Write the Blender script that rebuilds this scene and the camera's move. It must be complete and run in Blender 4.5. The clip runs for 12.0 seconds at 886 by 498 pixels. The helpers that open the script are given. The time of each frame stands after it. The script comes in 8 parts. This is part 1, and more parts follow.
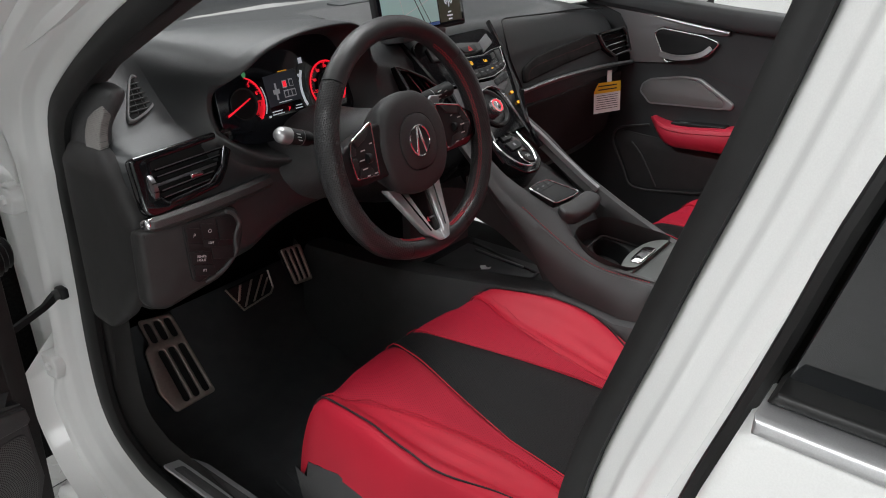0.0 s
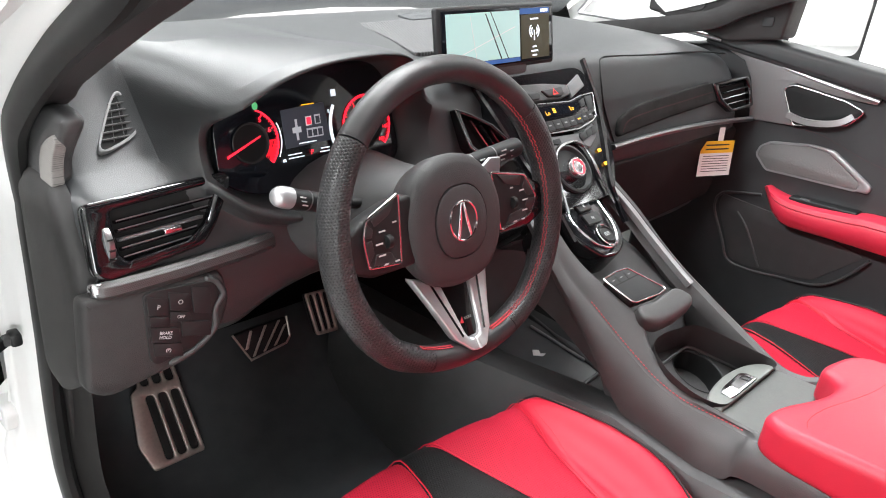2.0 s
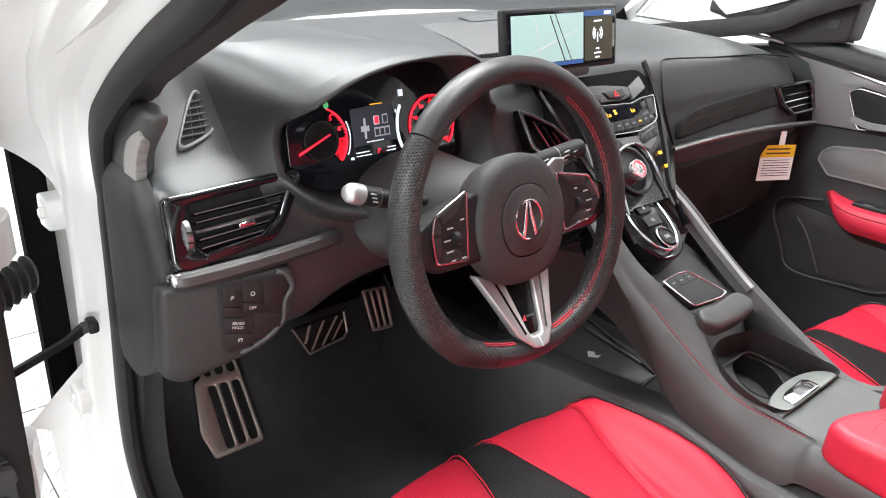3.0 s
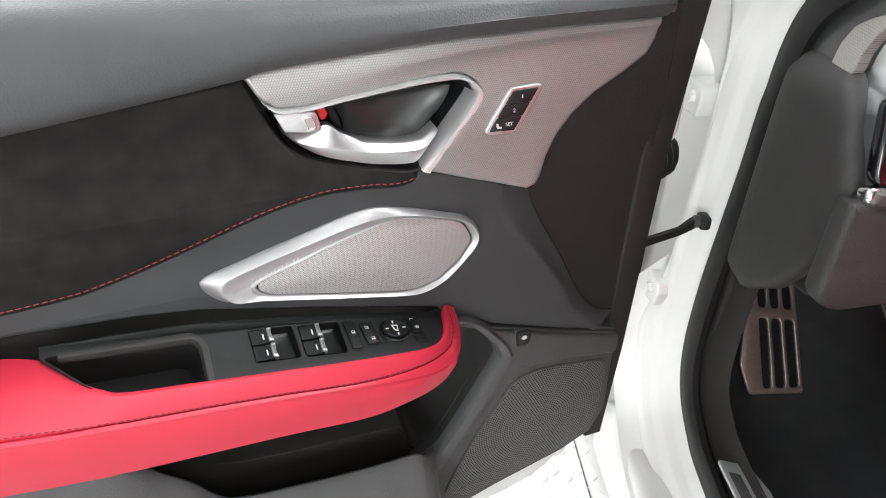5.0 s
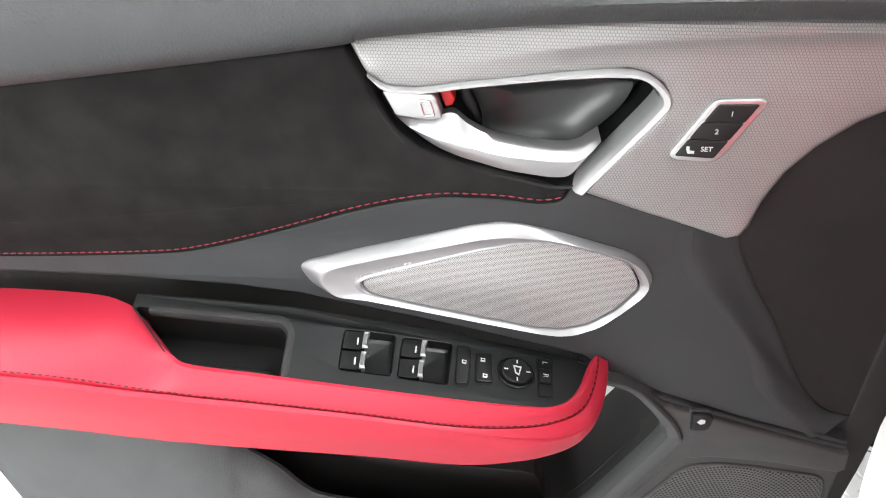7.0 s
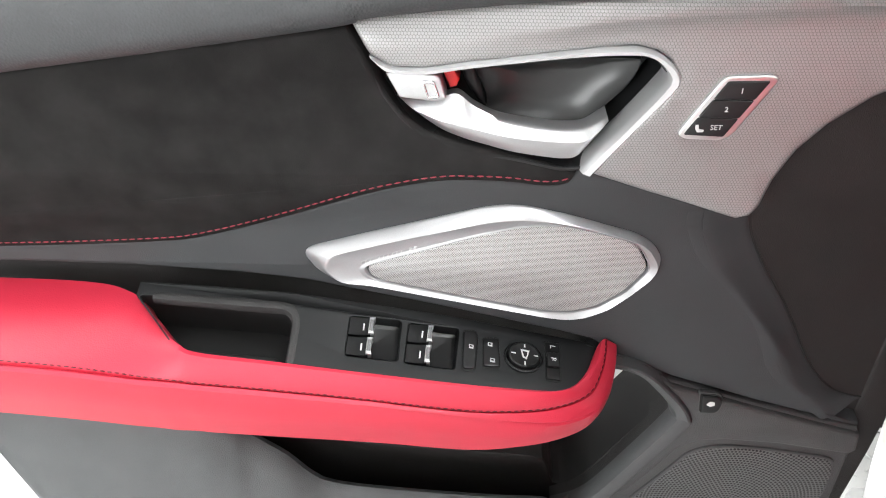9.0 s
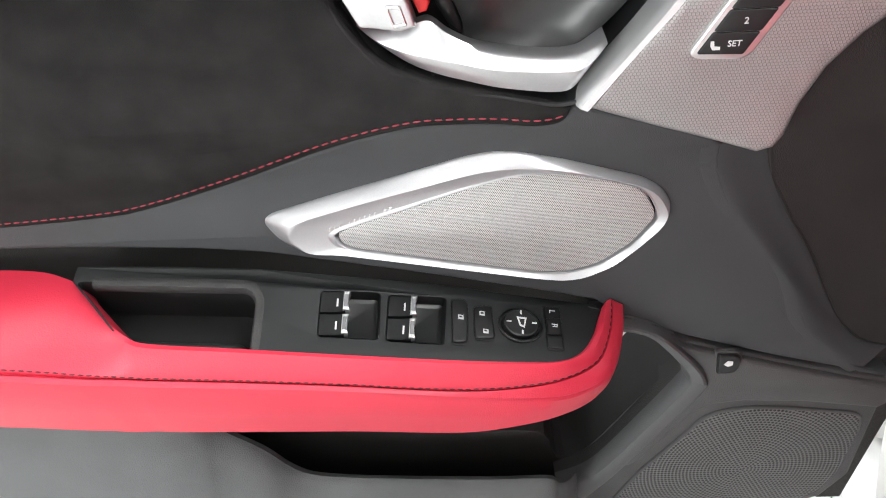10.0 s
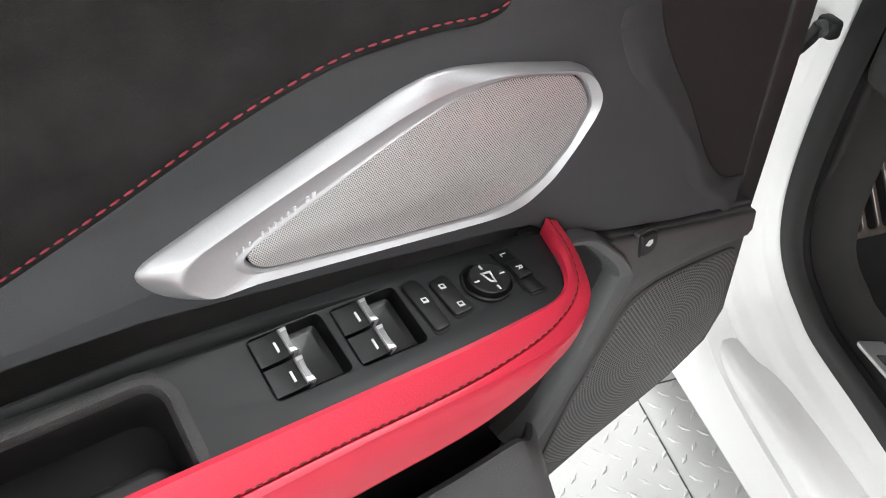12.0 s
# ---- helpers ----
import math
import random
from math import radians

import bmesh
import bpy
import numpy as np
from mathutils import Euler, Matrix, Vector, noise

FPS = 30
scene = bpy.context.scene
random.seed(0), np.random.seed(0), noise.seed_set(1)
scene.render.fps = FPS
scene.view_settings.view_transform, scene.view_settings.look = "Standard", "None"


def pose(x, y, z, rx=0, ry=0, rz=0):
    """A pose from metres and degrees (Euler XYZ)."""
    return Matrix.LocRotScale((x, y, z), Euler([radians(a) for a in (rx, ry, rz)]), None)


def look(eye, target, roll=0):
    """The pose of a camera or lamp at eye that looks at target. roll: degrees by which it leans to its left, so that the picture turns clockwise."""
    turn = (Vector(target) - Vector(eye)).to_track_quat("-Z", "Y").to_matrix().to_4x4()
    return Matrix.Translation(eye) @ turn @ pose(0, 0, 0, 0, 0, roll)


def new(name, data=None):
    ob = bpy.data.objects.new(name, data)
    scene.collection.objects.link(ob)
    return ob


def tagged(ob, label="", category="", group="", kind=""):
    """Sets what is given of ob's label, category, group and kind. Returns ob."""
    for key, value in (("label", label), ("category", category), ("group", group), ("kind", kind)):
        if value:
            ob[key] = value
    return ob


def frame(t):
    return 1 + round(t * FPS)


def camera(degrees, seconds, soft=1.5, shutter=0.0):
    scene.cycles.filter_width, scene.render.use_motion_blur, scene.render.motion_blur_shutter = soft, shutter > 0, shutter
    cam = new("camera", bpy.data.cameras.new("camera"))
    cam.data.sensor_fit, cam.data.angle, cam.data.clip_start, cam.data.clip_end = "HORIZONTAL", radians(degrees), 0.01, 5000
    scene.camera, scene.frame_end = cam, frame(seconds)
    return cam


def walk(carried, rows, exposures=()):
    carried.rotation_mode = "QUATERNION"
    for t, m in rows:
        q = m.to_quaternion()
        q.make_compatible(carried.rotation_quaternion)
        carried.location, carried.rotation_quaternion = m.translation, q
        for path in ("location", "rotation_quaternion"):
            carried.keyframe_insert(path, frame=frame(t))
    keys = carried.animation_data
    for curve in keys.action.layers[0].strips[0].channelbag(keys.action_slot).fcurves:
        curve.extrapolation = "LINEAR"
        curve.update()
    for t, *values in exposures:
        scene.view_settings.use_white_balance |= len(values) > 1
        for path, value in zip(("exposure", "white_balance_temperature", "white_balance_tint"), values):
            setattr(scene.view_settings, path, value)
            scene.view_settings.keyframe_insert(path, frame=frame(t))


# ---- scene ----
cam = camera(61.0, 12.0, 1.0)
PATH = [
    (0, (-1.1601, -0.6846, 1.365), (0.266, 0.4256, 0.508), -0.1),
    (0.5, (-1.0435, -0.5592, 1.366), (0.3999, 0.5322, 0.514), 1.9),
    (1, (-0.9503, -0.5306, 1.367), (0.4008, 0.6626, 0.5), 3.4),
    (1.5, (-0.9191, -0.5324, 1.369), (0.3737, 0.7198, 0.498), 4.5),
    (2, (-0.917, -0.5343, 1.369), (0.3744, 0.7239, 0.504), 5.1),
    (2.5, (-0.9227, -0.5377, 1.37), (0.3639, 0.7312, 0.513), 4.9),
    (2.7, (-0.9289, -0.5361, 1.371), (0.3459, 0.7449, 0.515), 4.8),
    (4.3, (-1.0666, -0.4585, 1.319), (-0.605, 1.2117, 0.321), 3.2),
    (4.5, (-1.0877, -0.444, 1.308), (-0.7322, 1.2389, 0.287), 3.2),
    (5, (-1.1277, -0.4026, 1.293), (-0.9711, 1.2714, 0.209), 2.1),
    (5.5, (-1.1149, -0.3416, 1.274), (-1.1118, 1.2916, 0.12), 1.3),
    (6, (-1.0499, -0.2679, 1.262), (-1.3416, 1.3096, 0.068), 1.6),
    (6.5, (-1.0084, -0.2439, 1.259), (-1.5709, 1.2485, 0.051), -0.9),
    (7, (-1.0094, -0.245, 1.261), (-1.6452, 1.2362, 0.078), -1.3),
    (9, (-1.0126, -0.2422, 1.256), (-1.6488, 1.2159, 0.044), -2.2),
    (9.5, (-1.0174, -0.2305, 1.244), (-1.6349, 1.2169, 0.009), -3.5),
    (10, (-1.0328, -0.1965, 1.209), (-1.6068, 1.2319, -0.068), -4.6),
    (10.5, (-1.0584, -0.1602, 1.159), (-1.614, 1.2344, -0.162), -5.2),
    (11, (-1.0916, -0.1435, 1.131), (-1.5809, 1.2478, -0.22), -6.2),
    (11.5, (-1.1511, -0.1246, 1.127), (-1.2631, 1.3331, -0.237), -3.4),
    (12, (-1.2048, -0.1304, 1.141), (-0.8819, 1.3016, -0.218), -3.2),
]
EXPOSURES = [(0.0, -1.66), (0.5, -1.10), (1.0, -0.25), (1.5, -0.1), (2.7, -0.1), (4.3, -0.2), (5.0, -0.26), (5.5, -0.47), (6.5, -0.1), (7.2, -0.02), (9.5, -0.05), (10.5, -0.1), (11.0, -0.26), (11.5, -0.35), (12.0, -0.3)]
walk(cam, [(t, look(eye, target, roll)) for t, eye, target, roll in PATH], EXPOSURES)


# ---- world and lamps ----
world = bpy.data.worlds.new("world")
scene.world = world
world.use_nodes = True
world.node_tree.nodes["Background"].inputs[0].default_value = (0.9, 0.95, 1.0, 1)
world.node_tree.nodes["Background"].inputs[1].default_value = 0.25


def lamp(name, x, y, z, sx, sy, watts, rx=0, ry=0, rz=0, colour=(0.97, 0.99, 1.0)):
    data = bpy.data.lights.new(name, "AREA")
    data.shape, data.size, data.size_y, data.energy, data.color = "RECTANGLE", sx, sy, watts, colour
    ob = new(name, data)
    ob.matrix_world = pose(x, y, z, rx, ry, rz)
    return ob


for lx in (-3.2, 0.2, 3.4):
    for ly in (-2.6, 0.6, 3.8):
        lamp("ceiling_lamp", lx, ly, 3.28, 0.55, 2.2, {-3.2: 20, 0.2: 80, 3.4: 110}[lx] if ly < 0 else (330 if lx < -3 and ly < 2 else 150))
# two added fill lights, placed to brighten the door trim and hinge pillar
lamp("side_lamp", -2.7, -5.2, 1.8, 1.6, 2.0, 190, 0, -78, 74)
lamp("side_lamp", -4.3, 1.5, 1.75, 1.6, 1.7, 80, 0, -75, 0)
# weak fill added from behind, no fixture of the room
lamp("rear_lamp", 0.8, -5.2, 1.15, 3.2, 1.6, 45, 90, 0, 0)
# extra fill over the bonnet, added to brighten the dash top
lamp("bonnet_lamp", 0.2, 2.1, 3.28, 2.6, 1.0, 80)


# ---- tools ----
def material(name, colour, rough=0.5, metal=0.0, coat=0.0, noise_scale=0.0, vary=0.0, bump=0.0, bump_scale=600.0,
             emit=0.0, spec=0.5, rough_vary=0.0):
    m = bpy.data.materials.new(name)
    m.use_nodes = True
    nt = m.node_tree
    bsdf = nt.nodes["Principled BSDF"]
    bsdf.inputs["Base Color"].default_value = (*colour, 1)
    bsdf.inputs["Roughness"].default_value = rough
    bsdf.inputs["Metallic"].default_value = metal
    bsdf.inputs["Coat Weight"].default_value = coat
    bsdf.inputs["Coat Roughness"].default_value = 0.06
    bsdf.inputs["Specular IOR Level"].default_value = spec
    if emit:
        bsdf.inputs["Emission Color"].default_value = (*colour, 1)
        bsdf.inputs["Emission Strength"].default_value = emit
    coord = nt.nodes.new("ShaderNodeTexCoord")
    if vary:
        n = nt.nodes.new("ShaderNodeTexNoise")
        n.inputs["Scale"].default_value = noise_scale
        n.inputs["Detail"].default_value = 5
        nt.links.new(coord.outputs["Object"], n.inputs["Vector"])
        ramp = nt.nodes.new("ShaderNodeMapRange")
        ramp.inputs["From Min"].default_value, ramp.inputs["From Max"].default_value = 0.3, 0.7
        ramp.inputs["To Min"].default_value, ramp.inputs["To Max"].default_value = 1 - vary, 1 + vary
        nt.links.new(n.outputs["Fac"], ramp.inputs["Value"])
        mul = nt.nodes.new("ShaderNodeVectorMath")
        mul.operation = "MULTIPLY"
        mul.inputs[0].default_value = colour
        nt.links.new(ramp.outputs[0], mul.inputs[1])
        nt.links.new(mul.outputs[0], bsdf.inputs["Base Color"])
        if rough_vary:
            r2 = nt.nodes.new("ShaderNodeMapRange")
            r2.inputs["From Min"].default_value, r2.inputs["From Max"].default_value = 0.3, 0.7
            r2.inputs["To Min"].default_value, r2.inputs["To Max"].default_value = rough - rough_vary, rough + rough_vary
            nt.links.new(n.outputs["Fac"], r2.inputs["Value"])
            nt.links.new(r2.outputs[0], bsdf.inputs["Roughness"])
    if bump:
        v = nt.nodes.new("ShaderNodeTexVoronoi")
        v.inputs["Scale"].default_value = bump_scale
        nt.links.new(coord.outputs["Object"], v.inputs["Vector"])
        b = nt.nodes.new("ShaderNodeBump")
        b.inputs["Strength"].default_value = bump
        b.inputs["Distance"].default_value = 0.0006
        nt.links.new(v.outputs["Distance"], b.inputs["Height"])
        nt.links.new(b.outputs[0], bsdf.inputs["Normal"])
    return m


def dots(m, axes, pitch, radius, dark, depth=0.5, row=0.866, turn=0.0):
    """Cut a hexagonal grid of small holes into a material: rows of dots in the plane of two object axes."""
    nt = m.node_tree
    bsdf = nt.nodes["Principled BSDF"]
    coord = nt.nodes.new("ShaderNodeTexCoord")
    sep = nt.nodes.new("ShaderNodeSeparateXYZ")
    spin = nt.nodes.new("ShaderNodeMapping")
    spin.inputs["Rotation"].default_value = (0, turn, 0)
    nt.links.new(coord.outputs["Object"], spin.inputs[0])
    nt.links.new(spin.outputs[0], sep.inputs[0])

    def mth(op, a, b=0.0):
        node = nt.nodes.new("ShaderNodeMath")
        node.operation = op
        for i, s in enumerate((a, b)):
            if isinstance(s, (int, float)):
                node.inputs[i].default_value = s
            else:
                nt.links.new(s, node.inputs[i])
        return node.outputs[0]

    a, b = sep.outputs[axes[0]], sep.outputs[axes[1]]
    best = None
    for shift in (0.0, 0.5):
        fa = mth("SUBTRACT", mth("FRACT", mth("ADD", mth("DIVIDE", a, pitch), shift + 100)), 0.5)
        fb = mth("SUBTRACT", mth("FRACT", mth("ADD", mth("DIVIDE", b, pitch * 2 * row), shift + 100)), 0.5)
        d = mth("ADD", mth("POWER", mth("ABSOLUTE", fa), 2.0), mth("POWER", mth("ABSOLUTE", mth("MULTIPLY", fb, 2 * row)), 2.0))
        best = d if best is None else mth("MINIMUM", best, d)
    dist = mth("SQRT", best)
    rng = nt.nodes.new("ShaderNodeMapRange")
    rng.inputs["From Min"].default_value, rng.inputs["From Max"].default_value = radius - 0.06, radius + 0.06
    nt.links.new(dist, rng.inputs["Value"])
    mix = nt.nodes.new("ShaderNodeMix")
    mix.data_type = "RGBA"
    mix.inputs["A"].default_value = (*dark, 1)
    old = bsdf.inputs["Base Color"]
    if old.is_linked:
        nt.links.new(old.links[0].from_socket, mix.inputs["B"])
    else:
        mix.inputs["B"].default_value = old.default_value[:]
    nt.links.new(rng.outputs[0], mix.inputs["Factor"])
    nt.links.new(mix.outputs["Result"], old)
    bump = nt.nodes.new("ShaderNodeBump")
    bump.inputs["Strength"].default_value = depth
    bump.inputs["Distance"].default_value = 0.0008
    nt.links.new(rng.outputs[0], bump.inputs["Height"])
    nt.links.new(bump.outputs[0], bsdf.inputs["Normal"])
    return m


def ring_dots(m, axes, centre, pitch, radius, dark):
    """Small holes on rings about a centre, in the plane of two object axes."""
    nt = m.node_tree
    bsdf = nt.nodes["Principled BSDF"]
    coord = nt.nodes.new("ShaderNodeTexCoord")
    sep = nt.nodes.new("ShaderNodeSeparateXYZ")
    nt.links.new(coord.outputs["Object"], sep.inputs[0])

    def mth(op, a, b=0.0):
        node = nt.nodes.new("ShaderNodeMath")
        node.operation = op
        for i, s in enumerate((a, b)):
            if isinstance(s, (int, float)):
                node.inputs[i].default_value = s
            else:
                nt.links.new(s, node.inputs[i])
        return node.outputs[0]

    a, b = mth("SUBTRACT", sep.outputs[axes[0]], centre[0]), mth("SUBTRACT", sep.outputs[axes[1]], centre[1])
    rr = mth("DIVIDE", mth("SQRT", mth("ADD", mth("MULTIPLY", a, a), mth("MULTIPLY", b, b))), pitch)
    k = mth("FLOOR", rr)
    fr = mth("SUBTRACT", mth("FRACT", rr), 0.5)
    turn = mth("ADD", mth("DIVIDE", mth("ARCTAN2", b, a), 2 * math.pi), 0.5)
    fa = mth("SUBTRACT", mth("FRACT", mth("MULTIPLY", turn, mth("ADD", mth("MULTIPLY", k, 6.0), 3.0))), 0.5)
    dist = mth("SQRT", mth("ADD", mth("MULTIPLY", fr, fr), mth("MULTIPLY", fa, fa)))
    rng = nt.nodes.new("ShaderNodeMapRange")
    rng.inputs["From Min"].default_value, rng.inputs["From Max"].default_value = radius - 0.06, radius + 0.06
    nt.links.new(dist, rng.inputs["Value"])
    mix = nt.nodes.new("ShaderNodeMix")
    mix.data_type = "RGBA"
    mix.inputs["A"].default_value = (*dark, 1)
    mix.inputs["B"].default_value = bsdf.inputs["Base Color"].default_value[:]
    nt.links.new(rng.outputs[0], mix.inputs["Factor"])
    nt.links.new(mix.outputs["Result"], bsdf.inputs["Base Color"])
    bump = nt.nodes.new("ShaderNodeBump")
    bump.inputs["Strength"].default_value = 0.7
    bump.inputs["Distance"].default_value = 0.0008
    nt.links.new(rng.outputs[0], bump.inputs["Height"])
    nt.links.new(bump.outputs[0], bsdf.inputs["Normal"])
    return m


def glass(name, tint=(1, 1, 1), mirror=0.08):
    m = bpy.data.materials.new(name)
    m.use_nodes = True
    nt = m.node_tree
    nt.nodes.remove(nt.nodes["Principled BSDF"])
    out = nt.nodes["Material Output"]
    tr, gl, mix, fr = (nt.nodes.new("ShaderNode" + k) for k in ("BsdfTransparent", "BsdfGlossy", "MixShader", "Fresnel"))
    tr.inputs[0].default_value = (*tint, 1)
    gl.inputs["Roughness"].default_value = 0.02
    fr.inputs[0].default_value = 1.45
    nt.links.new(fr.outputs[0], mix.inputs[0])
    nt.links.new(tr.outputs[0], mix.inputs[1])
    nt.links.new(gl.outputs[0], mix.inputs[2])
    nt.links.new(mix.outputs[0], out.inputs[0])
    return m


def thing(name, label, category, m=None, group="", kind=""):
    ob = new(name)
    ob.empty_display_size = 0.02
    if m is not None:
        ob.matrix_world = m
    return tagged(ob, label, category, group, kind)


def part(name, bm, mat, parent=None, label="", smooth=True):
    """One mesh object from a bmesh or a mesh, under a thing or a part."""
    if isinstance(bm, bmesh.types.BMesh):
        me = bpy.data.meshes.new(name)
        bm.to_mesh(me)
        bm.free()
    else:
        me = bm
        me.name = name
    me.materials.clear()
    me.materials.append(mat)
    if smooth:
        me.polygons.foreach_set("use_smooth", [True] * len(me.polygons))
        me.set_sharp_from_angle(angle=radians(38))
    ob = new(name, me)
    ob.parent = parent
    if label:
        ob["label"] = label
    return ob


def spl(pts, n=6, closed=False):
    """A smooth curve through points, n steps for each."""
    p = [np.array(q, float) for q in pts]
    k = len(p)
    out = []
    for i in range(k if closed else k - 1):
        a, b, c, d = (p[(i + j) % k] if closed else p[min(max(i + j, 0), k - 1)] for j in (-1, 0, 1, 2))
        for s in range(n):
            t = s / n
            out.append(0.5 * (2 * b + (c - a) * t + (2 * a - 5 * b + 4 * c - d) * t * t + (3 * b - a - 3 * c + d) * t ** 3))
    if not closed:
        out.append(p[-1])
    return out


def rounded(pts, r=0.004, n=4):
    """A closed outline with its corners rounded by about r."""
    p = [np.array(q, float) for q in pts]
    out = []
    for i in range(len(p)):
        a, b, c = p[i - 1], p[i], p[(i + 1) % len(p)]
        la, lc = np.linalg.norm(a - b), np.linalg.norm(c - b)
        ra, rc = min(r, la * 0.45), min(r, lc * 0.45)
        s, e = b + (a - b) / la * ra, b + (c - b) / lc * rc
        for k in range(n + 1):
            t = k / n
            out.append((1 - t) ** 2 * s + 2 * t * (1 - t) * b + t * t * e)
    return out


def same(a, b, c):
    return (a, b, c)


def plate_mesh(outlines, c0, c1, bevel=0.0, fn=same, segments=2):
    """A plate with a rounded rim: outlines in its own plane (holes too), from height c0 to c1, laid into place by fn."""
    cu = bpy.data.curves.new("plate", "CURVE")
    cu.dimensions, cu.fill_mode = "2D", "BOTH"
    half = (c1 - c0) / 2
    bevel = min(bevel, half * 0.98)
    cu.extrude, cu.bevel_depth, cu.bevel_resolution, cu.offset = max(half - bevel, 0.00005), bevel, segments, -bevel
    for o in outlines:
        s = cu.splines.new("POLY")
        s.points.add(len(o) - 1)
        for q, p in zip(s.points, o):
            q.co = (p[0], p[1], 0, 1)
        s.use_cyclic_u = True
    ob = bpy.data.objects.new("plate", cu)
    scene.collection.objects.link(ob)
    me = bpy.data.meshes.new_from_object(ob)
    bpy.data.objects.remove(ob)
    bpy.data.curves.remove(cu)
    for v in me.vertices:
        v.co = fn(v.co.x, v.co.y, v.co.z + c0 + half)
    bm = bmesh.new()
    bm.from_mesh(me)
    bpy.data.meshes.remove(me)
    bmesh.ops.remove_doubles(bm, verts=bm.verts, dist=0.00002)
    bmesh.ops.recalc_face_normals(bm, faces=bm.faces)
    return bm


def plate(name, outline, c0, c1, bevel, mat, parent, fn=same, label="", holes=()):
    return part(name, plate_mesh([outline, *holes], c0, c1, bevel, fn), mat, parent, label)


def loft_mesh(rings, closed=True, caps=True, loop=False):
    """A skin over rings with equal counts of points."""
    bm = bmesh.new()
    vs = [[bm.verts.new(tuple(p)) for p in r] for r in rings]
    n = len(rings[0])
    for i in range(len(vs) if loop else len(vs) - 1):
        a, b = vs[i], vs[(i + 1) % len(vs)]
        for j in range(n if closed else n - 1):
            k = (j + 1) % n
            bm.faces.new((a[j], a[k], b[k], b[j]))
    if caps and closed and not loop:
        if caps != "end":
            bm.faces.new(vs[0][::-1])
        bm.faces.new(vs[-1])
    bmesh.ops.recalc_face_normals(bm, faces=bm.faces)
    return bm


def sweep_mesh(path, section, closed=False, up=(0, 0, 1), scales=None):
    """A section (offsets along side and up) drawn along a path."""
    p = [Vector(q) for q in path]
    n = len(p)
    rings = []
    for i in range(n):
        a, b = (p[i - 1], p[(i + 1) % n]) if closed else (p[max(i - 1, 0)], p[min(i + 1, n - 1)])
        t = (b - a).normalized()
        side = t.cross(Vector(up)).normalized()
        top = side.cross(t)
        k = scales[i] if scales else 1.0
        rings.append([p[i] + side * s * k + top * u * k for s, u in section])
    return loft_mesh(rings, True, not closed, closed)


def circle(r, n=10, ry=None):
    return [(r * math.cos(2 * math.pi * i / n), (ry or r) * math.sin(2 * math.pi * i / n)) for i in range(n)]


def box_mesh(sx, sy, sz, m=None, bevel=0.0, segments=2):
    bm = bmesh.new()
    bmesh.ops.create_cube(bm, size=1, matrix=(m or Matrix()) @ Matrix.Diagonal((sx, sy, sz, 1)))
    if bevel:
        bmesh.ops.bevel(bm, geom=bm.edges[:], offset=bevel, segments=segments, affect="EDGES", profile=0.5)
    return bm


def disc_mesh(profile, n=32, m=None):
    """Turned about the third axis: profile of (radius, height)."""
    rings = [[(r * math.cos(2 * math.pi * i / n), r * math.sin(2 * math.pi * i / n), z) for i in range(n)] for r, z in profile]
    bm = loft_mesh(rings, True, True)
    if m is not None:
        bm.transform(m)
    return bm


def text_mesh(words, size, m, depth=0.0003, shear=0.0, align="CENTER"):
    cu = bpy.data.curves.new("words", "FONT")
    cu.body, cu.size, cu.extrude, cu.align_x, cu.align_y, cu.shear = words, size, depth, align, "CENTER", shear
    ob = bpy.data.objects.new("words", cu)
    scene.collection.objects.link(ob)
    me = bpy.data.meshes.new_from_object(ob)
    bpy.data.objects.remove(ob)
    me.transform(m)
    return me


def subdivided(ob, levels=2):
    mod = ob.modifiers.new("round", "SUBSURF")
    mod.levels = mod.render_levels = levels
    return ob


def stitches(name, path, length, gap, radius, mat, parent, label="", lift=0.0):
    """A row of short thread stitches along a path, as one mesh."""
    p = [Vector(q) for q in path]
    bm = bmesh.new()
    run, dash, i = 0.0, [], 0
    pos = 0.0
    cum = [0.0]
    for a, b in zip(p, p[1:]):
        cum.append(cum[-1] + (b - a).length)

    def at(s):
        s = min(max(s, 0), cum[-1])
        k = max(j for j in range(len(cum)) if cum[j] <= s + 1e-9)
        if k >= len(p) - 1:
            return p[-1].copy()
        return p[k].lerp(p[k + 1], (s - cum[k]) / max(cum[k + 1] - cum[k], 1e-9))

    while pos < cum[-1] - length:
        a, b = at(pos), at(pos + length)
        d = (b - a).normalized()
        m = Matrix.Translation((a + b) / 2) @ d.to_track_quat("X", "Z").to_matrix().to_4x4() @ Matrix.Diagonal((length / 2, radius, radius, 1))
        bmesh.ops.create_icosphere(bm, subdivisions=1, radius=1, matrix=m)
        pos += length + gap
    return part(name, bm, mat, parent, label)


# ---- materials ----
white_paint = material("pearl white paint", (0.74, 0.74, 0.73), 0.28, coat=0.6, noise_scale=900, vary=0.03)
black_plastic = material("black grained plastic", (0.030, 0.029, 0.029), 0.55, noise_scale=40, vary=0.12, bump=0.4, bump_scale=1100, spec=0.3)
dark_plastic = material("dark grey grained plastic", (0.048, 0.048, 0.049), 0.55, noise_scale=30, vary=0.1, bump=0.35, bump_scale=1100)
soft_dash = material("soft dark grey dash skin", (0.025, 0.027, 0.0283), 0.43, noise_scale=25, vary=0.1, bump=0.25, bump_scale=1100, spec=0.6)
panel_grey = material("smooth dark grey door skin", (0.043, 0.046, 0.048), 0.60, noise_scale=20, vary=0.06, bump=0.2, bump_scale=1500, spec=0.28)
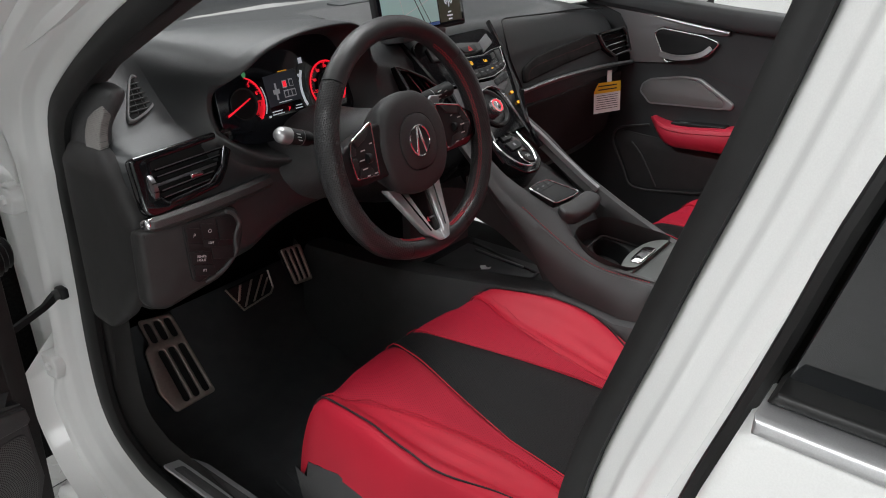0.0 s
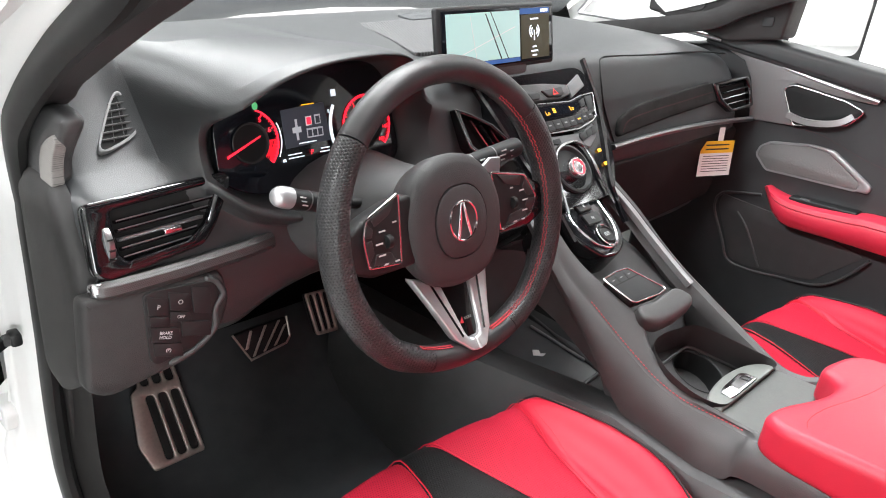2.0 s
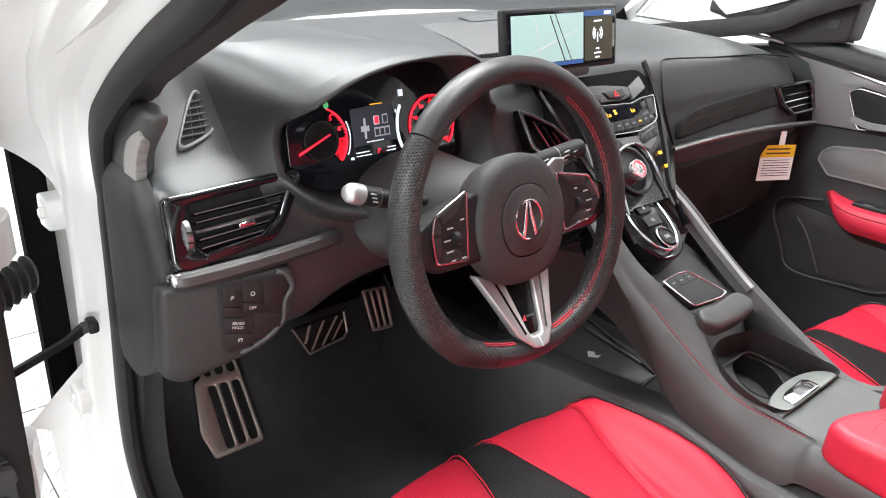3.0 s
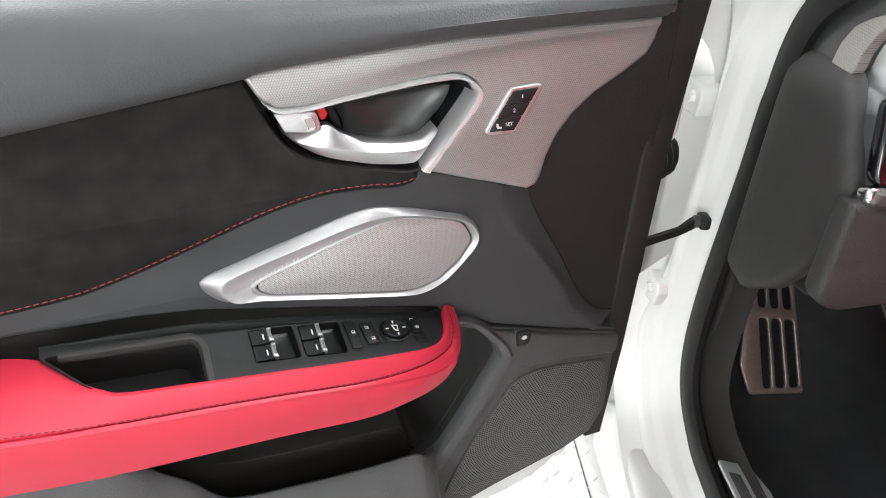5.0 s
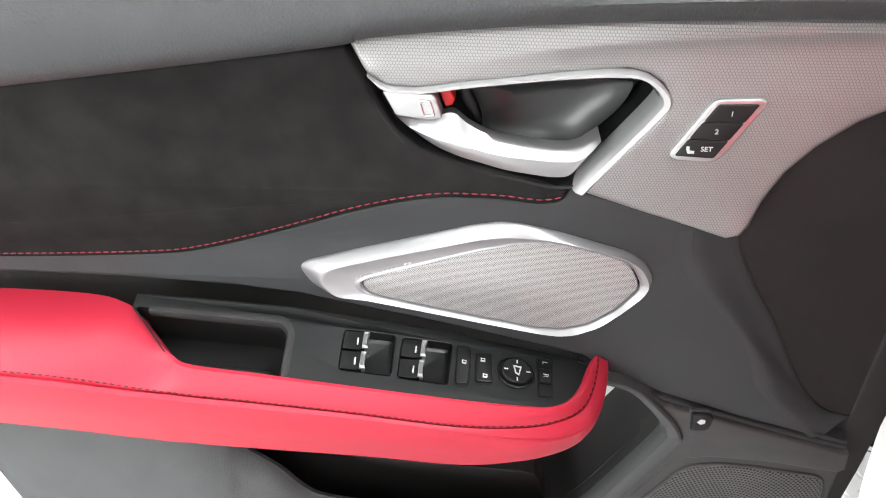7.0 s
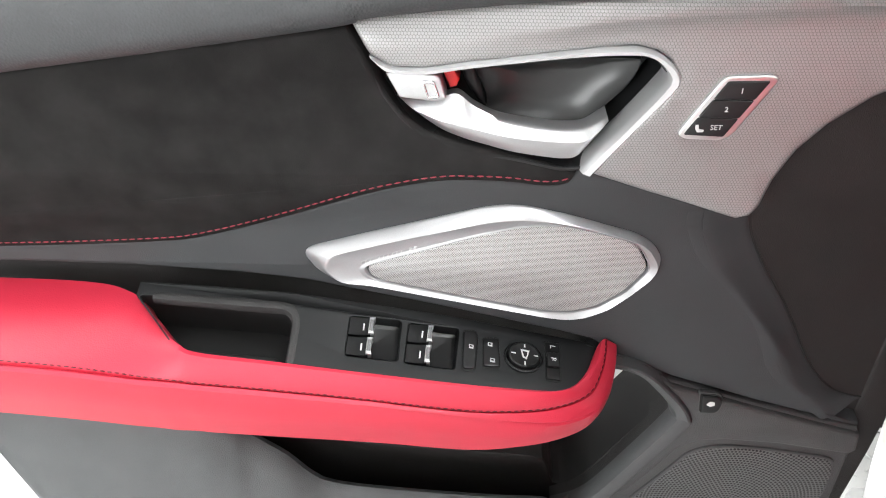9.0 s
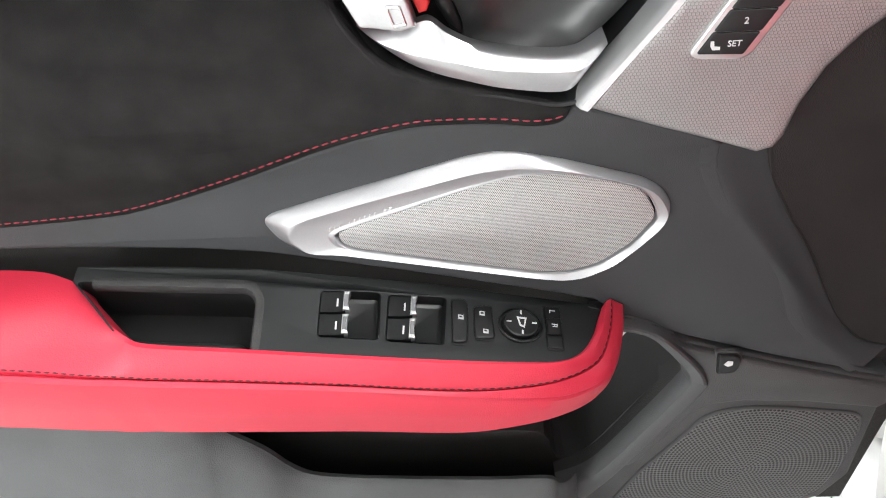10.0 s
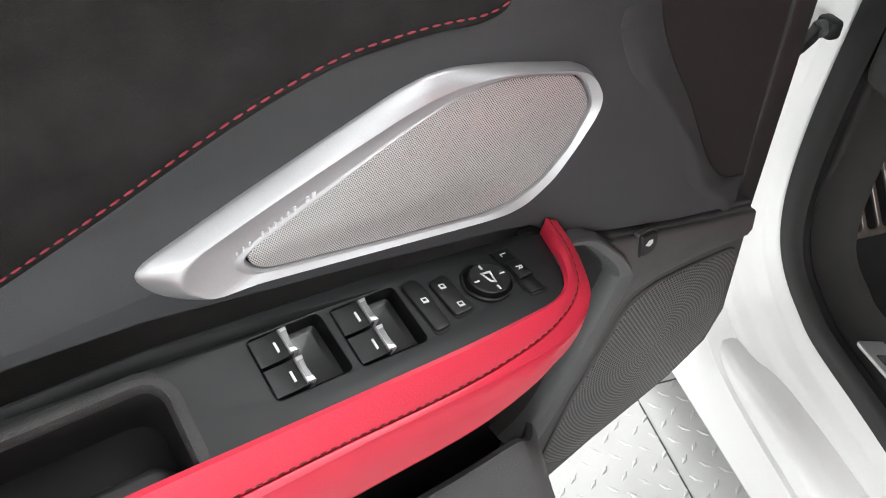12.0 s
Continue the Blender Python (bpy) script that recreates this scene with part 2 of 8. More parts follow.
pad_grey = material("dark grey leather grain", (0.040, 0.043, 0.045), 0.52, noise_scale=30, vary=0.08, bump=0.38, bump_scale=560)
flank_grey = material("smooth warm grey console leather", (0.050, 0.049, 0.0495), 0.5, noise_scale=30, vary=0.08, bump=0.25, bump_scale=1000)
suede = material("black suede", (0.0175, 0.0169, 0.0167), 0.95, noise_scale=38, vary=0.30, bump=0.5, bump_scale=2200, spec=0.15)
red_leather = material("smooth red leather", (0.48, 0.021, 0.046), 0.44, noise_scale=14, vary=0.04, bump=0.15, bump_scale=900, spec=0.46)
red_seat = material("smooth red seat leather", (0.50, 0.016, 0.038), 0.5, noise_scale=14, vary=0.04, bump=0.15, bump_scale=900, spec=0.22)
red_perf = dots(material("perforated red leather", (0.46, 0.012, 0.036), 0.6, noise_scale=14, vary=0.05, spec=0.22), (0, 1), 0.0034, 0.19, (0.22, 0.007, 0.018), 0.5)
black_perf = dots(material("perforated black leather", (0.013, 0.013, 0.0135), 0.6, spec=0.2), (0, 1), 0.0038, 0.19, (0.002, 0.002, 0.002), 0.7)
wheel_leather = material("black steering wheel leather", (0.024, 0.024, 0.025), 0.36, noise_scale=60, vary=0.1, bump=0.3, bump_scale=900)
hub_skin = material("grained hub cover", (0.036, 0.036, 0.037), 0.55, noise_scale=60, vary=0.08, bump=0.45, bump_scale=900)
gloss_black = material("gloss black plastic", (0.006, 0.006, 0.007), 0.08, coat=0.5)
satin_black = material("satin black keys", (0.0125, 0.0131, 0.0137), 0.5, noise_scale=50, vary=0.1, spec=0.32)
# near-black: the shade of gaps and recesses is put into the colour
shaded_black = material("matt black with recess shade", (0.0045, 0.0045, 0.0045), 0.85, noise_scale=20, vary=0.2)
chrome = material("satin chrome", (0.62, 0.62, 0.63), 0.22, metal=1.0)
bright_chrome = material("bright chrome", (0.85, 0.85, 0.86), 0.08, metal=1.0)
silver = material("satin silver paint", (0.52, 0.52, 0.53), 0.36, metal=0.75, noise_scale=1500, vary=0.05)
pedal_metal = material("brushed pedal steel", (0.55, 0.5, 0.45), 0.38, metal=0.9, noise_scale=200, vary=0.08)
rubber = material("black rubber seal", (0.010, 0.010, 0.010), 0.45, noise_scale=60, vary=0.15, spec=0.35)
mat_rubber = material("black rubber floor liner", (0.056, 0.059, 0.062), 0.36, noise_scale=25, vary=0.2, bump=0.2, bump_scale=500, spec=0.7)
carpet = material("black carpet", (0.012, 0.012, 0.012), 0.98, noise_scale=200, vary=0.5, bump=1.0, bump_scale=900, spec=0.1)
beige_trim = dots(material("light grey perforated pillar cloth", (0.20, 0.19, 0.18), 0.9, noise_scale=300, vary=0.1), (1, 2), 0.0030, 0.20, (0.12, 0.115, 0.11), 0.1)
bowl_grey = material("smooth dark bowl plastic", (0.026, 0.027, 0.027), 0.32, noise_scale=40, vary=0.1)
pocket_black = material("black pocket plastic", (0.010, 0.010, 0.010), 0.6, noise_scale=25, vary=0.2)
handle_silver = material("satin handle silver", (0.52, 0.52, 0.53), 0.28, metal=0.85, noise_scale=900, vary=0.03)
speaker_silver = material("speaker surround silver", (0.42, 0.42, 0.43), 0.36, metal=0.6, noise_scale=1500, vary=0.05)
tip_chrome = material("switch tip chrome", (0.6, 0.6, 0.6), 0.32, metal=0.8)
thread_light = material("light red thread", (0.26, 0.03, 0.045), 0.7)
grille_grey = dots(material("grey passenger grille", (0.24, 0.24, 0.24), 0.45, metal=0.4), (1, 2), 0.0022, 0.28, (0.05, 0.05, 0.05), 0.5)
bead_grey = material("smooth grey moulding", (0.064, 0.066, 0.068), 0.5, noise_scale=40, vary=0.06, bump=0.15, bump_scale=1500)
badge_grey = material("pale badge print", (0.52, 0.52, 0.52), 0.6)
tip_grey = material("switch tip inset", (0.20, 0.20, 0.205), 0.4, metal=0.6)
door_key = material("satin black door keys", (0.0055, 0.0057, 0.006), 0.36, spec=0.45)
print_white = material("white print", (0.60, 0.60, 0.60), 0.6)
thread_red = material("red thread", (0.5, 0.03, 0.05), 0.7)
thread_dim = material("dark red thread", (0.10, 0.012, 0.016), 0.8)
panel_light = material("grey vent surround", (0.12, 0.12, 0.12), 0.4, noise_scale=300, vary=0.05)
thread_wine = material("wine red thread", (0.07, 0.006, 0.010), 0.7)
thread_black = material("black thread", (0.012, 0.008, 0.01), 0.7)
red_plastic = material("red plastic", (0.5, 0.01, 0.01), 0.4)
tag_yellow = material("yellow card", (0.75, 0.45, 0.02), 0.6)
tag_white = material("white card", (0.75, 0.75, 0.72), 0.6, noise_scale=20, vary=0.03)
ink = material("black ink", (0.02, 0.02, 0.02), 0.6)
glow_red = material("red lit dial", (1.0, 0.012, 0.03), 0.5, emit=3.0)
glow_deep = material("dim red lit dial", (0.75, 0.005, 0.02), 0.5, emit=0.9)
glow_white = material("white lit display", (0.85, 0.92, 1.0), 0.5, emit=0.9)
glow_map = material("lit map", (0.30, 0.46, 0.44), 0.5, emit=0.62)
glow_blue = material("lit blue bar", (0.015, 0.06, 0.19), 0.5, emit=0.9)
glow_olive = material("lit olive list", (0.030, 0.028, 0.012), 0.4, emit=0.5)
glow_slate = material("dark slate display field", (0.030, 0.034, 0.046), 0.3, emit=0.5)
glow_pale = material("pale grey display field", (0.40, 0.41, 0.44), 0.5, emit=0.55)
glow_amber = material("amber lit sign", (1.0, 0.45, 0.02), 0.5, emit=1.4)
glow_green = material("green lit sign", (0.1, 0.5, 0.2), 0.5, emit=0.5)
screen_black = material("dark display glass", (0.006, 0.007, 0.01), 0.06, coat=0.3)
clear_glass = glass("clear glass")
dark_glass = material("dark tinted glass", (0.005, 0.006, 0.007), 0.03, coat=0.5)
wall_white = material("white painted wall", (0.8, 0.8, 0.79), 0.8, noise_scale=2, vary=0.03)
tile_white = material("white floor plate", (0.44, 0.437, 0.428), 0.36, noise_scale=6, vary=0.06, rough_vary=0.1)
silver_hex = dots(material("silver honeycomb film", (0.22, 0.219, 0.216), 0.38, metal=0.6), (0, 2), 0.0020, 0.43, (0.335, 0.332, 0.328), 0.35)
bezel_silver = material("satin bezel plating", (0.60, 0.60, 0.61), 0.27, metal=0.55)
spoke_silver = material("satin silver spoke paint", (0.60, 0.60, 0.61), 0.34, metal=0.75, noise_scale=900, vary=0.03)
glove_black = material("matt black glovebox grain", (0.022, 0.022, 0.022), 0.7, noise_scale=30, vary=0.1, bump=0.4, bump_scale=1100, spec=0.15)
decor_silver = material("satin silver decor film", (0.42, 0.42, 0.425), 0.30, metal=0.7, noise_scale=900, vary=0.05)
speaker_mesh = dots(material("perforated silver grille", (0.52, 0.52, 0.515), 0.42, metal=0.5), (0, 2), 0.00125, 0.30, (0.13, 0.13, 0.13), 0.4)
low_mesh = ring_dots(material("perforated black grille", (0.11, 0.11, 0.111), 0.5), (0, 2), (0.028, 0.640), 0.0030, 0.36, (0.002, 0.002, 0.002))
pocket_grey = material("grey grained pocket plastic", (0.078, 0.081, 0.083), 0.55, noise_scale=30, vary=0.08, bump=0.3, bump_scale=1100, spec=0.4)
front_black = material("brown-black grained moulding", (0.0185, 0.0172, 0.0168), 0.6, noise_scale=40, vary=0.12, bump=0.4, bump_scale=1100, spec=0.3)
lid_grey = material("grey sliding lid plastic", (0.085, 0.090, 0.086), 0.45, noise_scale=60, vary=0.06, bump=0.2, bump_scale=1400)
carbon = dots(material("knurled metal film", (0.085, 0.083, 0.083), 0.40, metal=0.6), (0, 2), 0.0022, 0.3, (0.05, 0.05, 0.05), 0.5)
rail_metal = material("dark satin metal", (0.24, 0.24, 0.245), 0.3, metal=0.9, noise_scale=900, vary=0.06)
woven_dash = dots(material("ribbed defroster strip", (0.06, 0.06, 0.062), 0.5), (0, 1), 0.006, 0.3, (0.012, 0.012, 0.012), 0.8)


# ---- the room ----
def slab(name, x0, x1, y0, y1, z0, z1, mat, label, category):
    ob = part(name, box_mesh(x1 - x0, y1 - y0, z1 - z0, Matrix.Translation(((x0 + x1) / 2, (y0 + y1) / 2, (z0 + z1) / 2))), mat, None, label, False)
    return tagged(ob, label, category, kind="structure")


slab("floor", -6, 6, -6, 7, -0.1, 0, tile_white, "white embossed metal plate floor", "floor")
slab("wall_west", -6.2, -6, -6, 7, 0, 3.4, wall_white, "plain white painted wall", "wall")
slab("wall_east", 6, 6.2, -6, 7, 0, 3.4, wall_white, "plain white painted wall", "wall")
slab("wall_north", -6.2, 6.2, 7, 7.2, 0, 3.4, wall_white, "plain white painted wall", "wall")
slab("wall_south", -6.2, 6.2, -6.2, -6, 0, 3.4, wall_white, "plain white painted wall", "wall")
slab("ceiling", -6.2, 6.2, -6.2, 7.2, 3.4, 3.5, wall_white, "plain white painted ceiling", "ceiling")
# raised pattern of the floor plates near the car
bm = bmesh.new()
for i in range(52):
    for j in range(56):
        x, y = -1.75 + i * 0.0275, -0.55 + j * 0.0375 + (i % 2) * 0.01875
        if x > -0.45:
            continue
        turn = radians(45 if (i + j) % 2 else -45)
        m = Matrix.Translation((x, y, 0.0)) @ Matrix.Rotation(turn, 4, "Z")
        foot = [m @ Vector((sx * 0.0120, sy * 0.0040, 0.0)) for sx, sy in ((-1, 0), (0, -1), (1, 0), (0, 1))]
        head = [m @ Vector((sx * 0.008, sy * 0.0018, 0.0022)) for sx, sy in ((-1, 0), (0, -1), (1, 0), (0, 1))]
        a, b = [bm.verts.new(q) for q in foot], [bm.verts.new(q) for q in head]
        for k in range(4):
            bm.faces.new((a[k], a[(k + 1) % 4], b[(k + 1) % 4], b[k]))
        bm.faces.new(b)
tagged(part("floor_pattern", bm, tile_white, None, "", False), "raised lozenges pressed into white floor plates", "floor plate", kind="stuff")
bm = bmesh.new()
for k in range(9):
    for q, d in (((-1.9 + 0.4 * k, 0.5), (0.0025, 3.0)), ((-1.2, -1.0 + 0.4 * k), (3.0, 0.0025))):
        bmesh.ops.create_cube(bm, size=1, matrix=Matrix.Translation((*q, 0.0008)) @ Matrix.Diagonal((*d, 0.0016, 1)))
tagged(part("tile_joint", bm, dark_plastic, None, "", False), "thin dark joints between floor plates", "joint", kind="stuff")


# ---- the open driver's door: local u runs back from the hinge, w towards the cabin, v up ----
DOOR = pose(-0.9187, 0.2365, 0, 0, 0, 198.4)
door = thing("driver_door", "open white car door with black, silver and red leather trim", "car door", DOOR)


def duv(a, b, c):
    return (a, c, b)


CREASE = [(1.0, 1.00), (0.8, 1.036), (0.66, 1.056), (0.533, 1.073), (0.461, 1.082), (0.392, 1.091), (0.328, 1.100), (0.314, 1.104),
          (0.236, 1.111), (0.156, 1.115), (0.07, 1.1165), (-0.036, 1.1165)]
SUEDE_LOW = [(0.19, 1.0), (0.195, 0.991), (0.21, 0.9885), (0.231, 0.991), (0.253, 0.992), (0.282, 0.991), (0.327, 0.981), (0.392, 0.960),
             (0.451, 0.943), (0.49, 0.937), (0.596, 0.931), (0.75, 0.926), (0.98, 0.92)]
SUEDE_LOW = [tuple(q) for q in spl(SUEDE_LOW, 4)]
SUEDE_RIGHT = [(0.329, 1.097), (0.32, 1.078), (0.312, 1.06), (0.3, 1.04), (0.287, 1.029), (0.266, 1.020), (0.232, 1.012), (0.202, 1.004)]
BOWL = [(0.306, 1.066), (0.265, 1.072), (0.2, 1.077), (0.16, 1.079), (0.15, 1.075), (0.141, 1.064), (0.143, 1.059), (0.164, 1.032), (0.187, 1.005),
        (0.197, 1.003), (0.232, 1.012), (0.27, 1.021), (0.294, 1.036), (0.306, 1.058)]
MAP = [(0.46, 0.80), (0.445, 0.759), (0.418, 0.733), (0.4, 0.706), (0.379, 0.694), (0.323, 0.688), (0.243, 0.683), (0.195, 0.676), (0.183, 0.640),
       (0.158, 0.654), (0.124, 0.712), (0.097, 0.76), (0.099, 0.78), (0.113, 0.799), (0.129, 0.816), (0.149, 0.822), (0.20, 0.825), (0.30, 0.83)]
TRIM = [(-0.072, 1.12), (-0.075, 0.90), (-0.07, 0.72), (-0.072, 0.62), (-0.05, 0.592), (-0.015, 0.572), (0.078, 0.545), (0.135, 0.525), (0.25, 0.50), (0.42, 0.50),
        (0.52, 0.555), (0.59, 0.615), (0.64, 0.68), (0.70, 0.80), (0.78, 0.88), (0.98, 0.90), (1.0, 1.00), (0.8, 1.04), (0.66, 1.06), (0.53, 1.08), (0.39, 1.10), (0.236, 1.12)]

# painted shell and edges
shell_out = [(-0.105, 1.14), (-0.10, 0.9), (-0.09, 0.6), (-0.085, 0.50), (-0.03, 0.42), (0.2, 0.38), (0.7, 0.38), (0.86, 0.42), (0.93, 0.55), (1.0, 0.8), (1.05, 1.0), (1.05, 1.06), (0.5, 1.13)]
plate("door_shell", spl(shell_out, 4, True), -0.19, -0.085, 0.012, white_paint, door, duv, "white painted door shell")
hinge_edge = [(-0.110, 1.15), (-0.100, 0.95), (-0.094, 0.7), (-0.086, 0.56), (-0.062, 0.56), (-0.062, 1.15)]
plate("edge_cover", hinge_edge, -0.085, -0.014, 0.004, front_black, door, duv)
plate("trim_carrier", spl(TRIM[:11], 4)[:-1] + spl(TRIM[10:16], 4)[:-1] + TRIM[15:], -0.05, -0.012, 0.003, front_black, door, duv, "dark brown-black lower door moulding",
      holes=[spl(BOWL, 3, True), spl(MAP, 3, True)])

# belt pad
pad_rings = []
for u, v in spl([(q[0], q[1]) for q in CREASE], 3):
    top = 1.1455 + 0.035 * max(u, 0)
    if u > 0.5:
        top -= (u - 0.5) * 0.12
    top -= 0.006 * min(1, max(0, u / 0.3))
    h = top - v
    prof = [(0.002, v + 0.002), (0.012, v - 0.0005), (0.018, v + 0.005), (0.0195, v + 0.012), (0.0185, v + 0.40 * h), (0.0150, v + 0.66 * h), (0.0085, v + 0.86 * h), (0.000, top - 0.0035), (-0.010, top), (-0.05, top), (-0.05, v)]
    pad_rings.append([(u, w, z) for w, z in prof])
part("belt_pad", loft_mesh(pad_rings), pad_grey, door, "dark grey leather-grained upper door pad")
plate("window_seal", [(1.0, 1.075), (0.5, 1.155), (-0.03, 1.139), (-0.03, 1.149), (0.5, 1.165), (1.0, 1.085)], -0.075, -0.052, 0.003, rubber, door, duv)
plate("pad_end_cap", rounded([(-0.034, 1.118), (-0.046, 1.118), (-0.046, 1.144), (-0.032, 1.144)], 0.003), -0.02, 0.012, 0.003, rail_metal, door, duv)

# suede and middle panel
suede_outline = [q for q in CREASE if q[0] > 0.329] + SUEDE_RIGHT + SUEDE_LOW
plate("suede_insert", [(u, v) for u, v in suede_outline], -0.012, 0.0075, 0.004, suede, door, duv, "black suede door insert")
seam_line = [(u, w, v + 0.0052) for (u, v), w in zip(SUEDE_LOW, [0.0081] * 99)]
stitches("seam_thread", spl(seam_line[4:], 2), 0.0050, 0.0011, 0.00062, thread_light, door, "red contrast stitching")
BANK_IN = [(0.1000, 0.9700), (0.0975, 0.9530), (0.0840, 0.9240), (0.0640, 0.8980), (0.0340, 0.8570), (0.0195, 0.8310), (0.0040, 0.8030), (-0.0390, 0.7645)]
BANK_OUT = [(0.0660, 0.9760), (0.0615, 0.9460), (0.0465, 0.9140), (0.0190, 0.8700), (-0.0095, 0.8170), (-0.0270, 0.7930), (-0.0440, 0.7790), (-0.0640, 0.7735)]
mid = SUEDE_LOW[::-1] + [(0.187, 1.0), (0.142, 0.986), (0.108, 0.975)] + [tuple(q) for q in spl(BANK_IN, 3)] + [(-0.062, 0.758), (-0.063, 0.7535), (0.029, 0.782), (0.098, 0.807), (0.143, 0.827), (0.165, 0.846), (0.188, 0.853), (0.278, 0.876), (0.385, 0.901), (0.434, 0.907), (0.516, 0.912), (0.601, 0.914), (0.75, 0.912), (0.98, 0.905)]
plate("middle_panel", mid, -0.014, 0.003, 0.003, panel_grey, door, duv, "smooth dark grey middle door panel")
# concave side of the front end: a soft bank up to the middle panel
bank_line = lambda k, w: [(u, w, v) for u, v in spl([(a[0] * (1 - k) + b[0] * k, a[1] * (1 - k) + b[1] * k) for a, b in zip(BANK_IN, BANK_OUT)], 4)]
part("front_bank", loft_mesh([bank_line(k, w) for k, w in ((-0.40, 0.0012), (-0.36, 0.0031), (-0.12, 0.0030), (0.05, 0.0022), (0.25, -0.0010), (0.55, -0.0060), (0.80, -0.0100), (1.0, -0.0122), (1.06, -0.0150))], False, False), panel_grey, door)
stitch_edge = [(u, w + 0.0002, v) for u, w, v in bank_line(1.0, -0.0125)]
part("bank_groove", sweep_mesh(stitch_edge, circle(0.0012, 6), up=(0, 1, 0)), rubber, door)

# silver decor with the handle bowl
SILVER = [(0.328, 1.099), (0.322, 1.1025), (0.314, 1.1035), (0.236, 1.1105), (0.156, 1.1145), (0.07, 1.116), (-0.036, 1.116), (-0.034, 1.095), (-0.026, 1.082), (-0.002, 1.067), (0.024, 1.053), (0.044, 1.036), (0.058, 1.018),
          (0.067, 0.997), (0.072, 0.978), (0.077, 0.971), (0.086, 0.9685), (0.096, 0.9715), (0.142, 0.986), (0.184, 1.001)]
BEZEL = [(0.187, 1.003), (0.172, 1.019), (0.159, 1.034), (0.142, 1.054), (0.1375, 1.062), (0.1385, 1.069), (0.143, 1.076), (0.15, 1.081), (0.162, 1.084), (0.201, 1.081), (0.255, 1.0755), (0.284, 1.0715), (0.305, 1.0725), (0.3165, 1.080)]
decor = plate_mesh([SILVER + BEZEL], -0.012, 0.010, 0.004, same)
for k in range(26):
    bmesh.ops.bisect_plane(decor, geom=decor.verts[:] + decor.edges[:] + decor.faces[:], plane_co=(-0.03 + 0.014 * k, 0, 0), plane_no=(1, 0, 0))
for k in range(42):
    bmesh.ops.bisect_plane(decor, geom=decor.verts[:] + decor.edges[:] + decor.faces[:], plane_co=(0, 0.972 + 0.0034 * k, 0), plane_no=(0, 1, 0))
for q in decor.verts:
    u, v, w = q.co
    fold = float(np.interp(u, (-0.03, 0.05, 0.13, 0.20, 0.27, 0.33), (1.1085, 1.1075, 1.1035, 1.0965, 1.088, 1.083)))
    rise, under, foot = max(0.0, v - fold), max(0.0, fold - v), max(0.0, 1.002 - v - 0.25 * max(0.0, u - 0.08))
    dip = 0.0036 * (under / 0.010) * math.exp(1 - under / 0.010) * min(1.0, max(0.0, (0.24 - u) / 0.06))
    q.co = (u, w - (0.50 * rise * rise / (rise + 0.003) + dip - 3.2 * foot * foot if w > 0 else 0.0), v)
bmesh.ops.recalc_face_normals(decor, faces=decor.faces)
part("decor_panel", decor, silver_hex, door, "silver honeycomb decor panel")
bz_out = [(0.3165, 1.0805), (0.305, 1.0735), (0.284, 1.0725), (0.255, 1.0765), (0.201, 1.082), (0.169, 1.084), (0.152, 1.0815), (0.140, 1.073), (0.1355, 1.0645), (0.139, 1.0565), (0.157, 1.033), (0.181, 1.000)]
bz_in = [(0.314, 1.0775), (0.305, 1.0695), (0.284, 1.0685), (0.255, 1.0725), (0.201, 1.0785), (0.165, 1.080), (0.153, 1.078), (0.145, 1.071), (0.1425, 1.0645), (0.1477, 1.0555), (0.1645, 1.033), (0.189, 1.003)]
bo, bi = spl(bz_out, 5), spl(bz_in, 5)
blend = lambda k, w: [(a[0] * (1 - k) + b[0] * k, w, a[1] * (1 - k) + b[1] * k) for a, b in zip(bo, bi)]
part("handle_bezel", loft_mesh([blend(-0.05, 0.004), blend(0.0, 0.0108), blend(0.18, 0.0126), blend(0.72, 0.0122), blend(0.92, 0.0098), blend(1.0, 0.005), blend(1.02, -0.012)], False, False), bezel_silver, door, "satin chrome handle surround")


def shrink(pts, k, shift=(0, 0)):
    c = sum((np.array(q) for q in pts), np.zeros(2)) / len(pts)
    return [tuple(c + (np.array(q) - c) * k + np.array(shift)) for q in pts]


bowl = spl(BOWL, 3, True)
floor_line = [(0.2570, 1.0615), (0.2510, 1.0625), (0.2300, 1.0645), (0.1980, 1.0675), (0.1590, 1.0675), (0.1540, 1.0635), (0.1600, 1.050), (0.1720, 1.0365), (0.1860, 1.0225), (0.210, 1.016), (0.2390, 1.0225), (0.2480, 1.031), (0.2490, 1.0435), (0.2525, 1.053)]
fl = spl(floor_line, 3, True)
part("handle_bowl", loft_mesh([[(u, 0.004, v) for u, v in bowl], [(u, -0.010, v) for u, v in shrink(bowl, 0.985)], [(u, -0.034, v) for u, v in shrink(bowl, 0.93, (0, 0.002))]], True, False), satin_black, door, "black handle recess")
plate("bowl_back", shrink(bowl, 0.95, (0, 0.002)), -0.038, -0.033, 0, satin_black, door, duv)
part("bowl_floor", loft_mesh([[(u, -0.034, v) for u, v in fl], [(u, -0.0175, v) for u, v in fl], [(u, -0.0165, v) for u, v in shrink(fl, 0.985)], [(u, -0.0195, v) for u, v in shrink(fl, 0.93)], [(u, -0.026, v) for u, v in shrink(fl, 0.70)], [(u, -0.029, v) for u, v in shrink(fl, 0.40)]], True, "end"), bowl_grey, door, "dark grey finger bowl")
edge_run = spl([(0.317, 0.005, 1.066), (0.310, 0.006, 1.052), (0.298, 0.006, 1.0345), (0.284, 0.006, 1.0225), (0.262, 0.006, 1.0145), (0.228, 0.006, 1.0085), (0.202, 0.006, 1.0025), (0.188, 0.006, 1.003)], 6)
part("bowl_edge", sweep_mesh(edge_run, circle(0.0014, 8), up=(0, 1, 0)), satin_black, door)
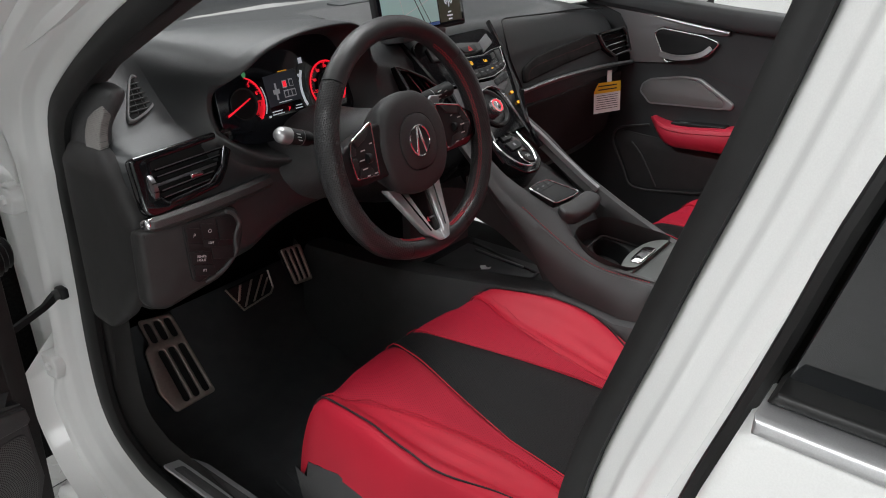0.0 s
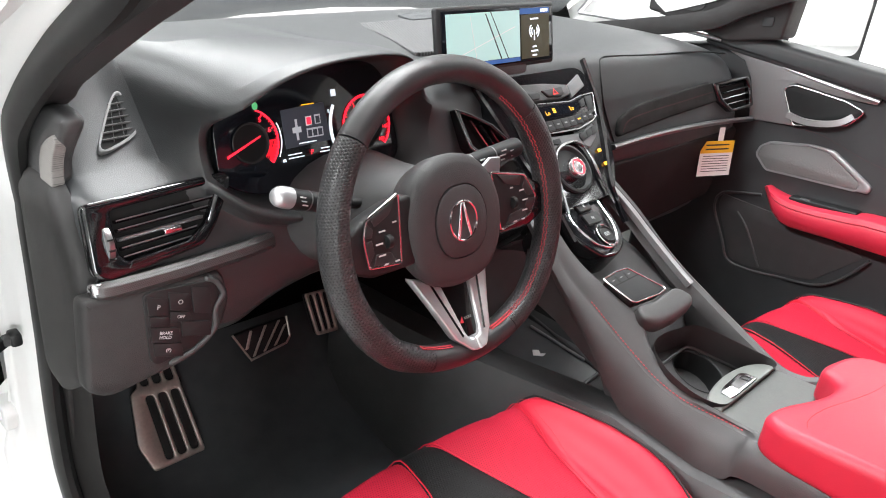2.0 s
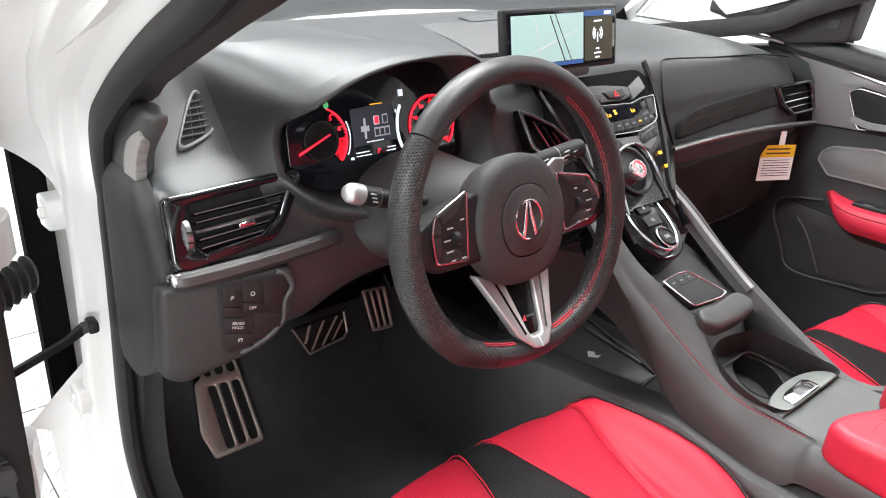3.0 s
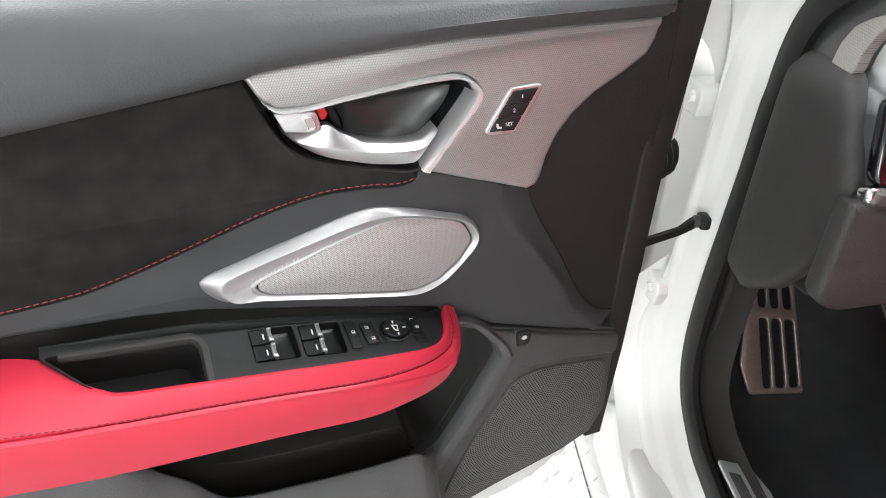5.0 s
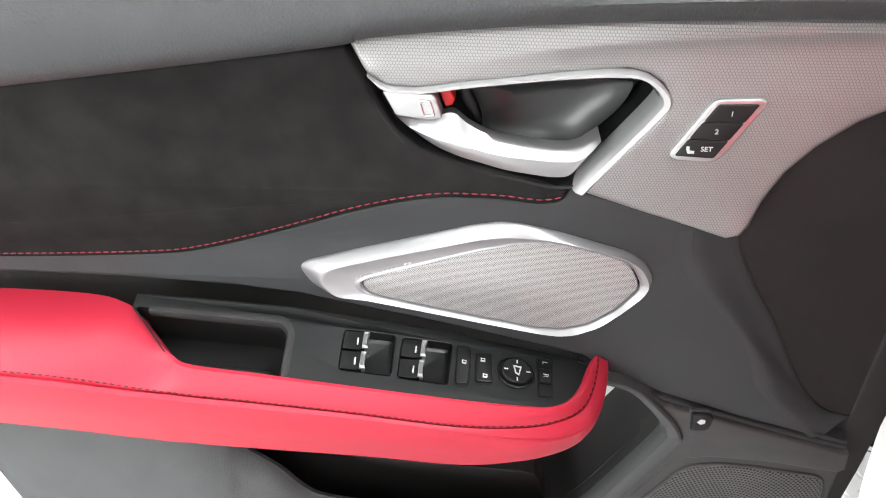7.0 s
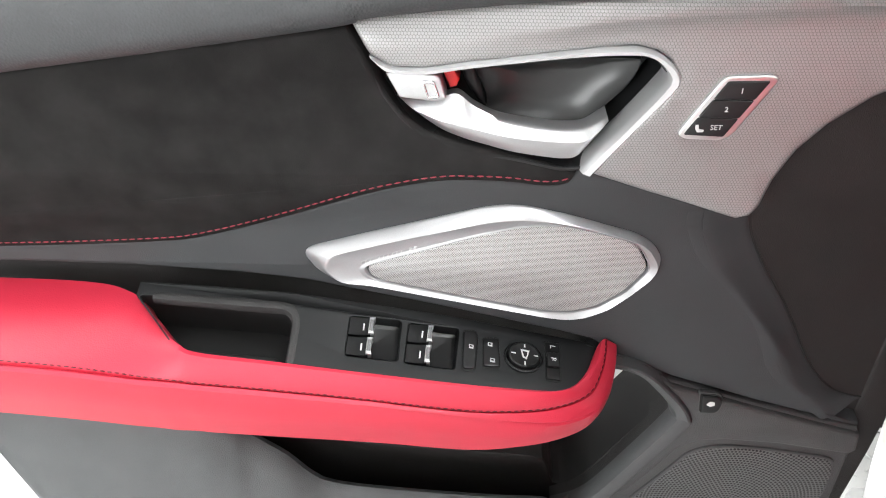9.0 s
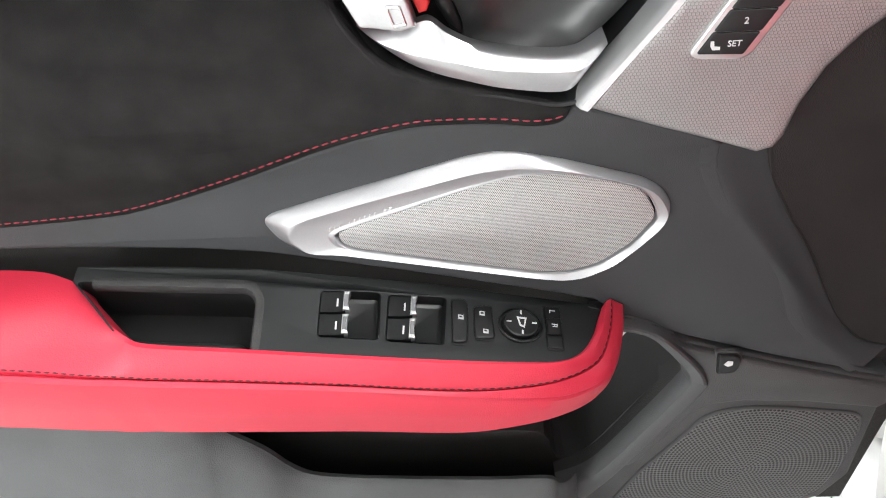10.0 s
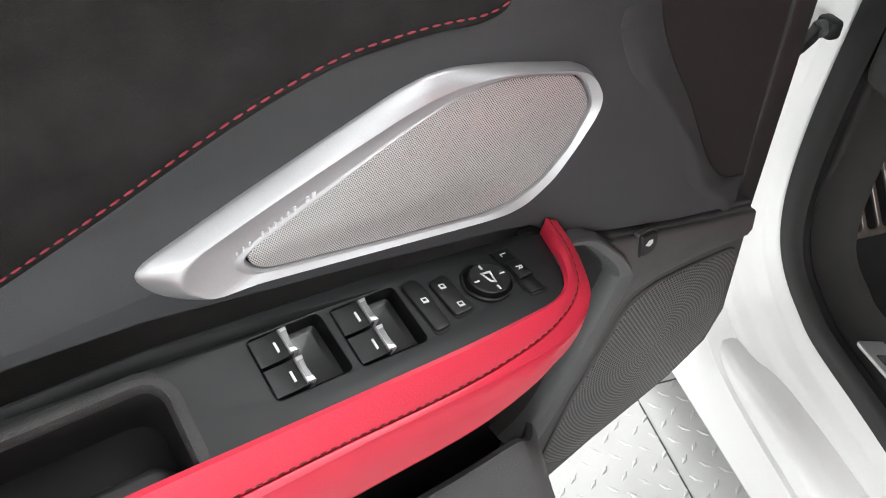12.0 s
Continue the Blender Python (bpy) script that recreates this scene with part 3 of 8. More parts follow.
# the pull lever: a creased bar from the lock tab to a slanted tip
LEVER = [((0.3030, 1.0540), (0.3030, 1.0525), (0.3025, 1.0510), 0.001), ((0.2930, 1.0505), (0.2920, 1.0435), (0.2920, 1.0405), 0.003), ((0.2790, 1.0485), (0.2770, 1.0375), (0.2770, 1.0300), 0.005),
         ((0.2665, 1.0520), (0.2630, 1.0340), (0.2620, 1.0235), 0.006), ((0.2560, 1.0445), (0.2500, 1.0310), (0.2480, 1.0195), 0.007), ((0.2430, 1.0380), (0.2350, 1.0275), (0.2330, 1.0155), 0.008),
         ((0.2270, 1.0340), (0.2200, 1.0255), (0.2170, 1.0125), 0.008), ((0.2040, 1.0310), (0.2000, 1.0240), (0.2000, 1.0105), 0.008), ((0.1890, 1.0315), (0.1865, 1.0245), (0.1900, 1.0125), 0.007),
         ((0.1800, 1.0360), (0.1780, 1.0310), (0.1800, 1.0260), 0.005), ((0.1745, 1.0390), (0.1735, 1.0365), (0.1732, 1.0345), 0.003)]
tops, creases, lows = (spl([(q[k][0], q[3] + d, q[k][1]) for q in LEVER], 5) for k, d in ((0, -0.005), (1, 0.003), (2, -0.001)))
rings = []
for a, b, c in zip(tops, creases, lows):
    back = np.array((0, -0.008, 0))
    rings.append([a + back, a, a * 0.5 + b * 0.5 + np.array((0, 0.0006, 0.0004)), b * 0.92 + a * 0.08, b, b * 0.9 + c * 0.1 + np.array((0, 0.0002, 0)), b * 0.5 + c * 0.5 + np.array((0, 0.0008, 0)), c * 0.9 + b * 0.1, c, c + back * 0.8])
part("door_handle", loft_mesh(rings), handle_silver, door, "satin silver pull handle")
TAB = [(0.3085, 1.0690), (0.2780, 1.0675), (0.2755, 1.0655), (0.2720, 1.0520), (0.2800, 1.0500), (0.3010, 1.0530)]
tab = plate("lock_tab", rounded(TAB, 0.0015), -0.004, 0.0085, 0.0012, handle_silver, door, duv, "satin silver lock tab")
WIN = [(0.2868, 1.0645), (0.2790, 1.0640), (0.2760, 1.0530), (0.2835, 1.0520)]
plate("tab_window", rounded(WIN, 0.0016), 0.0080, 0.0098, 0.0006, chrome, tab, duv, "", [rounded(shrink(WIN, 0.66), 0.001)[::-1]])
plate("lock_mark", [(0.2745, 1.0660), (0.2680, 1.0675), (0.2645, 1.0610), (0.2665, 1.0565), (0.2705, 1.0555)], -0.012, 0.0, 0.001, red_plastic, door, duv, "red lock mark")
plate("bowl_step", [(0.2660, 1.0690), (0.2580, 1.0700), (0.2520, 1.0500), (0.2480, 1.0360), (0.2550, 1.0400), (0.2620, 1.0530)], -0.034, -0.014, 0.003, satin_black, door, duv)

# seat memory keys
MEM = [(0.1115, 1.068), (0.0835, 1.0690), (0.0802, 1.0665), (0.1003, 1.0300), (0.106, 1.0265), (0.128, 1.0275), (0.133, 1.031)]
memory = plate("memory_switch", rounded(MEM, 0.004), 0.009, 0.0125, 0.0012, tip_chrome, door, duv, "chrome-framed seat memory switch")
for words, k0, k1 in (("1", 0.0, 0.325), ("2", 0.337, 0.657), ("SET", 0.669, 1.0)):
    a0, a1, b0, b1 = np.array((0.1090, 1.0655)), np.array((0.0855, 1.0660)), np.array((0.1290, 1.0312)), np.array((0.1055, 1.0300))
    quad = [a0 + (b0 - a0) * k0, a1 + (b1 - a1) * k0, a1 + (b1 - a1) * k1, a0 + (b0 - a0) * k1]
    key = plate("memory_key", rounded(quad, 0.0012), 0.0115, 0.0138, 0.0006, satin_black, memory, duv)
    key.parent = memory
    c = sum(quad) / 4
    part("marking", text_mesh(words, 0.0048 if words != "SET" else 0.0046, Matrix(((-1, 0, 0, c[0] - (0.0030 if words == "SET" else 0)), (0, 0, 1, 0.0141), (0, 1, 0, c[1]), (0, 0, 0, 1))), 0.0002), print_white, memory)

plate("marking", [(0.1232, 1.0382), (0.1215, 1.0382), (0.1210, 1.0354), (0.1180, 1.0350), (0.1180, 1.0334), (0.1218, 1.0334), (0.1230, 1.0355)], 0.0136, 0.0142, 0, print_white, memory, duv)

# midrange speaker
SPK = [(0.3795, 0.9290), (0.3740, 0.9350), (0.332, 0.948), (0.278, 0.9635), (0.252, 0.971), (0.236, 0.9735), (0.222, 0.9725), (0.195, 0.966), (0.148, 0.951), (0.135, 0.942), (0.1275, 0.928), (0.131, 0.916), (0.158, 0.886), (0.176, 0.8755), (0.19, 0.8735), (0.207, 0.8765), (0.27, 0.8905), (0.336, 0.9045), (0.361, 0.9055), (0.3735, 0.9165)]
GRILLE = [(0.335, 0.920), (0.329, 0.924), (0.291, 0.937), (0.254, 0.950), (0.227, 0.958), (0.210, 0.960), (0.192, 0.959), (0.169, 0.953), (0.149, 0.946), (0.143, 0.939), (0.1375, 0.927), (0.1375, 0.921), (0.1505, 0.9015), (0.169, 0.8862), (0.188, 0.8800), (0.208, 0.8808), (0.274, 0.8955), (0.326, 0.9078), (0.333, 0.9125)]


def polar(outline, c, n):
    """Where rays from c meet a closed outline, n of them."""
    out = []
    for i in range(n):
        d = np.array((math.cos(2 * math.pi * i / n), math.sin(2 * math.pi * i / n)))
        best = None
        for a, b in zip(outline, list(outline[1:]) + [outline[0]]):
            e, f = np.array(b) - np.array(a), np.array(a) - c
            det = d[1] * e[0] - d[0] * e[1]
            if abs(det) < 1e-12:
                continue
            k, r = (f[1] * d[0] - f[0] * d[1]) / det * 1.0, (f[1] * e[0] - f[0] * e[1]) / det
            if -1e-6 <= k <= 1 + 1e-6 and r > 0 and (best is None or r > best):
                best = r
        out.append(c + d * best)
    return out


SPK, GRILLE = ([(u + 0.0285 * (u - 0.29), v - 0.001) for u, v in q] for q in (SPK, GRILLE))
SC, N = np.array((0.245, 0.924)), 400
so, sg = polar(rounded(SPK, 0.006), SC, N), polar(rounded(GRILLE, 0.005), SC, N)
ridge = []
for i, (a, b) in enumerate(zip(so, sg)):
    q = 0.5 + 0.5 * math.sin(2 * math.pi * i / N - 0.25)
    ridge.append(a + (b - a) * (0.22 + 0.20 * q))
ring3 = lambda pts, w: [(q[0], w, q[1]) for q in pts]
lerp2 = lambda k: [a + (b - a) * k for a, b in zip(so, ridge)]
lerp3 = lambda k: [a + (b - a) * k for a, b in zip(ridge, sg)]
profile = [(so, 0.0), (so, 0.0034), (lerp2(0.10), 0.0052), (lerp2(0.75), 0.0106), (lerp2(0.93), 0.0118), (lerp2(1.0), 0.0121), (lerp3(0.06), 0.0119), (lerp3(0.78), 0.0090), (lerp3(0.84), 0.0091), (lerp3(0.90), 0.0098), (lerp3(0.96), 0.0098), (lerp3(1.0), 0.0088), (lerp3(1.02), 0.0050)]
speaker = part("speaker_trim", loft_mesh([ring3(pts, w) for pts, w in profile], True, False), speaker_silver, door, "satin silver speaker surround")
plate("speaker_grille", rounded(shrink(GRILLE, 0.986), 0.005), 0.003, 0.0086, 0.001, speaker_mesh, speaker, duv, "perforated silver speaker grille")
plate("grille_gap", rounded(shrink(GRILLE, 1.02), 0.005), 0.002, 0.0052, 0, shaded_black, speaker, duv)
for k in (0, 1, 2, 4, 5, 6, 7, 8, 9, 11, 12):
    t = k / 12.0
    c = np.array((0.3385 - 0.0400 * t, 0.9240 + 0.0146 * t))
    b = 0.0004 if k < 11 else 0.0008
    plate("badge_bar", [(c[0] + b + 0.0003, c[1] - 0.0013), (c[0] - b + 0.0003, c[1] - 0.0011), (c[0] - b - 0.0003, c[1] + 0.0013), (c[0] + b - 0.0003, c[1] + 0.0011)], 0.0085, 0.0106, 0, badge_grey, speaker, duv)

# window switch panel on the armrest's slope
PN = np.array((-0.15, 0.36, 0.92))


def slope(a, b, c):
    """The armrest's top: a runs along the door, b across it from the door skin outwards, c above it."""
    s = b / 0.055
    t = np.array((a, 0.003 + 0.02 * max(a - 0.145, 0), 0.836 + 0.255 * (min(a, 0.39) - 0.145) + 0.09 * max(a - 0.39, 0)))
    e = np.array((a, 0.056 + 0.03 * (a - 0.19), 0.845 + 0.135 * (a - 0.19)))
    q = t * (1 - s) + e * s + PN * c
    return (q[0], q[1], q[2])


BLOCKS = [[(0.3490, 0.0142), (0.3112, 0.0112), (0.3108, 0.0438), (0.3490, 0.0440)], [(0.3058, 0.0120), (0.2680, 0.0094), (0.2695, 0.0450), (0.3062, 0.0446)]]
POCKET = [(0.5055, 0.0150), (0.4258, 0.0150), (0.3985, 0.0150), (0.3900, 0.0185), (0.3865, 0.0270), (0.3868, 0.0580), (0.448, 0.0560), (0.4695, 0.0480), (0.4945, 0.0248)]
PANEL = [(0.5068, 0.0050), (0.45, 0.0040), (0.39, 0.0045), (0.3348, 0.002), (0.2769, -0.001), (0.2056, -0.0015), (0.166, -0.002), (0.160, 0.004), (0.172, 0.034), (0.185, 0.0545), (0.20, 0.0590), (0.30, 0.0600), (0.45, 0.0570), (0.4702, 0.0487), (0.4953, 0.0255), (0.5068, 0.0152)]
plate("switch_panel", PANEL, -0.008, 0.0, 0.001, satin_black, door, slope, "satin black window switch panel", holes=[rounded(q, 0.003)[::-1] for q in BLOCKS] + [rounded(POCKET, 0.006)[::-1]])
run = [(0.494 - 0.0074 * i, 0.0150) for i in range(13)] + [(0.3985 - 0.012 * math.sin(radians(k)), 0.0270 - 0.012 * math.cos(radians(k))) for k in range(0, 91, 15)] + [(0.3865, 0.034), (0.3865, 0.042), (0.3866, 0.050), (0.3868, 0.058)]
lip_path = [slope(a, b, -0.0008) for a, b in run]
part("pocket_lip", sweep_mesh(lip_path, [(-0.0042, -0.004), (-0.0038, 0.0002), (-0.0024, 0.0010), (0.0, 0.0012), (0.0020, 0.0005), (0.0033, -0.0018), (0.0035, -0.006)], up=tuple(PN)), black_plastic, door, "rounded pull pocket edge")
pk = rounded(POCKET, 0.006)
# black pocket lining, its deep shade painted in with the near-black colour
part("pull_pocket", loft_mesh([[slope(a, b, 0.0) for a, b in pk], [slope(a, b, -0.03) for a, b in shrink(pk, 0.97)], [slope(a, b, -0.05) for a, b in shrink(pk, 0.93)]], True, "end"), shaded_black, door, "black pull pocket")
plate("pocket_insert", rounded([(0.486, 0.040), (0.400, 0.040), (0.392, 0.048), (0.392, 0.057), (0.47, 0.057)], 0.004), -0.048, -0.030, 0.003, pocket_black, door, slope)
for q in BLOCKS:
    q = [np.array(p) for p in q]
    ring = rounded(q, 0.003)
    unit = part("window_switch", loft_mesh([[slope(a, b, 0.0002) for a, b in ring], [slope(a, b, -0.010) for a, b in shrink(ring, 0.94)], [slope(a, b, -0.0115) for a, b in shrink(ring, 0.8)]], True, "end"), door_key, door, "window switch pair with chrome tips")
    for half in (0, 1):
        k0, k1 = (0.02, 0.485) if half == 0 else (0.515, 0.98)
        left0, left1 = q[0] + (q[3] - q[0]) * k0, q[0] + (q[3] - q[0]) * k1
        r0, r1 = q[1] + (q[2] - q[1]) * k0, q[1] + (q[2] - q[1]) * k1
        at = lambda s, k: tuple(left0 + (r0 - left0) * s + ((left1 + (r1 - left1) * s) - (left0 + (r0 - left0) * s)) * k)
        sect = lambda s, low, high: [slope(*at(s, 0.0), low), slope(*at(s, 1.0), low), slope(*at(s, 0.97), high), slope(*at(s, 0.03), high)]
        key = part("window_key", loft_mesh([sect(0.0, -0.011, -0.0004), sect(0.02, -0.011, 0.0003), sect(0.25, -0.011, 0.0006), sect(0.38, -0.010, 0.0022), sect(0.43, -0.009, 0.0030)]), door_key, unit)
        frame_line = [at(0.385, 0.07), at(0.50, 0.05), at(0.478, 0.28), at(0.472, 0.5), at(0.478, 0.72), at(0.50, 0.95), at(0.385, 0.93)]
        plate("chrome_tip", frame_line, -0.004, 0.0046, 0.0008, tip_chrome, unit, slope, "chrome switch tip")
        plate("tip_face", shrink(frame_line, 0.66, (0.0004, 0)), 0.0044, 0.0049, 0, tip_grey, unit, slope)
        plate("marking", [at(0.275, 0.36), at(0.305, 0.36), at(0.305, 0.72), at(0.275, 0.72)], 0.0009, 0.0017, 0, print_white, unit, slope)
keys = [("window_lock_key", [(0.2649, 0.0110), (0.2558, 0.0093), (0.2534, 0.0154), (0.2548, 0.0432), (0.2641, 0.0437)]), ("lock_rocker", [(0.2502, 0.0148), (0.2381, 0.0124), (0.2367, 0.0390), (0.2493, 0.0398)])]
for name, q in keys:
    plate("key_gap", rounded(shrink(q, 1.10), 0.0035), 0.0, 0.0004, 0, shaded_black, door, slope)
    key = plate(name, rounded(q, 0.003), -0.004, 0.0022, 0.001, door_key, door, slope)
    c = sum(np.array(p) for p in q) / len(q)
    marks = [c + np.array((0, 0.0))] if name != "lock_rocker" else [c + np.array((0.001, -0.0065)), c + np.array((-0.001, 0.0075))]
    for mk in marks:
        plate("marking", [tuple(mk + np.array(d)) for d in ((-0.0017, -0.0016), (0.0017, -0.0018), (0.0017, 0.0016), (-0.0017, 0.0018))], 0.0021, 0.0024, 0, print_white, key, slope, holes=[[tuple(mk + np.array(d)) for d in ((-0.0010, 0.0004), (0.0010, 0.0004), (0.0010, -0.0011), (-0.0010, -0.0010))]])
KN = np.array((0.2192, 0.0260))
knob = part("mirror_knob", loft_mesh([[slope(KN[0] + r * math.cos(k / 32 * 2 * math.pi), KN[1] + 0.98 * r * math.sin(k / 32 * 2 * math.pi), h) for k in range(32)] for r, h in ((0.0148, 0.0), (0.0148, 0.0012), (0.0138, 0.0018), (0.0130, 0.0005), (0.0125, 0.0010), (0.0118, 0.0048), (0.0108, 0.0056), (0.006, 0.0050))]), door_key, door, "round mirror adjuster knob")
for k in range(4):
    c, s = math.cos(k * math.pi / 2), math.sin(k * math.pi / 2)
    quad = [(0.0068, -0.0005), (0.0100, -0.0005), (0.0100, 0.0005), (0.0068, 0.0005)]
    plate("marking", [(KN[0] + x * c - y * s, KN[1] + 0.98 * (x * s + y * c)) for x, y in quad], 0.0053, 0.0060, 0, print_white, knob, slope)
plate("marking", [tuple(KN + np.array(d)) for d in ((-0.0035, -0.004), (0.003, -0.0045), (0.0015, 0.003), (-0.0015, 0.0045))], 0.0052, 0.0058, 0, print_white, knob, slope,
      holes=[[tuple(KN + np.array(d)) for d in ((-0.0022, -0.0028), (-0.0010, 0.0030), (0.0006, 0.002), (0.0018, -0.0032))]])
LR = [(0.2026, 0.0076), (0.1910, 0.0066), (0.1922, 0.0445), (0.2026, 0.0440)]
plate("key_gap", rounded(shrink(LR, 1.1), 0.002), 0.0, 0.0004, 0, shaded_black, door, slope)
side_key = plate("mirror_side_switch", rounded(LR, 0.0015), -0.004, 0.0014, 0.0008, door_key, door, slope, "mirror side selector switch")
plate("slider", rounded([(0.2020, 0.0190), (0.1920, 0.0180), (0.1924, 0.0325), (0.2022, 0.0330)], 0.0012), 0.001, 0.0034, 0.0009, door_key, side_key, slope)
for words, a, b, h in (("L", 0.1970, 0.0120, 0.0017), ("R", 0.1972, 0.0258, 0.0036)):
    ax, ay, az = np.array((0.0, 0.90, -0.42)), np.array((-0.97, 0.0, -0.2)), PN
    o = slope(a, b, h)
    rot = Matrix(((ax[0], ay[0], az[0], o[0]), (ax[1], ay[1], az[1], o[1]), (ax[2], ay[2], az[2], o[2]), (0, 0, 0, 1)))
    part("marking", text_mesh(words, 0.0058, rot, 0.0002), print_white, side_key)

# red armrest: stations of inner edge, seam, crease, lower edge
ST = [((0.161, 0.0061, 0.8416), (0.1545, 0.004, 0.848), (0.146, 0.004, 0.842), (0.144, 0.003, 0.826)),
      ((0.1665, 0.0204, 0.8431), (0.156, 0.016, 0.846), (0.1475, 0.017, 0.838), (0.147, 0.014, 0.815)),
      ((0.172, 0.0347, 0.8442), (0.16, 0.031, 0.842), (0.1525, 0.034, 0.832), (0.153, 0.028, 0.802)),
      ((0.182, 0.0491, 0.8456), (0.169, 0.047, 0.8365), (0.163, 0.052, 0.826), (0.168, 0.046, 0.797)),
      ((0.196, 0.0565, 0.8473), (0.188, 0.058, 0.8355), (0.185, 0.0635, 0.822), (0.19, 0.058, 0.796)),
      ((0.22, 0.0588, 0.8503), (0.215, 0.065, 0.8365), (0.214, 0.0695, 0.8245), (0.218, 0.065, 0.7945)),
      ((0.26, 0.0605, 0.8555), (0.26, 0.068, 0.839), (0.26, 0.0725, 0.8305), (0.26, 0.067, 0.7905)),
      ((0.33, 0.0612, 0.865), (0.33, 0.07, 0.8505), (0.33, 0.075, 0.8415), (0.33, 0.068, 0.7965)),
      ((0.4, 0.0618, 0.8751), (0.4, 0.072, 0.86), (0.4, 0.077, 0.85), (0.4, 0.07, 0.802)),
      ((0.45, 0.0623, 0.8822), (0.45, 0.074, 0.8665), (0.45, 0.079, 0.8565), (0.45, 0.071, 0.8055)),
      ((0.465, 0.0583, 0.8861), (0.465, 0.0745, 0.8688), (0.465, 0.0795, 0.8588), (0.465, 0.071, 0.807)),
      ((0.48, 0.0467, 0.888), (0.48, 0.075, 0.8706), (0.48, 0.08, 0.8606), (0.48, 0.072, 0.8084)),
      ((0.4965, 0.0326, 0.8935), (0.495, 0.0755, 0.8724), (0.495, 0.0805, 0.8624), (0.495, 0.072, 0.8104)),
      ((0.515, 0.0185, 0.899), (0.515, 0.076, 0.8756), (0.515, 0.081, 0.8656), (0.515, 0.073, 0.8135)),
      ((0.57, 0.006, 0.8985), (0.57, 0.077, 0.883), (0.57, 0.082, 0.873), (0.57, 0.074, 0.821)),
      ((0.75, 0.004, 0.8985), (0.75, 0.078, 0.898), (0.75, 0.083, 0.888), (0.75, 0.075, 0.838)),
      ((0.9, 0.004, 0.895), (0.9, 0.07, 0.905), (0.9, 0.075, 0.895), (0.9, 0.066, 0.852))]
cols = [spl([s[k] for s in ST], 6) for k in range(4)]
rings, seam = [], []
for i, (a, b, c, d) in enumerate(zip(*cols)):
    lift = np.array((0.0, 0.001, 0.0035))
    fade = min(1.0, max(0.0, (i - 14) / 26))
    b, c = b + np.array((0, 0.0013, -0.0034)) * fade, c + np.array((0, -0.0006, 0.0042)) * fade
    belly = (c + d) / 2 + np.array((0, 0.0022, -0.002))
    deep = a + np.array((0, -0.008, -0.016))
    back = d + np.array((0, -0.016, 0.004))
    if i < 24:
        deep = a * 0.7 + c * 0.3 + np.array((0.0, -0.006, -0.014))
        back = d * 0.6 + a * 0.4 + np.array((0.0, -0.006, -0.02))
    rings.append([a + lift * 0.1, a * 0.82 + b * 0.18 + lift * 1.0, (a + b) / 2 + lift * 1.3, a * 0.10 + b * 0.90 + lift * 0.55, a * 0.03 + b * 0.97 + lift * 0.2, b + np.array((0, -0.0016, -0.0012)), b * 0.93 + c * 0.07 + np.array((0, 0.0004, 0.0004)), b * 0.5 + c * 0.5 + np.array((0, 0.0006, 0.0006)), c * 0.96 + b * 0.04 + np.array((0, 0.0004, 0.0002)), c, c + np.array((0, -0.0022, -0.0004)), c * 0.975 + d * 0.025 + np.array((0, -0.0016, 0)), c * 0.88 + d * 0.12 + np.array((0, 0.0010, 0)), belly, d * 0.93 + c * 0.07, d, back, deep])
    seam.append(a * 0.04 + b * 0.96 + lift * 0.30)
armrest = part("armrest", loft_mesh(rings), red_leather, door, "padded red leather armrest")
stitches("armrest_seam", seam[2:], 0.0042, 0.0009, 0.00055, thread_wine, armrest, "black armrest stitching")

# map pocket
mp = spl(MAP, 3, True)
part("map_pocket", loft_mesh([[(u, -0.012, v) for u, v in mp], [(u, -0.05, v - 0.002) for u, v in shrink(mp, 0.98)], [(u, -0.08, v - 0.002) for u, v in shrink(mp, 0.95)]], True, "end"), pocket_black, door, "black open map pocket")
for u in (0.30, 0.235):
    plate("pocket_rib", [(u, 0.69), (u + 0.012, 0.69), (u + 0.012, 0.78), (u, 0.76)], -0.08, -0.045, 0.004, pocket_black, door, duv)
LIP = [(0.676, 0.845), (0.62, 0.835), (0.50, 0.815), (0.46, 0.782), (0.445, 0.759), (0.418, 0.733), (0.4, 0.708), (0.379, 0.695), (0.323, 0.688), (0.243, 0.683), (0.198, 0.683), (0.187, 0.676), (0.172, 0.669)]
lip = spl(LIP, 4)
front = []
for i, (u, v) in enumerate(lip):
    k = min(1.0, max(0.0, (u - 0.155) / 0.032))
    k = k * k * (3 - 2 * k)
    drop = max(0.03, v - (0.505 + 0.9 * max(0, u - 0.42) ** 1.3 + 75 * max(0, u - 0.62) ** 2))
    w1 = 0.012 + 0.028 * k
    g = k * min(1.0, max(0.25, (0.70 - u) / 0.12))
    front.append([(u, w1 - 0.018, v - 0.07 * k - 0.006), (u, w1 - 0.011, v - 0.005), (u, w1 - 0.005, v), (u, w1, v - 0.003), (u, w1 + 0.004 + 0.004 * g, v - 0.02), (u, w1 + 0.004 + 0.024 * g, v - 0.30 * drop), (u, w1 + 0.002 + 0.046 * g, v - 0.58 * drop), (u, w1 - 0.002 + 0.044 * g, v - 0.80 * drop), (u - 0.003, -0.012, v - drop), (u, -0.03, v - drop), (u, -0.03, v - 0.10 * k - 0.02)])
part("pocket_front", loft_mesh(front), pocket_grey, door, "bulging dark grey map pocket front")
V_IN = [(0.172, 0.8225), (0.149, 0.822), (0.129, 0.816), (0.113, 0.799), (0.1, 0.782), (0.095, 0.770), (0.097, 0.76), (0.122, 0.712), (0.156, 0.654), (0.186, 0.634)]
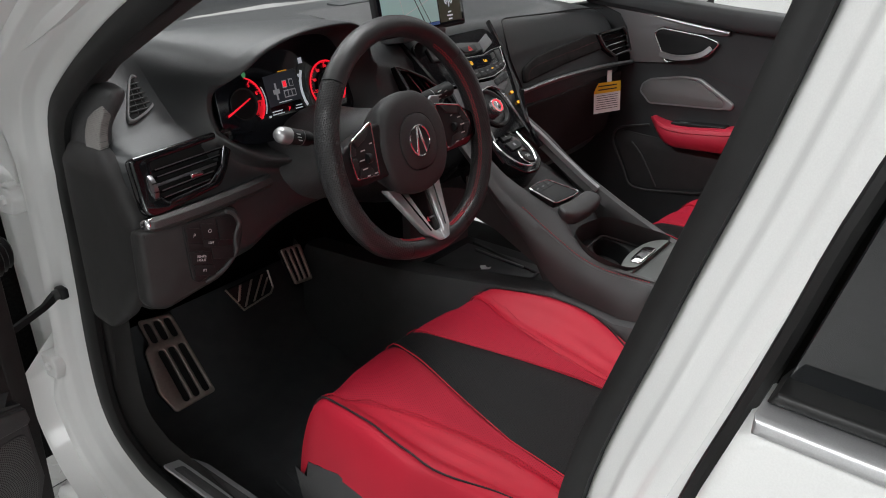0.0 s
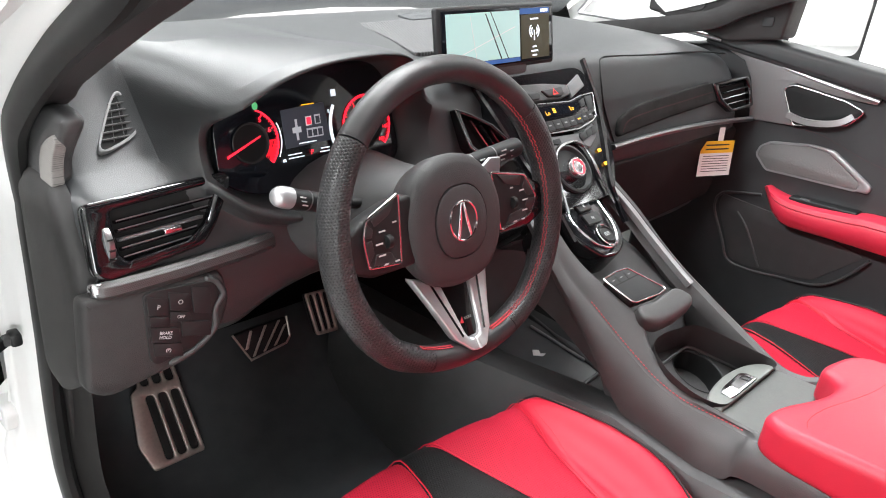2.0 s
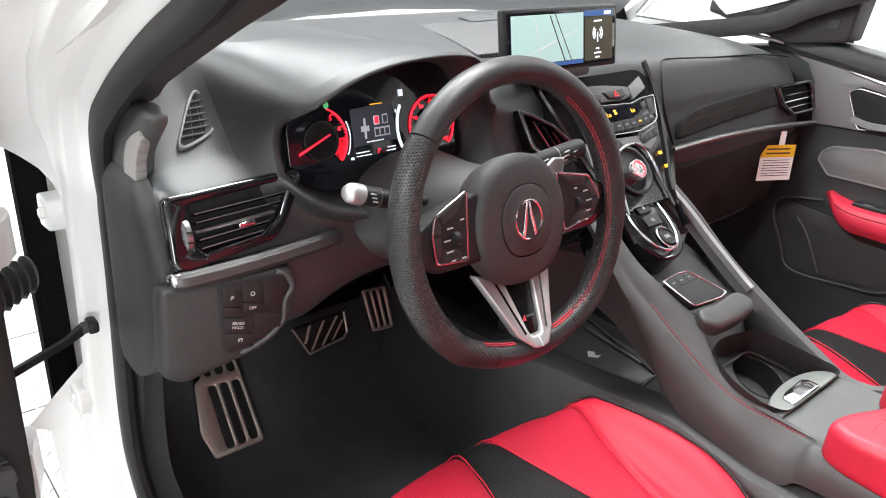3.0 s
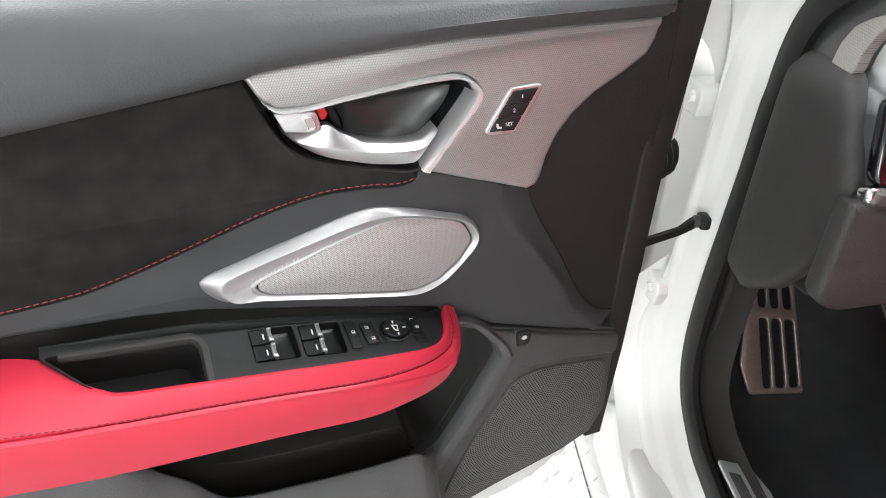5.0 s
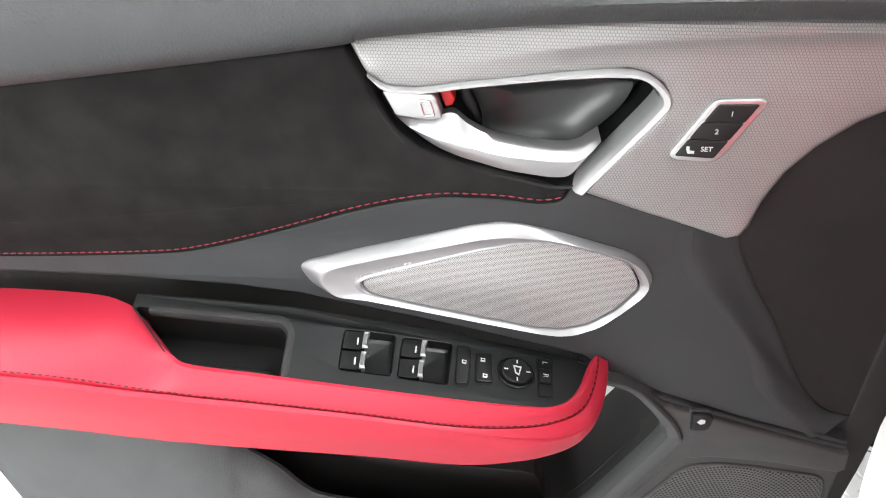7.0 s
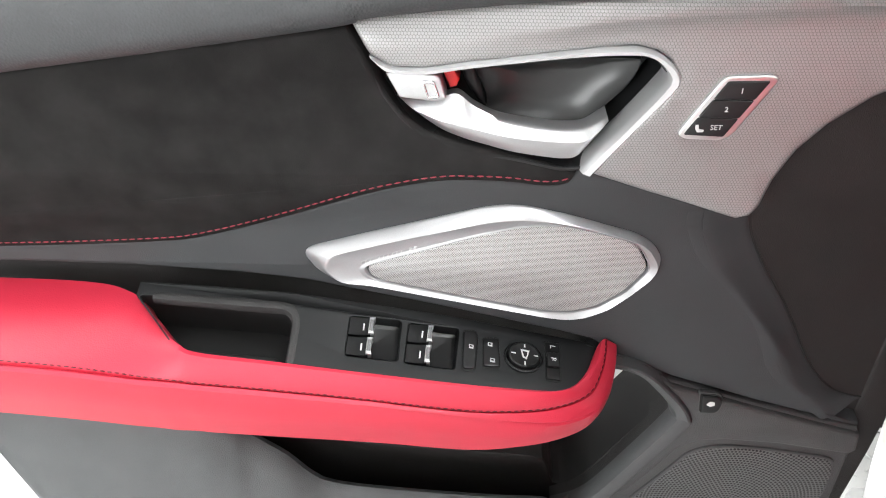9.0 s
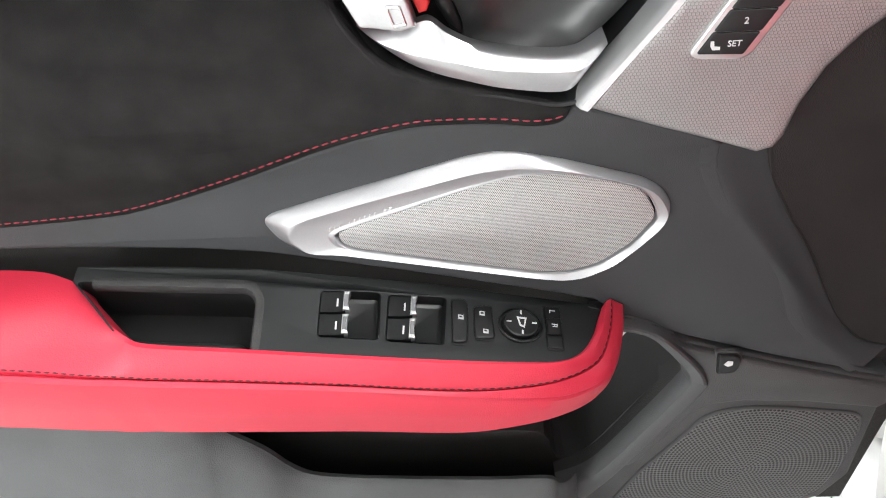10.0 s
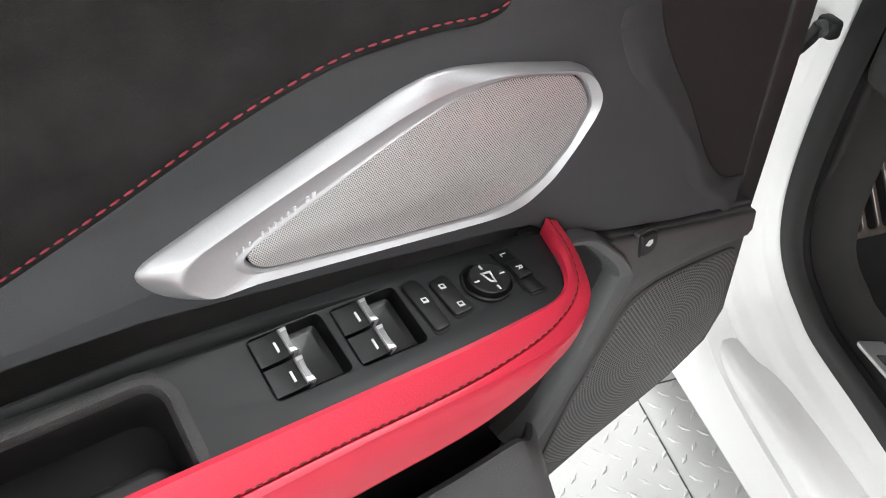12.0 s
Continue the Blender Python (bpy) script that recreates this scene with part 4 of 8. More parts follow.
V_OUT = [(0.168, 0.832), (0.145, 0.8305), (0.121, 0.8205), (0.102, 0.8015), (0.087, 0.783), (0.0795, 0.768), (0.0805, 0.755), (0.111, 0.698), (0.139, 0.648), (0.161, 0.615)]
vi, vo = spl(V_IN, 5), spl(V_OUT, 5)
band = lambda k, w: [(a[0] * (1 - k) + b[0] * k, w, a[1] * (1 - k) + b[1] * k) for a, b in zip(vi, vo)]
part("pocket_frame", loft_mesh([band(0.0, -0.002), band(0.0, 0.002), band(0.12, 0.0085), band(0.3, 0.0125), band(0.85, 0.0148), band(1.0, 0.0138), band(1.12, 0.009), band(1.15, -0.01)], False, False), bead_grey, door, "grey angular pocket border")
part("pocket_wall", loft_mesh([band(0.0, -0.07), band(-0.03, -0.03), band(0.0, -0.001)], False, False), black_plastic, door)
FRONT = [(0.146, 0.829), (0.123, 0.819), (0.104, 0.80), (0.09, 0.782), (0.083, 0.767), (0.084, 0.756), (0.114, 0.700), (0.142, 0.651), (0.17, 0.605), (0.16, 0.54), (0.135, 0.53), (0.078, 0.55), (-0.012, 0.576), (-0.05, 0.596), (-0.066, 0.63), (-0.064, 0.72), (-0.062, 0.753), (0.029, 0.780), (0.098, 0.804), (0.135, 0.820)]
plate("lower_panel", FRONT, -0.016, 0.006, 0.004, dark_plastic, door, duv, "dark grey lower front door panel")
LEDGE = V_OUT[2:8] + [(0.140, 0.665), (0.126, 0.656), (0.116, 0.665), (0.100, 0.692), (0.081, 0.726), (0.067, 0.7355), (0.045, 0.7385), (0.0, 0.7355), (-0.060, 0.725), (-0.0655, 0.730), (-0.063, 0.750), (0.029, 0.7785), (0.098, 0.8025)]
plate("panel_ledge", LEDGE, 0.0, 0.0100, 0.003, dark_plastic, door, duv, "grained ledge above the woofer")
LOW = [(0.147, 0.568), (0.134, 0.600), (0.1145, 0.644), (0.085, 0.692), (0.072, 0.715), (0.060, 0.7235), (0.040, 0.7275), (0.010, 0.7255), (-0.044, 0.717), (-0.052, 0.712), (-0.056, 0.694), (-0.054, 0.636), (-0.046, 0.611), (-0.03, 0.595), (0.0, 0.580), (0.07, 0.561), (0.12, 0.549)]
low = rounded(LOW, 0.006)
woofer = plate("woofer_grille", low, 0.0, 0.0085, 0.0025, low_mesh, door, duv, "black perforated woofer grille")
part("grille_border", sweep_mesh([(u, 0.0065, v) for u, v in low], circle(0.0018, 8), True, (0, 1, 0)), dark_plastic, woofer)
GATE = [(0.0745, 0.7960), (0.0610, 0.7950), (0.0568, 0.7910), (0.0575, 0.7790), (0.0605, 0.7748), (0.0718, 0.7748)]
plate("tailgate_surround", rounded(shrink(GATE, 1.16), 0.003), 0.006, 0.0106, 0.0010, dark_plastic, door, duv)
plate("button_gap", rounded(shrink(GATE, 1.08), 0.003), 0.009, 0.0110, 0, shaded_black, door, duv)
gate = plate("tailgate_button", rounded(shrink(GATE, 0.98), 0.003), 0.008, 0.0130, 0.0016, satin_black, door, duv, "tailgate release button")
plate("marking", [(0.0695, 0.7865), (0.0660, 0.7840), (0.0628, 0.7858), (0.0632, 0.7892), (0.0668, 0.7900)], 0.0128, 0.0134, 0, print_white, gate, duv)

# window glass, frame and mirror base
plate("window_pane", [(-0.02, 1.12), (0.98, 1.06), (0.97, 1.25), (0.75, 1.48), (0.4, 1.50), (0.12, 1.30)], -0.066, -0.062, 0, clear_glass, door, duv).visible_shadow = False
part("window_frame", sweep_mesh(spl([(-0.085, -0.05, 1.10), (-0.06, -0.05, 1.16), (0.1, -0.05, 1.31), (0.4, -0.05, 1.50), (0.76, -0.05, 1.49), (0.99, -0.05, 1.26), (1.0, -0.05, 1.07)], 5), [(-0.02, -0.03), (0.02, -0.03), (0.024, 0.0), (0.018, 0.025), (-0.018, 0.025)], up=(0, 1, 0)), black_plastic, door, "black window frame")
plate("mirror_sail", rounded([(-0.075, 1.12), (0.105, 1.150), (0.100, 1.185), (0.02, 1.235), (-0.05, 1.17)], 0.01), -0.05, -0.004, 0.006, black_plastic, door, duv, "black triangular mirror base cover")
plate("sail_button", rounded([(0.045, 1.160), (0.02, 1.160), (0.022, 1.178), (0.043, 1.178)], 0.003), -0.005, -0.001, 0.001, satin_black, door, duv)
mirror_case = part("mirror_housing", box_mesh(0.20, 0.10, 0.13, pose(0.03, -0.21, 1.19), 0.03, 3), white_paint, door, "white mirror housing")
part("mirror_glass", box_mesh(0.17, 0.012, 0.10, pose(0.035, -0.158, 1.19), 0.005), bright_chrome, mirror_case)

# hinge and cable boot between door and pillar
part("upper_hinge", loft_mesh([[(u, w, v) for u, w in ((-0.10, -0.045), (-0.10, -0.085), (-0.150, -0.105), (-0.156, -0.092), (-0.150, -0.072), (-0.128, -0.052))] for v in (0.958, 0.962, 1.004, 1.008)]), white_paint, door, "white painted upper hinge")
part("lower_hinge", loft_mesh([[(u, w, v) for u, w in ((-0.09, -0.05), (-0.09, -0.085), (-0.135, -0.105), (-0.142, -0.092), (-0.110, -0.05))] for v in (0.635, 0.64, 0.70, 0.705)]), white_paint, door, "white painted lower hinge")
boot = []
for k in range(13):
    t = k / 12
    r = 0.016 + (0.004 if k % 2 else 0.0)
    boot.append([(-0.095 - 0.09 * t, -0.065 - 0.05 * t + r * math.cos(a), 0.915 - 0.01 * t + r * 1.3 * math.sin(a)) for a in np.linspace(0, 2 * math.pi, 13)[:-1]])
part("cable_boot", loft_mesh(boot), rubber, door, "black rubber cable boot")


# the door trim below the handle leans outwards: everything under the decor panel sits a little lower and deeper
for ob in [*door.children, *(q for p in door.children for q in p.children)]:
    if ob.name.split(".")[0] in ("door_shell", "upper_hinge", "lower_hinge", "cable_boot", "decor_panel", "hinge_bolt", "memory_switch", "memory_key"):
        continue
    for q in ob.data.vertices:
        k = min(1.0, max(0.0, (0.988 - q.co.z) / 0.036))
        k = k * k * (3 - 2 * k) * (1 - 0.55 * min(1.0, max(0.0, (q.co.y - 0.012) / 0.045)))
        q.co.y, q.co.z = q.co.y - 0.0085 * k, q.co.z - 0.0058 * k


# ---- the car's body ----
SEAL = [(-0.608, 1.40), (-0.35, 1.455), (-0.10, 1.345), (0.01, 1.282), (0.13, 1.222), (0.245, 1.152), (0.312, 1.09), (0.336, 1.00), (0.346, 0.90), (0.360, 0.78), (0.368, 0.68), (0.364, 0.605), (0.343, 0.555), (0.30, 0.522), (0.235, 0.502), (0.0, 0.482), (-0.3, 0.48), (-0.42, 0.53), (-0.455, 0.64), (-0.472, 0.90), (-0.522, 1.09), (-0.561, 1.22), (-0.590, 1.33)]
ahead = lambda y, z: float(np.interp(z, (0.60, 0.80, 1.00, 1.12), (0.0085, 0.014, 0.014, 0.0))) * min(1.0, max(0.0, (y - 0.05) / 0.15))
SEAL = [(y + 1.4 * ahead(y, z), z) for y, z in SEAL]
seal = spl(SEAL, 6, True)
body = thing("car_shell", "pearl white car body around the open front door", "car body")
part("door_seal", sweep_mesh([(-0.705 + ahead(y, z) - 0.005 * min(1.0, max(0.0, (-0.38 - y) / 0.06)), y, z) for y, z in seal], [(-0.014, -0.010), (-0.006, -0.010), (0.008, -0.010), (0.016, -0.004), (0.0155, 0.004), (0.010, 0.010), (0.003, 0.010), (0.0005, 0.006), (-0.003, 0.011), (-0.010, 0.010), (-0.0155, 0.004)], True, (1, 0, 0), [1.0 - 0.30 * min(1.0, max(0.0, (-0.38 - y) / 0.06)) for y, z in seal]), rubber, body, "black rubber door seal")


def ring_out(d, x, rear=1.0):
    out = []
    n, x_in = len(seal), x
    for i in range(n):
        x = x_in + ahead(*seal[i])
        t = seal[(i + 1) % n] - seal[i - 1]
        t /= np.linalg.norm(t)
        nrm = np.array((-t[1], t[0]))
        k = min(1.0, max(0.0, (-0.36 - seal[i][0]) / 0.08)) if seal[i][1] > 0.5 else 0.0
        k = max(k, min(1.0, max(0.0, (seal[i][1] - 1.06) / 0.05)))
        q = seal[i] + nrm * d * (1 - k + k * rear)
        deep = min(1.0, max(0.0, (seal[i][0] - 0.335) / 0.03)) * min(1.0, max(0.0, (seal[i][1] - 0.62) / 0.10)) * min(1.0, max(0.0, (1.12 - seal[i][1]) / 0.06))
        x += deep * float(np.interp(abs(d), (0.056, 0.064, 0.080, 0.090), (0.0, 0.012, 0.045, 0.120)))
        if q[0] < -0.42:
            q, x = seal[i] + nrm * d * 0.86 * (1 - k + k * rear), max(x, -0.80)
        out.append((max(x, -0.78) if q[1] < 0.62 and q[0] > -0.5 else x, q[0], q[1]))
    return out


sign = 1.0 if (ring_out(0.05, 0)[66][2] < seal[66][1] if len(seal) > 66 else True) else -1.0
part("door_aperture", loft_mesh([ring_out(sign * d, x) for d, x in ((0.004, -0.700), (0.010, -0.706), (0.020, -0.714), (0.032, -0.720), (0.036, -0.724), (0.040, -0.734), (0.044, -0.738), (0.056, -0.742), (0.060, -0.746), (0.064, -0.753), (0.068, -0.756), (0.080, -0.758), (0.085, -0.775), (0.090, -0.84))], True, False), white_paint, body, "white painted door aperture")
part("aperture_trim", loft_mesh([ring_out(sign * d, x, r) for d, x, r in ((-0.05, -0.672, 0.06), (-0.030, -0.680, 0.08), (-0.010, -0.690, 0.2), (0.006, -0.698, 1.0))], True, False), front_black, body, "black trim inside the door seal")
# front wing, sill and hinge pillar behind the door
plate("pillar_filler", [(-0.50, 0.42), (-0.50, 0.9), (-0.56, 1.10), (-0.64, 1.38), (-0.75, 1.40), (-0.70, 1.1), (-0.66, 0.42)], 0.66, 0.70, 0.004, black_plastic, body, lambda a, b, c: (-c, a, b), "black inner middle pillar trim")
plate("front_wing", [(0.47, 0.30), (1.25, 0.30), (1.30, 0.90), (1.0, 1.05), (0.47, 1.10)], 0.82, 0.90, 0.02, white_paint, body, lambda a, b, c: (-c, a, b))
plate("hinge_pillar", [(0.44, 0.42), (0.60, 0.42), (0.60, 1.16), (0.30, 1.24), (0.40, 1.10), (0.435, 0.8)], 0.66, 0.705, 0.006, white_paint, body, lambda a, b, c: (-c, a, b))
plate("sill", [(-0.5, 0.30), (0.5, 0.30), (0.5, 0.40), (0.42, 0.45), (-0.42, 0.44), (-0.5, 0.42)], 0.70, 0.775, 0.02, white_paint, body, lambda a, b, c: (-c, a, b))
sill_plate = plate("sill_plate", rounded([(-0.694, 0.250), (-0.656, 0.236), (-0.646, 0.195), (-0.646, -0.36), (-0.694, -0.36)], 0.006), 0.530, 0.5355, 0.0015, silver, body, same, "brushed metal sill plate")
for x0 in (-0.688, -0.669):
    plate("plate_inset", rounded([(x0, 0.228), (x0 + 0.014, 0.222), (x0 + 0.016, -0.35), (x0, -0.35)], 0.003), 0.5345, 0.5360, 0.0003, dark_plastic, sill_plate)
for z0 in (0.955, 0.665):
    leaf = plate("hinge_leaf", rounded([(0.480, z0 - 0.024), (0.480, z0 + 0.022), (0.436, z0 + 0.024), (0.428, z0 + 0.008), (0.436, z0 - 0.018)], 0.006), 0.700, 0.745, 0.004, white_paint, body, lambda a, b, c: (-c, a, b), "white painted hinge leaf")
    part("hinge_bolt", disc_mesh([(0.008, -0.003), (0.008, 0.003), (0.006, 0.005), (0.002, 0.005)], 6, pose(-0.746, 0.452, z0 + 0.004, 0, -90, 0)), white_paint, leaf)
# roof, pillars and glass
part("roof", loft_mesh([[(x, y, z) for x, z in ((-0.66, 1.46), (-0.60, 1.52), (-0.3, 1.555), (0.3, 1.555), (0.60, 1.52), (0.66, 1.46), (0.3, 1.53), (-0.3, 1.53))] for y in (-1.6, -0.6, -0.28)]), white_paint, body)
part("headliner", box_mesh(1.2, 1.3, 0.02, pose(0, -0.94, 1.50), 0.008), black_plastic, body, "black headliner")
for s in (-1, 1):
    part("front_pillar", sweep_mesh(spl([(s * 0.655, -0.40, 1.468), (s * 0.670, -0.20, 1.392), (s * 0.678, -0.033, 1.309), (s * 0.680, 0.039, 1.276), (s * 0.680, 0.127, 1.234), (s * 0.680, 0.21, 1.193), (s * 0.682, 0.299, 1.148), (s * 0.71, 0.62, 1.07)], 4), [(-0.014, -0.020), (0.014, -0.020), (0.020, -0.006), (0.016, 0.020), (-0.016, 0.020), (-0.020, -0.006)]), black_plastic, body, "black inner windscreen pillar trim")
    part("screen_pillar", sweep_mesh(spl([(s * 0.70, -0.25, 1.48), (s * 0.71, 0.0, 1.37), (s * 0.715, 0.20, 1.262), (s * 0.73, 0.45, 1.165), (s * 0.79, 0.85, 1.05)], 4), [(-0.025, -0.03), (0.025, -0.03), (0.03, 0.02), (0, 0.035), (-0.03, 0.02)]), white_paint, body)
screen = part("windscreen", loft_mesh([[(x, 0.95 - 0.16 * (x / 0.7) ** 2, 1.05) for x in np.linspace(-0.74, 0.74, 9)], [(x * 0.88, -0.22 - 0.06 * (x / 0.7) ** 2, 1.51) for x in np.linspace(-0.74, 0.74, 9)]], False, False), clear_glass, body)
screen.visible_shadow = False
part("bonnet", loft_mesh([[(x, y, z - 0.1 * (x / 0.9) ** 2) for x in np.linspace(-0.85, 0.85, 9)] for y, z in ((0.96, 1.04), (1.3, 1.02), (1.8, 0.93), (1.95, 0.75))], False, False), white_paint, body)
part("bulkhead", box_mesh(1.46, 0.03, 0.78, pose(0, 0.70, 0.72)), carpet, body)
part("cabin_floor", box_mesh(1.40, 2.4, 0.03, pose(0, -0.5, 0.375)), carpet, body, "black carpeted cabin floor")
part("rear_wall", box_mesh(1.40, 0.05, 1.1, pose(0, -1.6, 0.9)), black_plastic, body)
part("right_side", box_mesh(0.05, 2.2, 0.75, pose(0.86, -0.50, 0.68)), white_paint, body)
# rear side door with dark glass
rear = thing("rear_door", "closed white rear car door with dark glass and a silver belt moulding", "car door")
side = lambda a, b, c: (-c, a, b)
plate("door_panel", [(-0.552, 0.36), (-0.556, 0.80), (-0.582, 0.98), (-0.606, 1.085), (-0.618, 1.128), (-0.632, 1.139), (-1.5, 1.125), (-1.5, 0.36)], 0.80, 0.85, 0.008, white_paint, rear, side)
plate("inner_panel", [(-0.60, 0.40), (-0.62, 1.05), (-0.69, 1.40), (-1.5, 1.40), (-1.5, 0.40)], 0.74, 0.76, 0.004, black_plastic, rear, side)
plate("side_glass", [(-0.628, 1.14), (-0.640, 1.19), (-0.652, 1.24), (-0.665, 1.29), (-0.71, 1.42), (-1.4, 1.42), (-1.5, 1.13)], 0.822, 0.828, 0.001, dark_glass, rear, side, "dark tinted side glass")
plate("belt_moulding", [(-0.626, 1.1395), (-1.5, 1.126), (-1.5, 1.137), (-0.626, 1.1500)], 0.82, 0.858, 0.005, silver, rear, side, "satin silver belt moulding")
plate("glass_seal", [(-0.628, 1.151), (-1.5, 1.138), (-1.5, 1.146), (-0.632, 1.158)], 0.815, 0.845, 0.003, rubber, rear, side)
part("frame_seal", sweep_mesh(spl([(-0.815, -0.580, 0.97), (-0.815, -0.594, 1.050), (-0.815, -0.616, 1.13), (-0.815, -0.629, 1.18), (-0.815, -0.650, 1.26), (-0.81, -0.71, 1.44)], 4), circle(0.0055, 8), up=(1, 0, 0)), rubber, rear, "black rubber frame seal")


# ---- dashboard ----
dash = thing("dashboard", "dark grey soft-touch car dashboard with instruments and vents", "dashboard")
LOWER = [(0.192, 1.052), (0.168, 0.984), (0.160, 0.960), (0.152, 0.885), (0.19, 0.862), (0.50, 0.86)]
PASS = [(0.190, 1.040), (0.168, 0.982), (0.160, 0.958), (0.185, 0.80), (0.23, 0.70), (0.55, 0.62)]
SECTIONS = [
    (-0.700, [(0.42, 1.085), (0.34, 1.085), (0.30, 1.085), (0.285, 1.078), (0.270, 1.072), (0.255, 1.068), (0.24, 1.064), (0.22, 1.06)], LOWER),
    (-0.660, [(0.45, 1.120), (0.37, 1.135), (0.33, 1.128), (0.305, 1.115), (0.280, 1.098), (0.240, 1.0720), (0.2365, 1.0700), (0.203, 1.0585)], LOWER),
    (-0.620, [(0.45, 1.175), (0.375, 1.180), (0.345, 1.165), (0.320, 1.143), (0.295, 1.12), (0.243, 1.0765), (0.239, 1.0742), (0.202, 1.0595)], LOWER),
    (-0.588, [(0.45, 1.188), (0.365, 1.190), (0.335, 1.165), (0.308, 1.138), (0.285, 1.115), (0.243, 1.0830), (0.239, 1.0808), (0.2, 1.060)], LOWER),
    (-0.556, [(0.45, 1.160), (0.305, 1.201), (0.18, 1.150), (0.160, 1.125), (0.165, 1.105), (0.17, 1.080), (0.17, 1.062), (0.18, 1.052)], LOWER),
    (-0.534, [(0.45, 1.155), (0.290, 1.206), (0.130, 1.152), (0.131, 1.143), (0.240, 1.135), (0.232, 1.050), (0.152, 1.045), (0.16, 1.035)], [(0.185, 1.02), (0.168, 0.984), (0.160, 0.960), (0.152, 0.885), (0.19, 0.862), (0.50, 0.86)]),
    (-0.500, [(0.45, 1.150), (0.290, 1.205), (0.128, 1.176), (0.130, 1.167), (0.255, 1.155), (0.235, 1.025), (0.142, 1.022), (0.15, 1.01)], [(0.175, 1.00), (0.165, 0.980), (0.160, 0.960), (0.155, 0.905), (0.19, 0.88), (0.50, 0.86)]),
    (-0.430, [(0.45, 1.148), (0.270, 1.199), (0.131, 1.194), (0.133, 1.185), (0.260, 1.172), (0.235, 1.012), (0.132, 1.008), (0.14, 0.995)], [(0.165, 0.985), (0.16, 0.970), (0.160, 0.950), (0.165, 0.915), (0.20, 0.90), (0.50, 0.87)]),
    (-0.340, [(0.45, 1.146), (0.235, 1.192), (0.132, 1.196), (0.134, 1.187), (0.260, 1.174), (0.235, 1.012), (0.132, 1.008), (0.14, 0.995)], [(0.165, 0.985), (0.16, 0.970), (0.160, 0.950), (0.165, 0.915), (0.20, 0.90), (0.50, 0.87)]),
    (-0.305, [(0.45, 1.146), (0.240, 1.182), (0.131, 1.190), (0.133, 1.180), (0.260, 1.170), (0.235, 1.012), (0.132, 1.008), (0.14, 0.995)], [(0.165, 0.985), (0.16, 0.970), (0.160, 0.950), (0.165, 0.915), (0.20, 0.90), (0.50, 0.87)]),
    (-0.285, [(0.45, 1.155), (0.260, 1.175), (0.129, 1.158), (0.131, 1.148), (0.250, 1.145), (0.225, 1.015), (0.128, 1.012), (0.14, 0.995)], [(0.165, 0.985), (0.16, 0.970), (0.160, 0.950), (0.165, 0.915), (0.20, 0.90), (0.50, 0.87)]),
    (-0.262, [(0.45, 1.150), (0.280, 1.150), (0.180, 1.125), (0.150, 1.105), (0.145, 1.080), (0.140, 1.050), (0.138, 1.020), (0.142, 1.00)], [(0.155, 0.98), (0.16, 0.965), (0.163, 0.945), (0.17, 0.91), (0.20, 0.90), (0.50, 0.87)]),
    (-0.150, [(0.45, 1.145), (0.300, 1.145), (0.225, 1.130), (0.200, 1.110), (0.185, 1.085), (0.170, 1.055), (0.160, 1.030), (0.155, 1.01)], [(0.16, 0.98), (0.165, 0.960), (0.168, 0.94), (0.18, 0.86), (0.22, 0.80), (0.50, 0.75)]),
    (0.000, [(0.45, 1.140), (0.320, 1.142), (0.270, 1.135), (0.255, 1.120), (0.245, 1.10), (0.235, 1.08), (0.225, 1.06), (0.22, 1.04)], [(0.22, 1.0), (0.22, 0.96), (0.22, 0.93), (0.22, 0.84), (0.24, 0.78), (0.50, 0.72)]),
    (0.160, [(0.45, 1.140), (0.320, 1.142), (0.250, 1.135), (0.225, 1.122), (0.215, 1.110), (0.205, 1.090), (0.198, 1.070), (0.192, 1.055)], PASS),
    (0.420, [(0.45, 1.135), (0.320, 1.136), (0.240, 1.125), (0.218, 1.112), (0.210, 1.098), (0.202, 1.082), (0.196, 1.066), (0.191, 1.052)], PASS),
    (0.640, [(0.45, 1.115), (0.320, 1.116), (0.240, 1.106), (0.218, 1.096), (0.210, 1.084), (0.202, 1.072), (0.196, 1.060), (0.191, 1.050)], PASS),
    (0.735, [(0.45, 1.085), (0.340, 1.085), (0.270, 1.080), (0.240, 1.075), (0.225, 1.070), (0.212, 1.064), (0.203, 1.057), (0.196, 1.048)], PASS),
]
rings = []
for x, upper, lower in SECTIONS:
    rings.append([(x, 0.88 - 0.10 * (x / 0.7) ** 2, 1.102 if abs(x) < 0.6 else 1.085), (x, 0.66, 1.144 if abs(x) < 0.6 else 1.10)] + [(x, y, z) for y, z in upper + lower] + [(x, 0.68, 0.80)])
subdivided(part("dash_skin", loft_mesh(rings), soft_dash, dash, "dark grey grained dash skin"), 2)


def face(y0, k, z0):
    """Lay a drawing of x and z onto a leaning plane; the third number is the height towards the driver."""
    n = 1 / math.hypot(1, k)
    return lambda a, b, c: (a, y0 + k * (b - z0) - c * n, b + c * n * k)


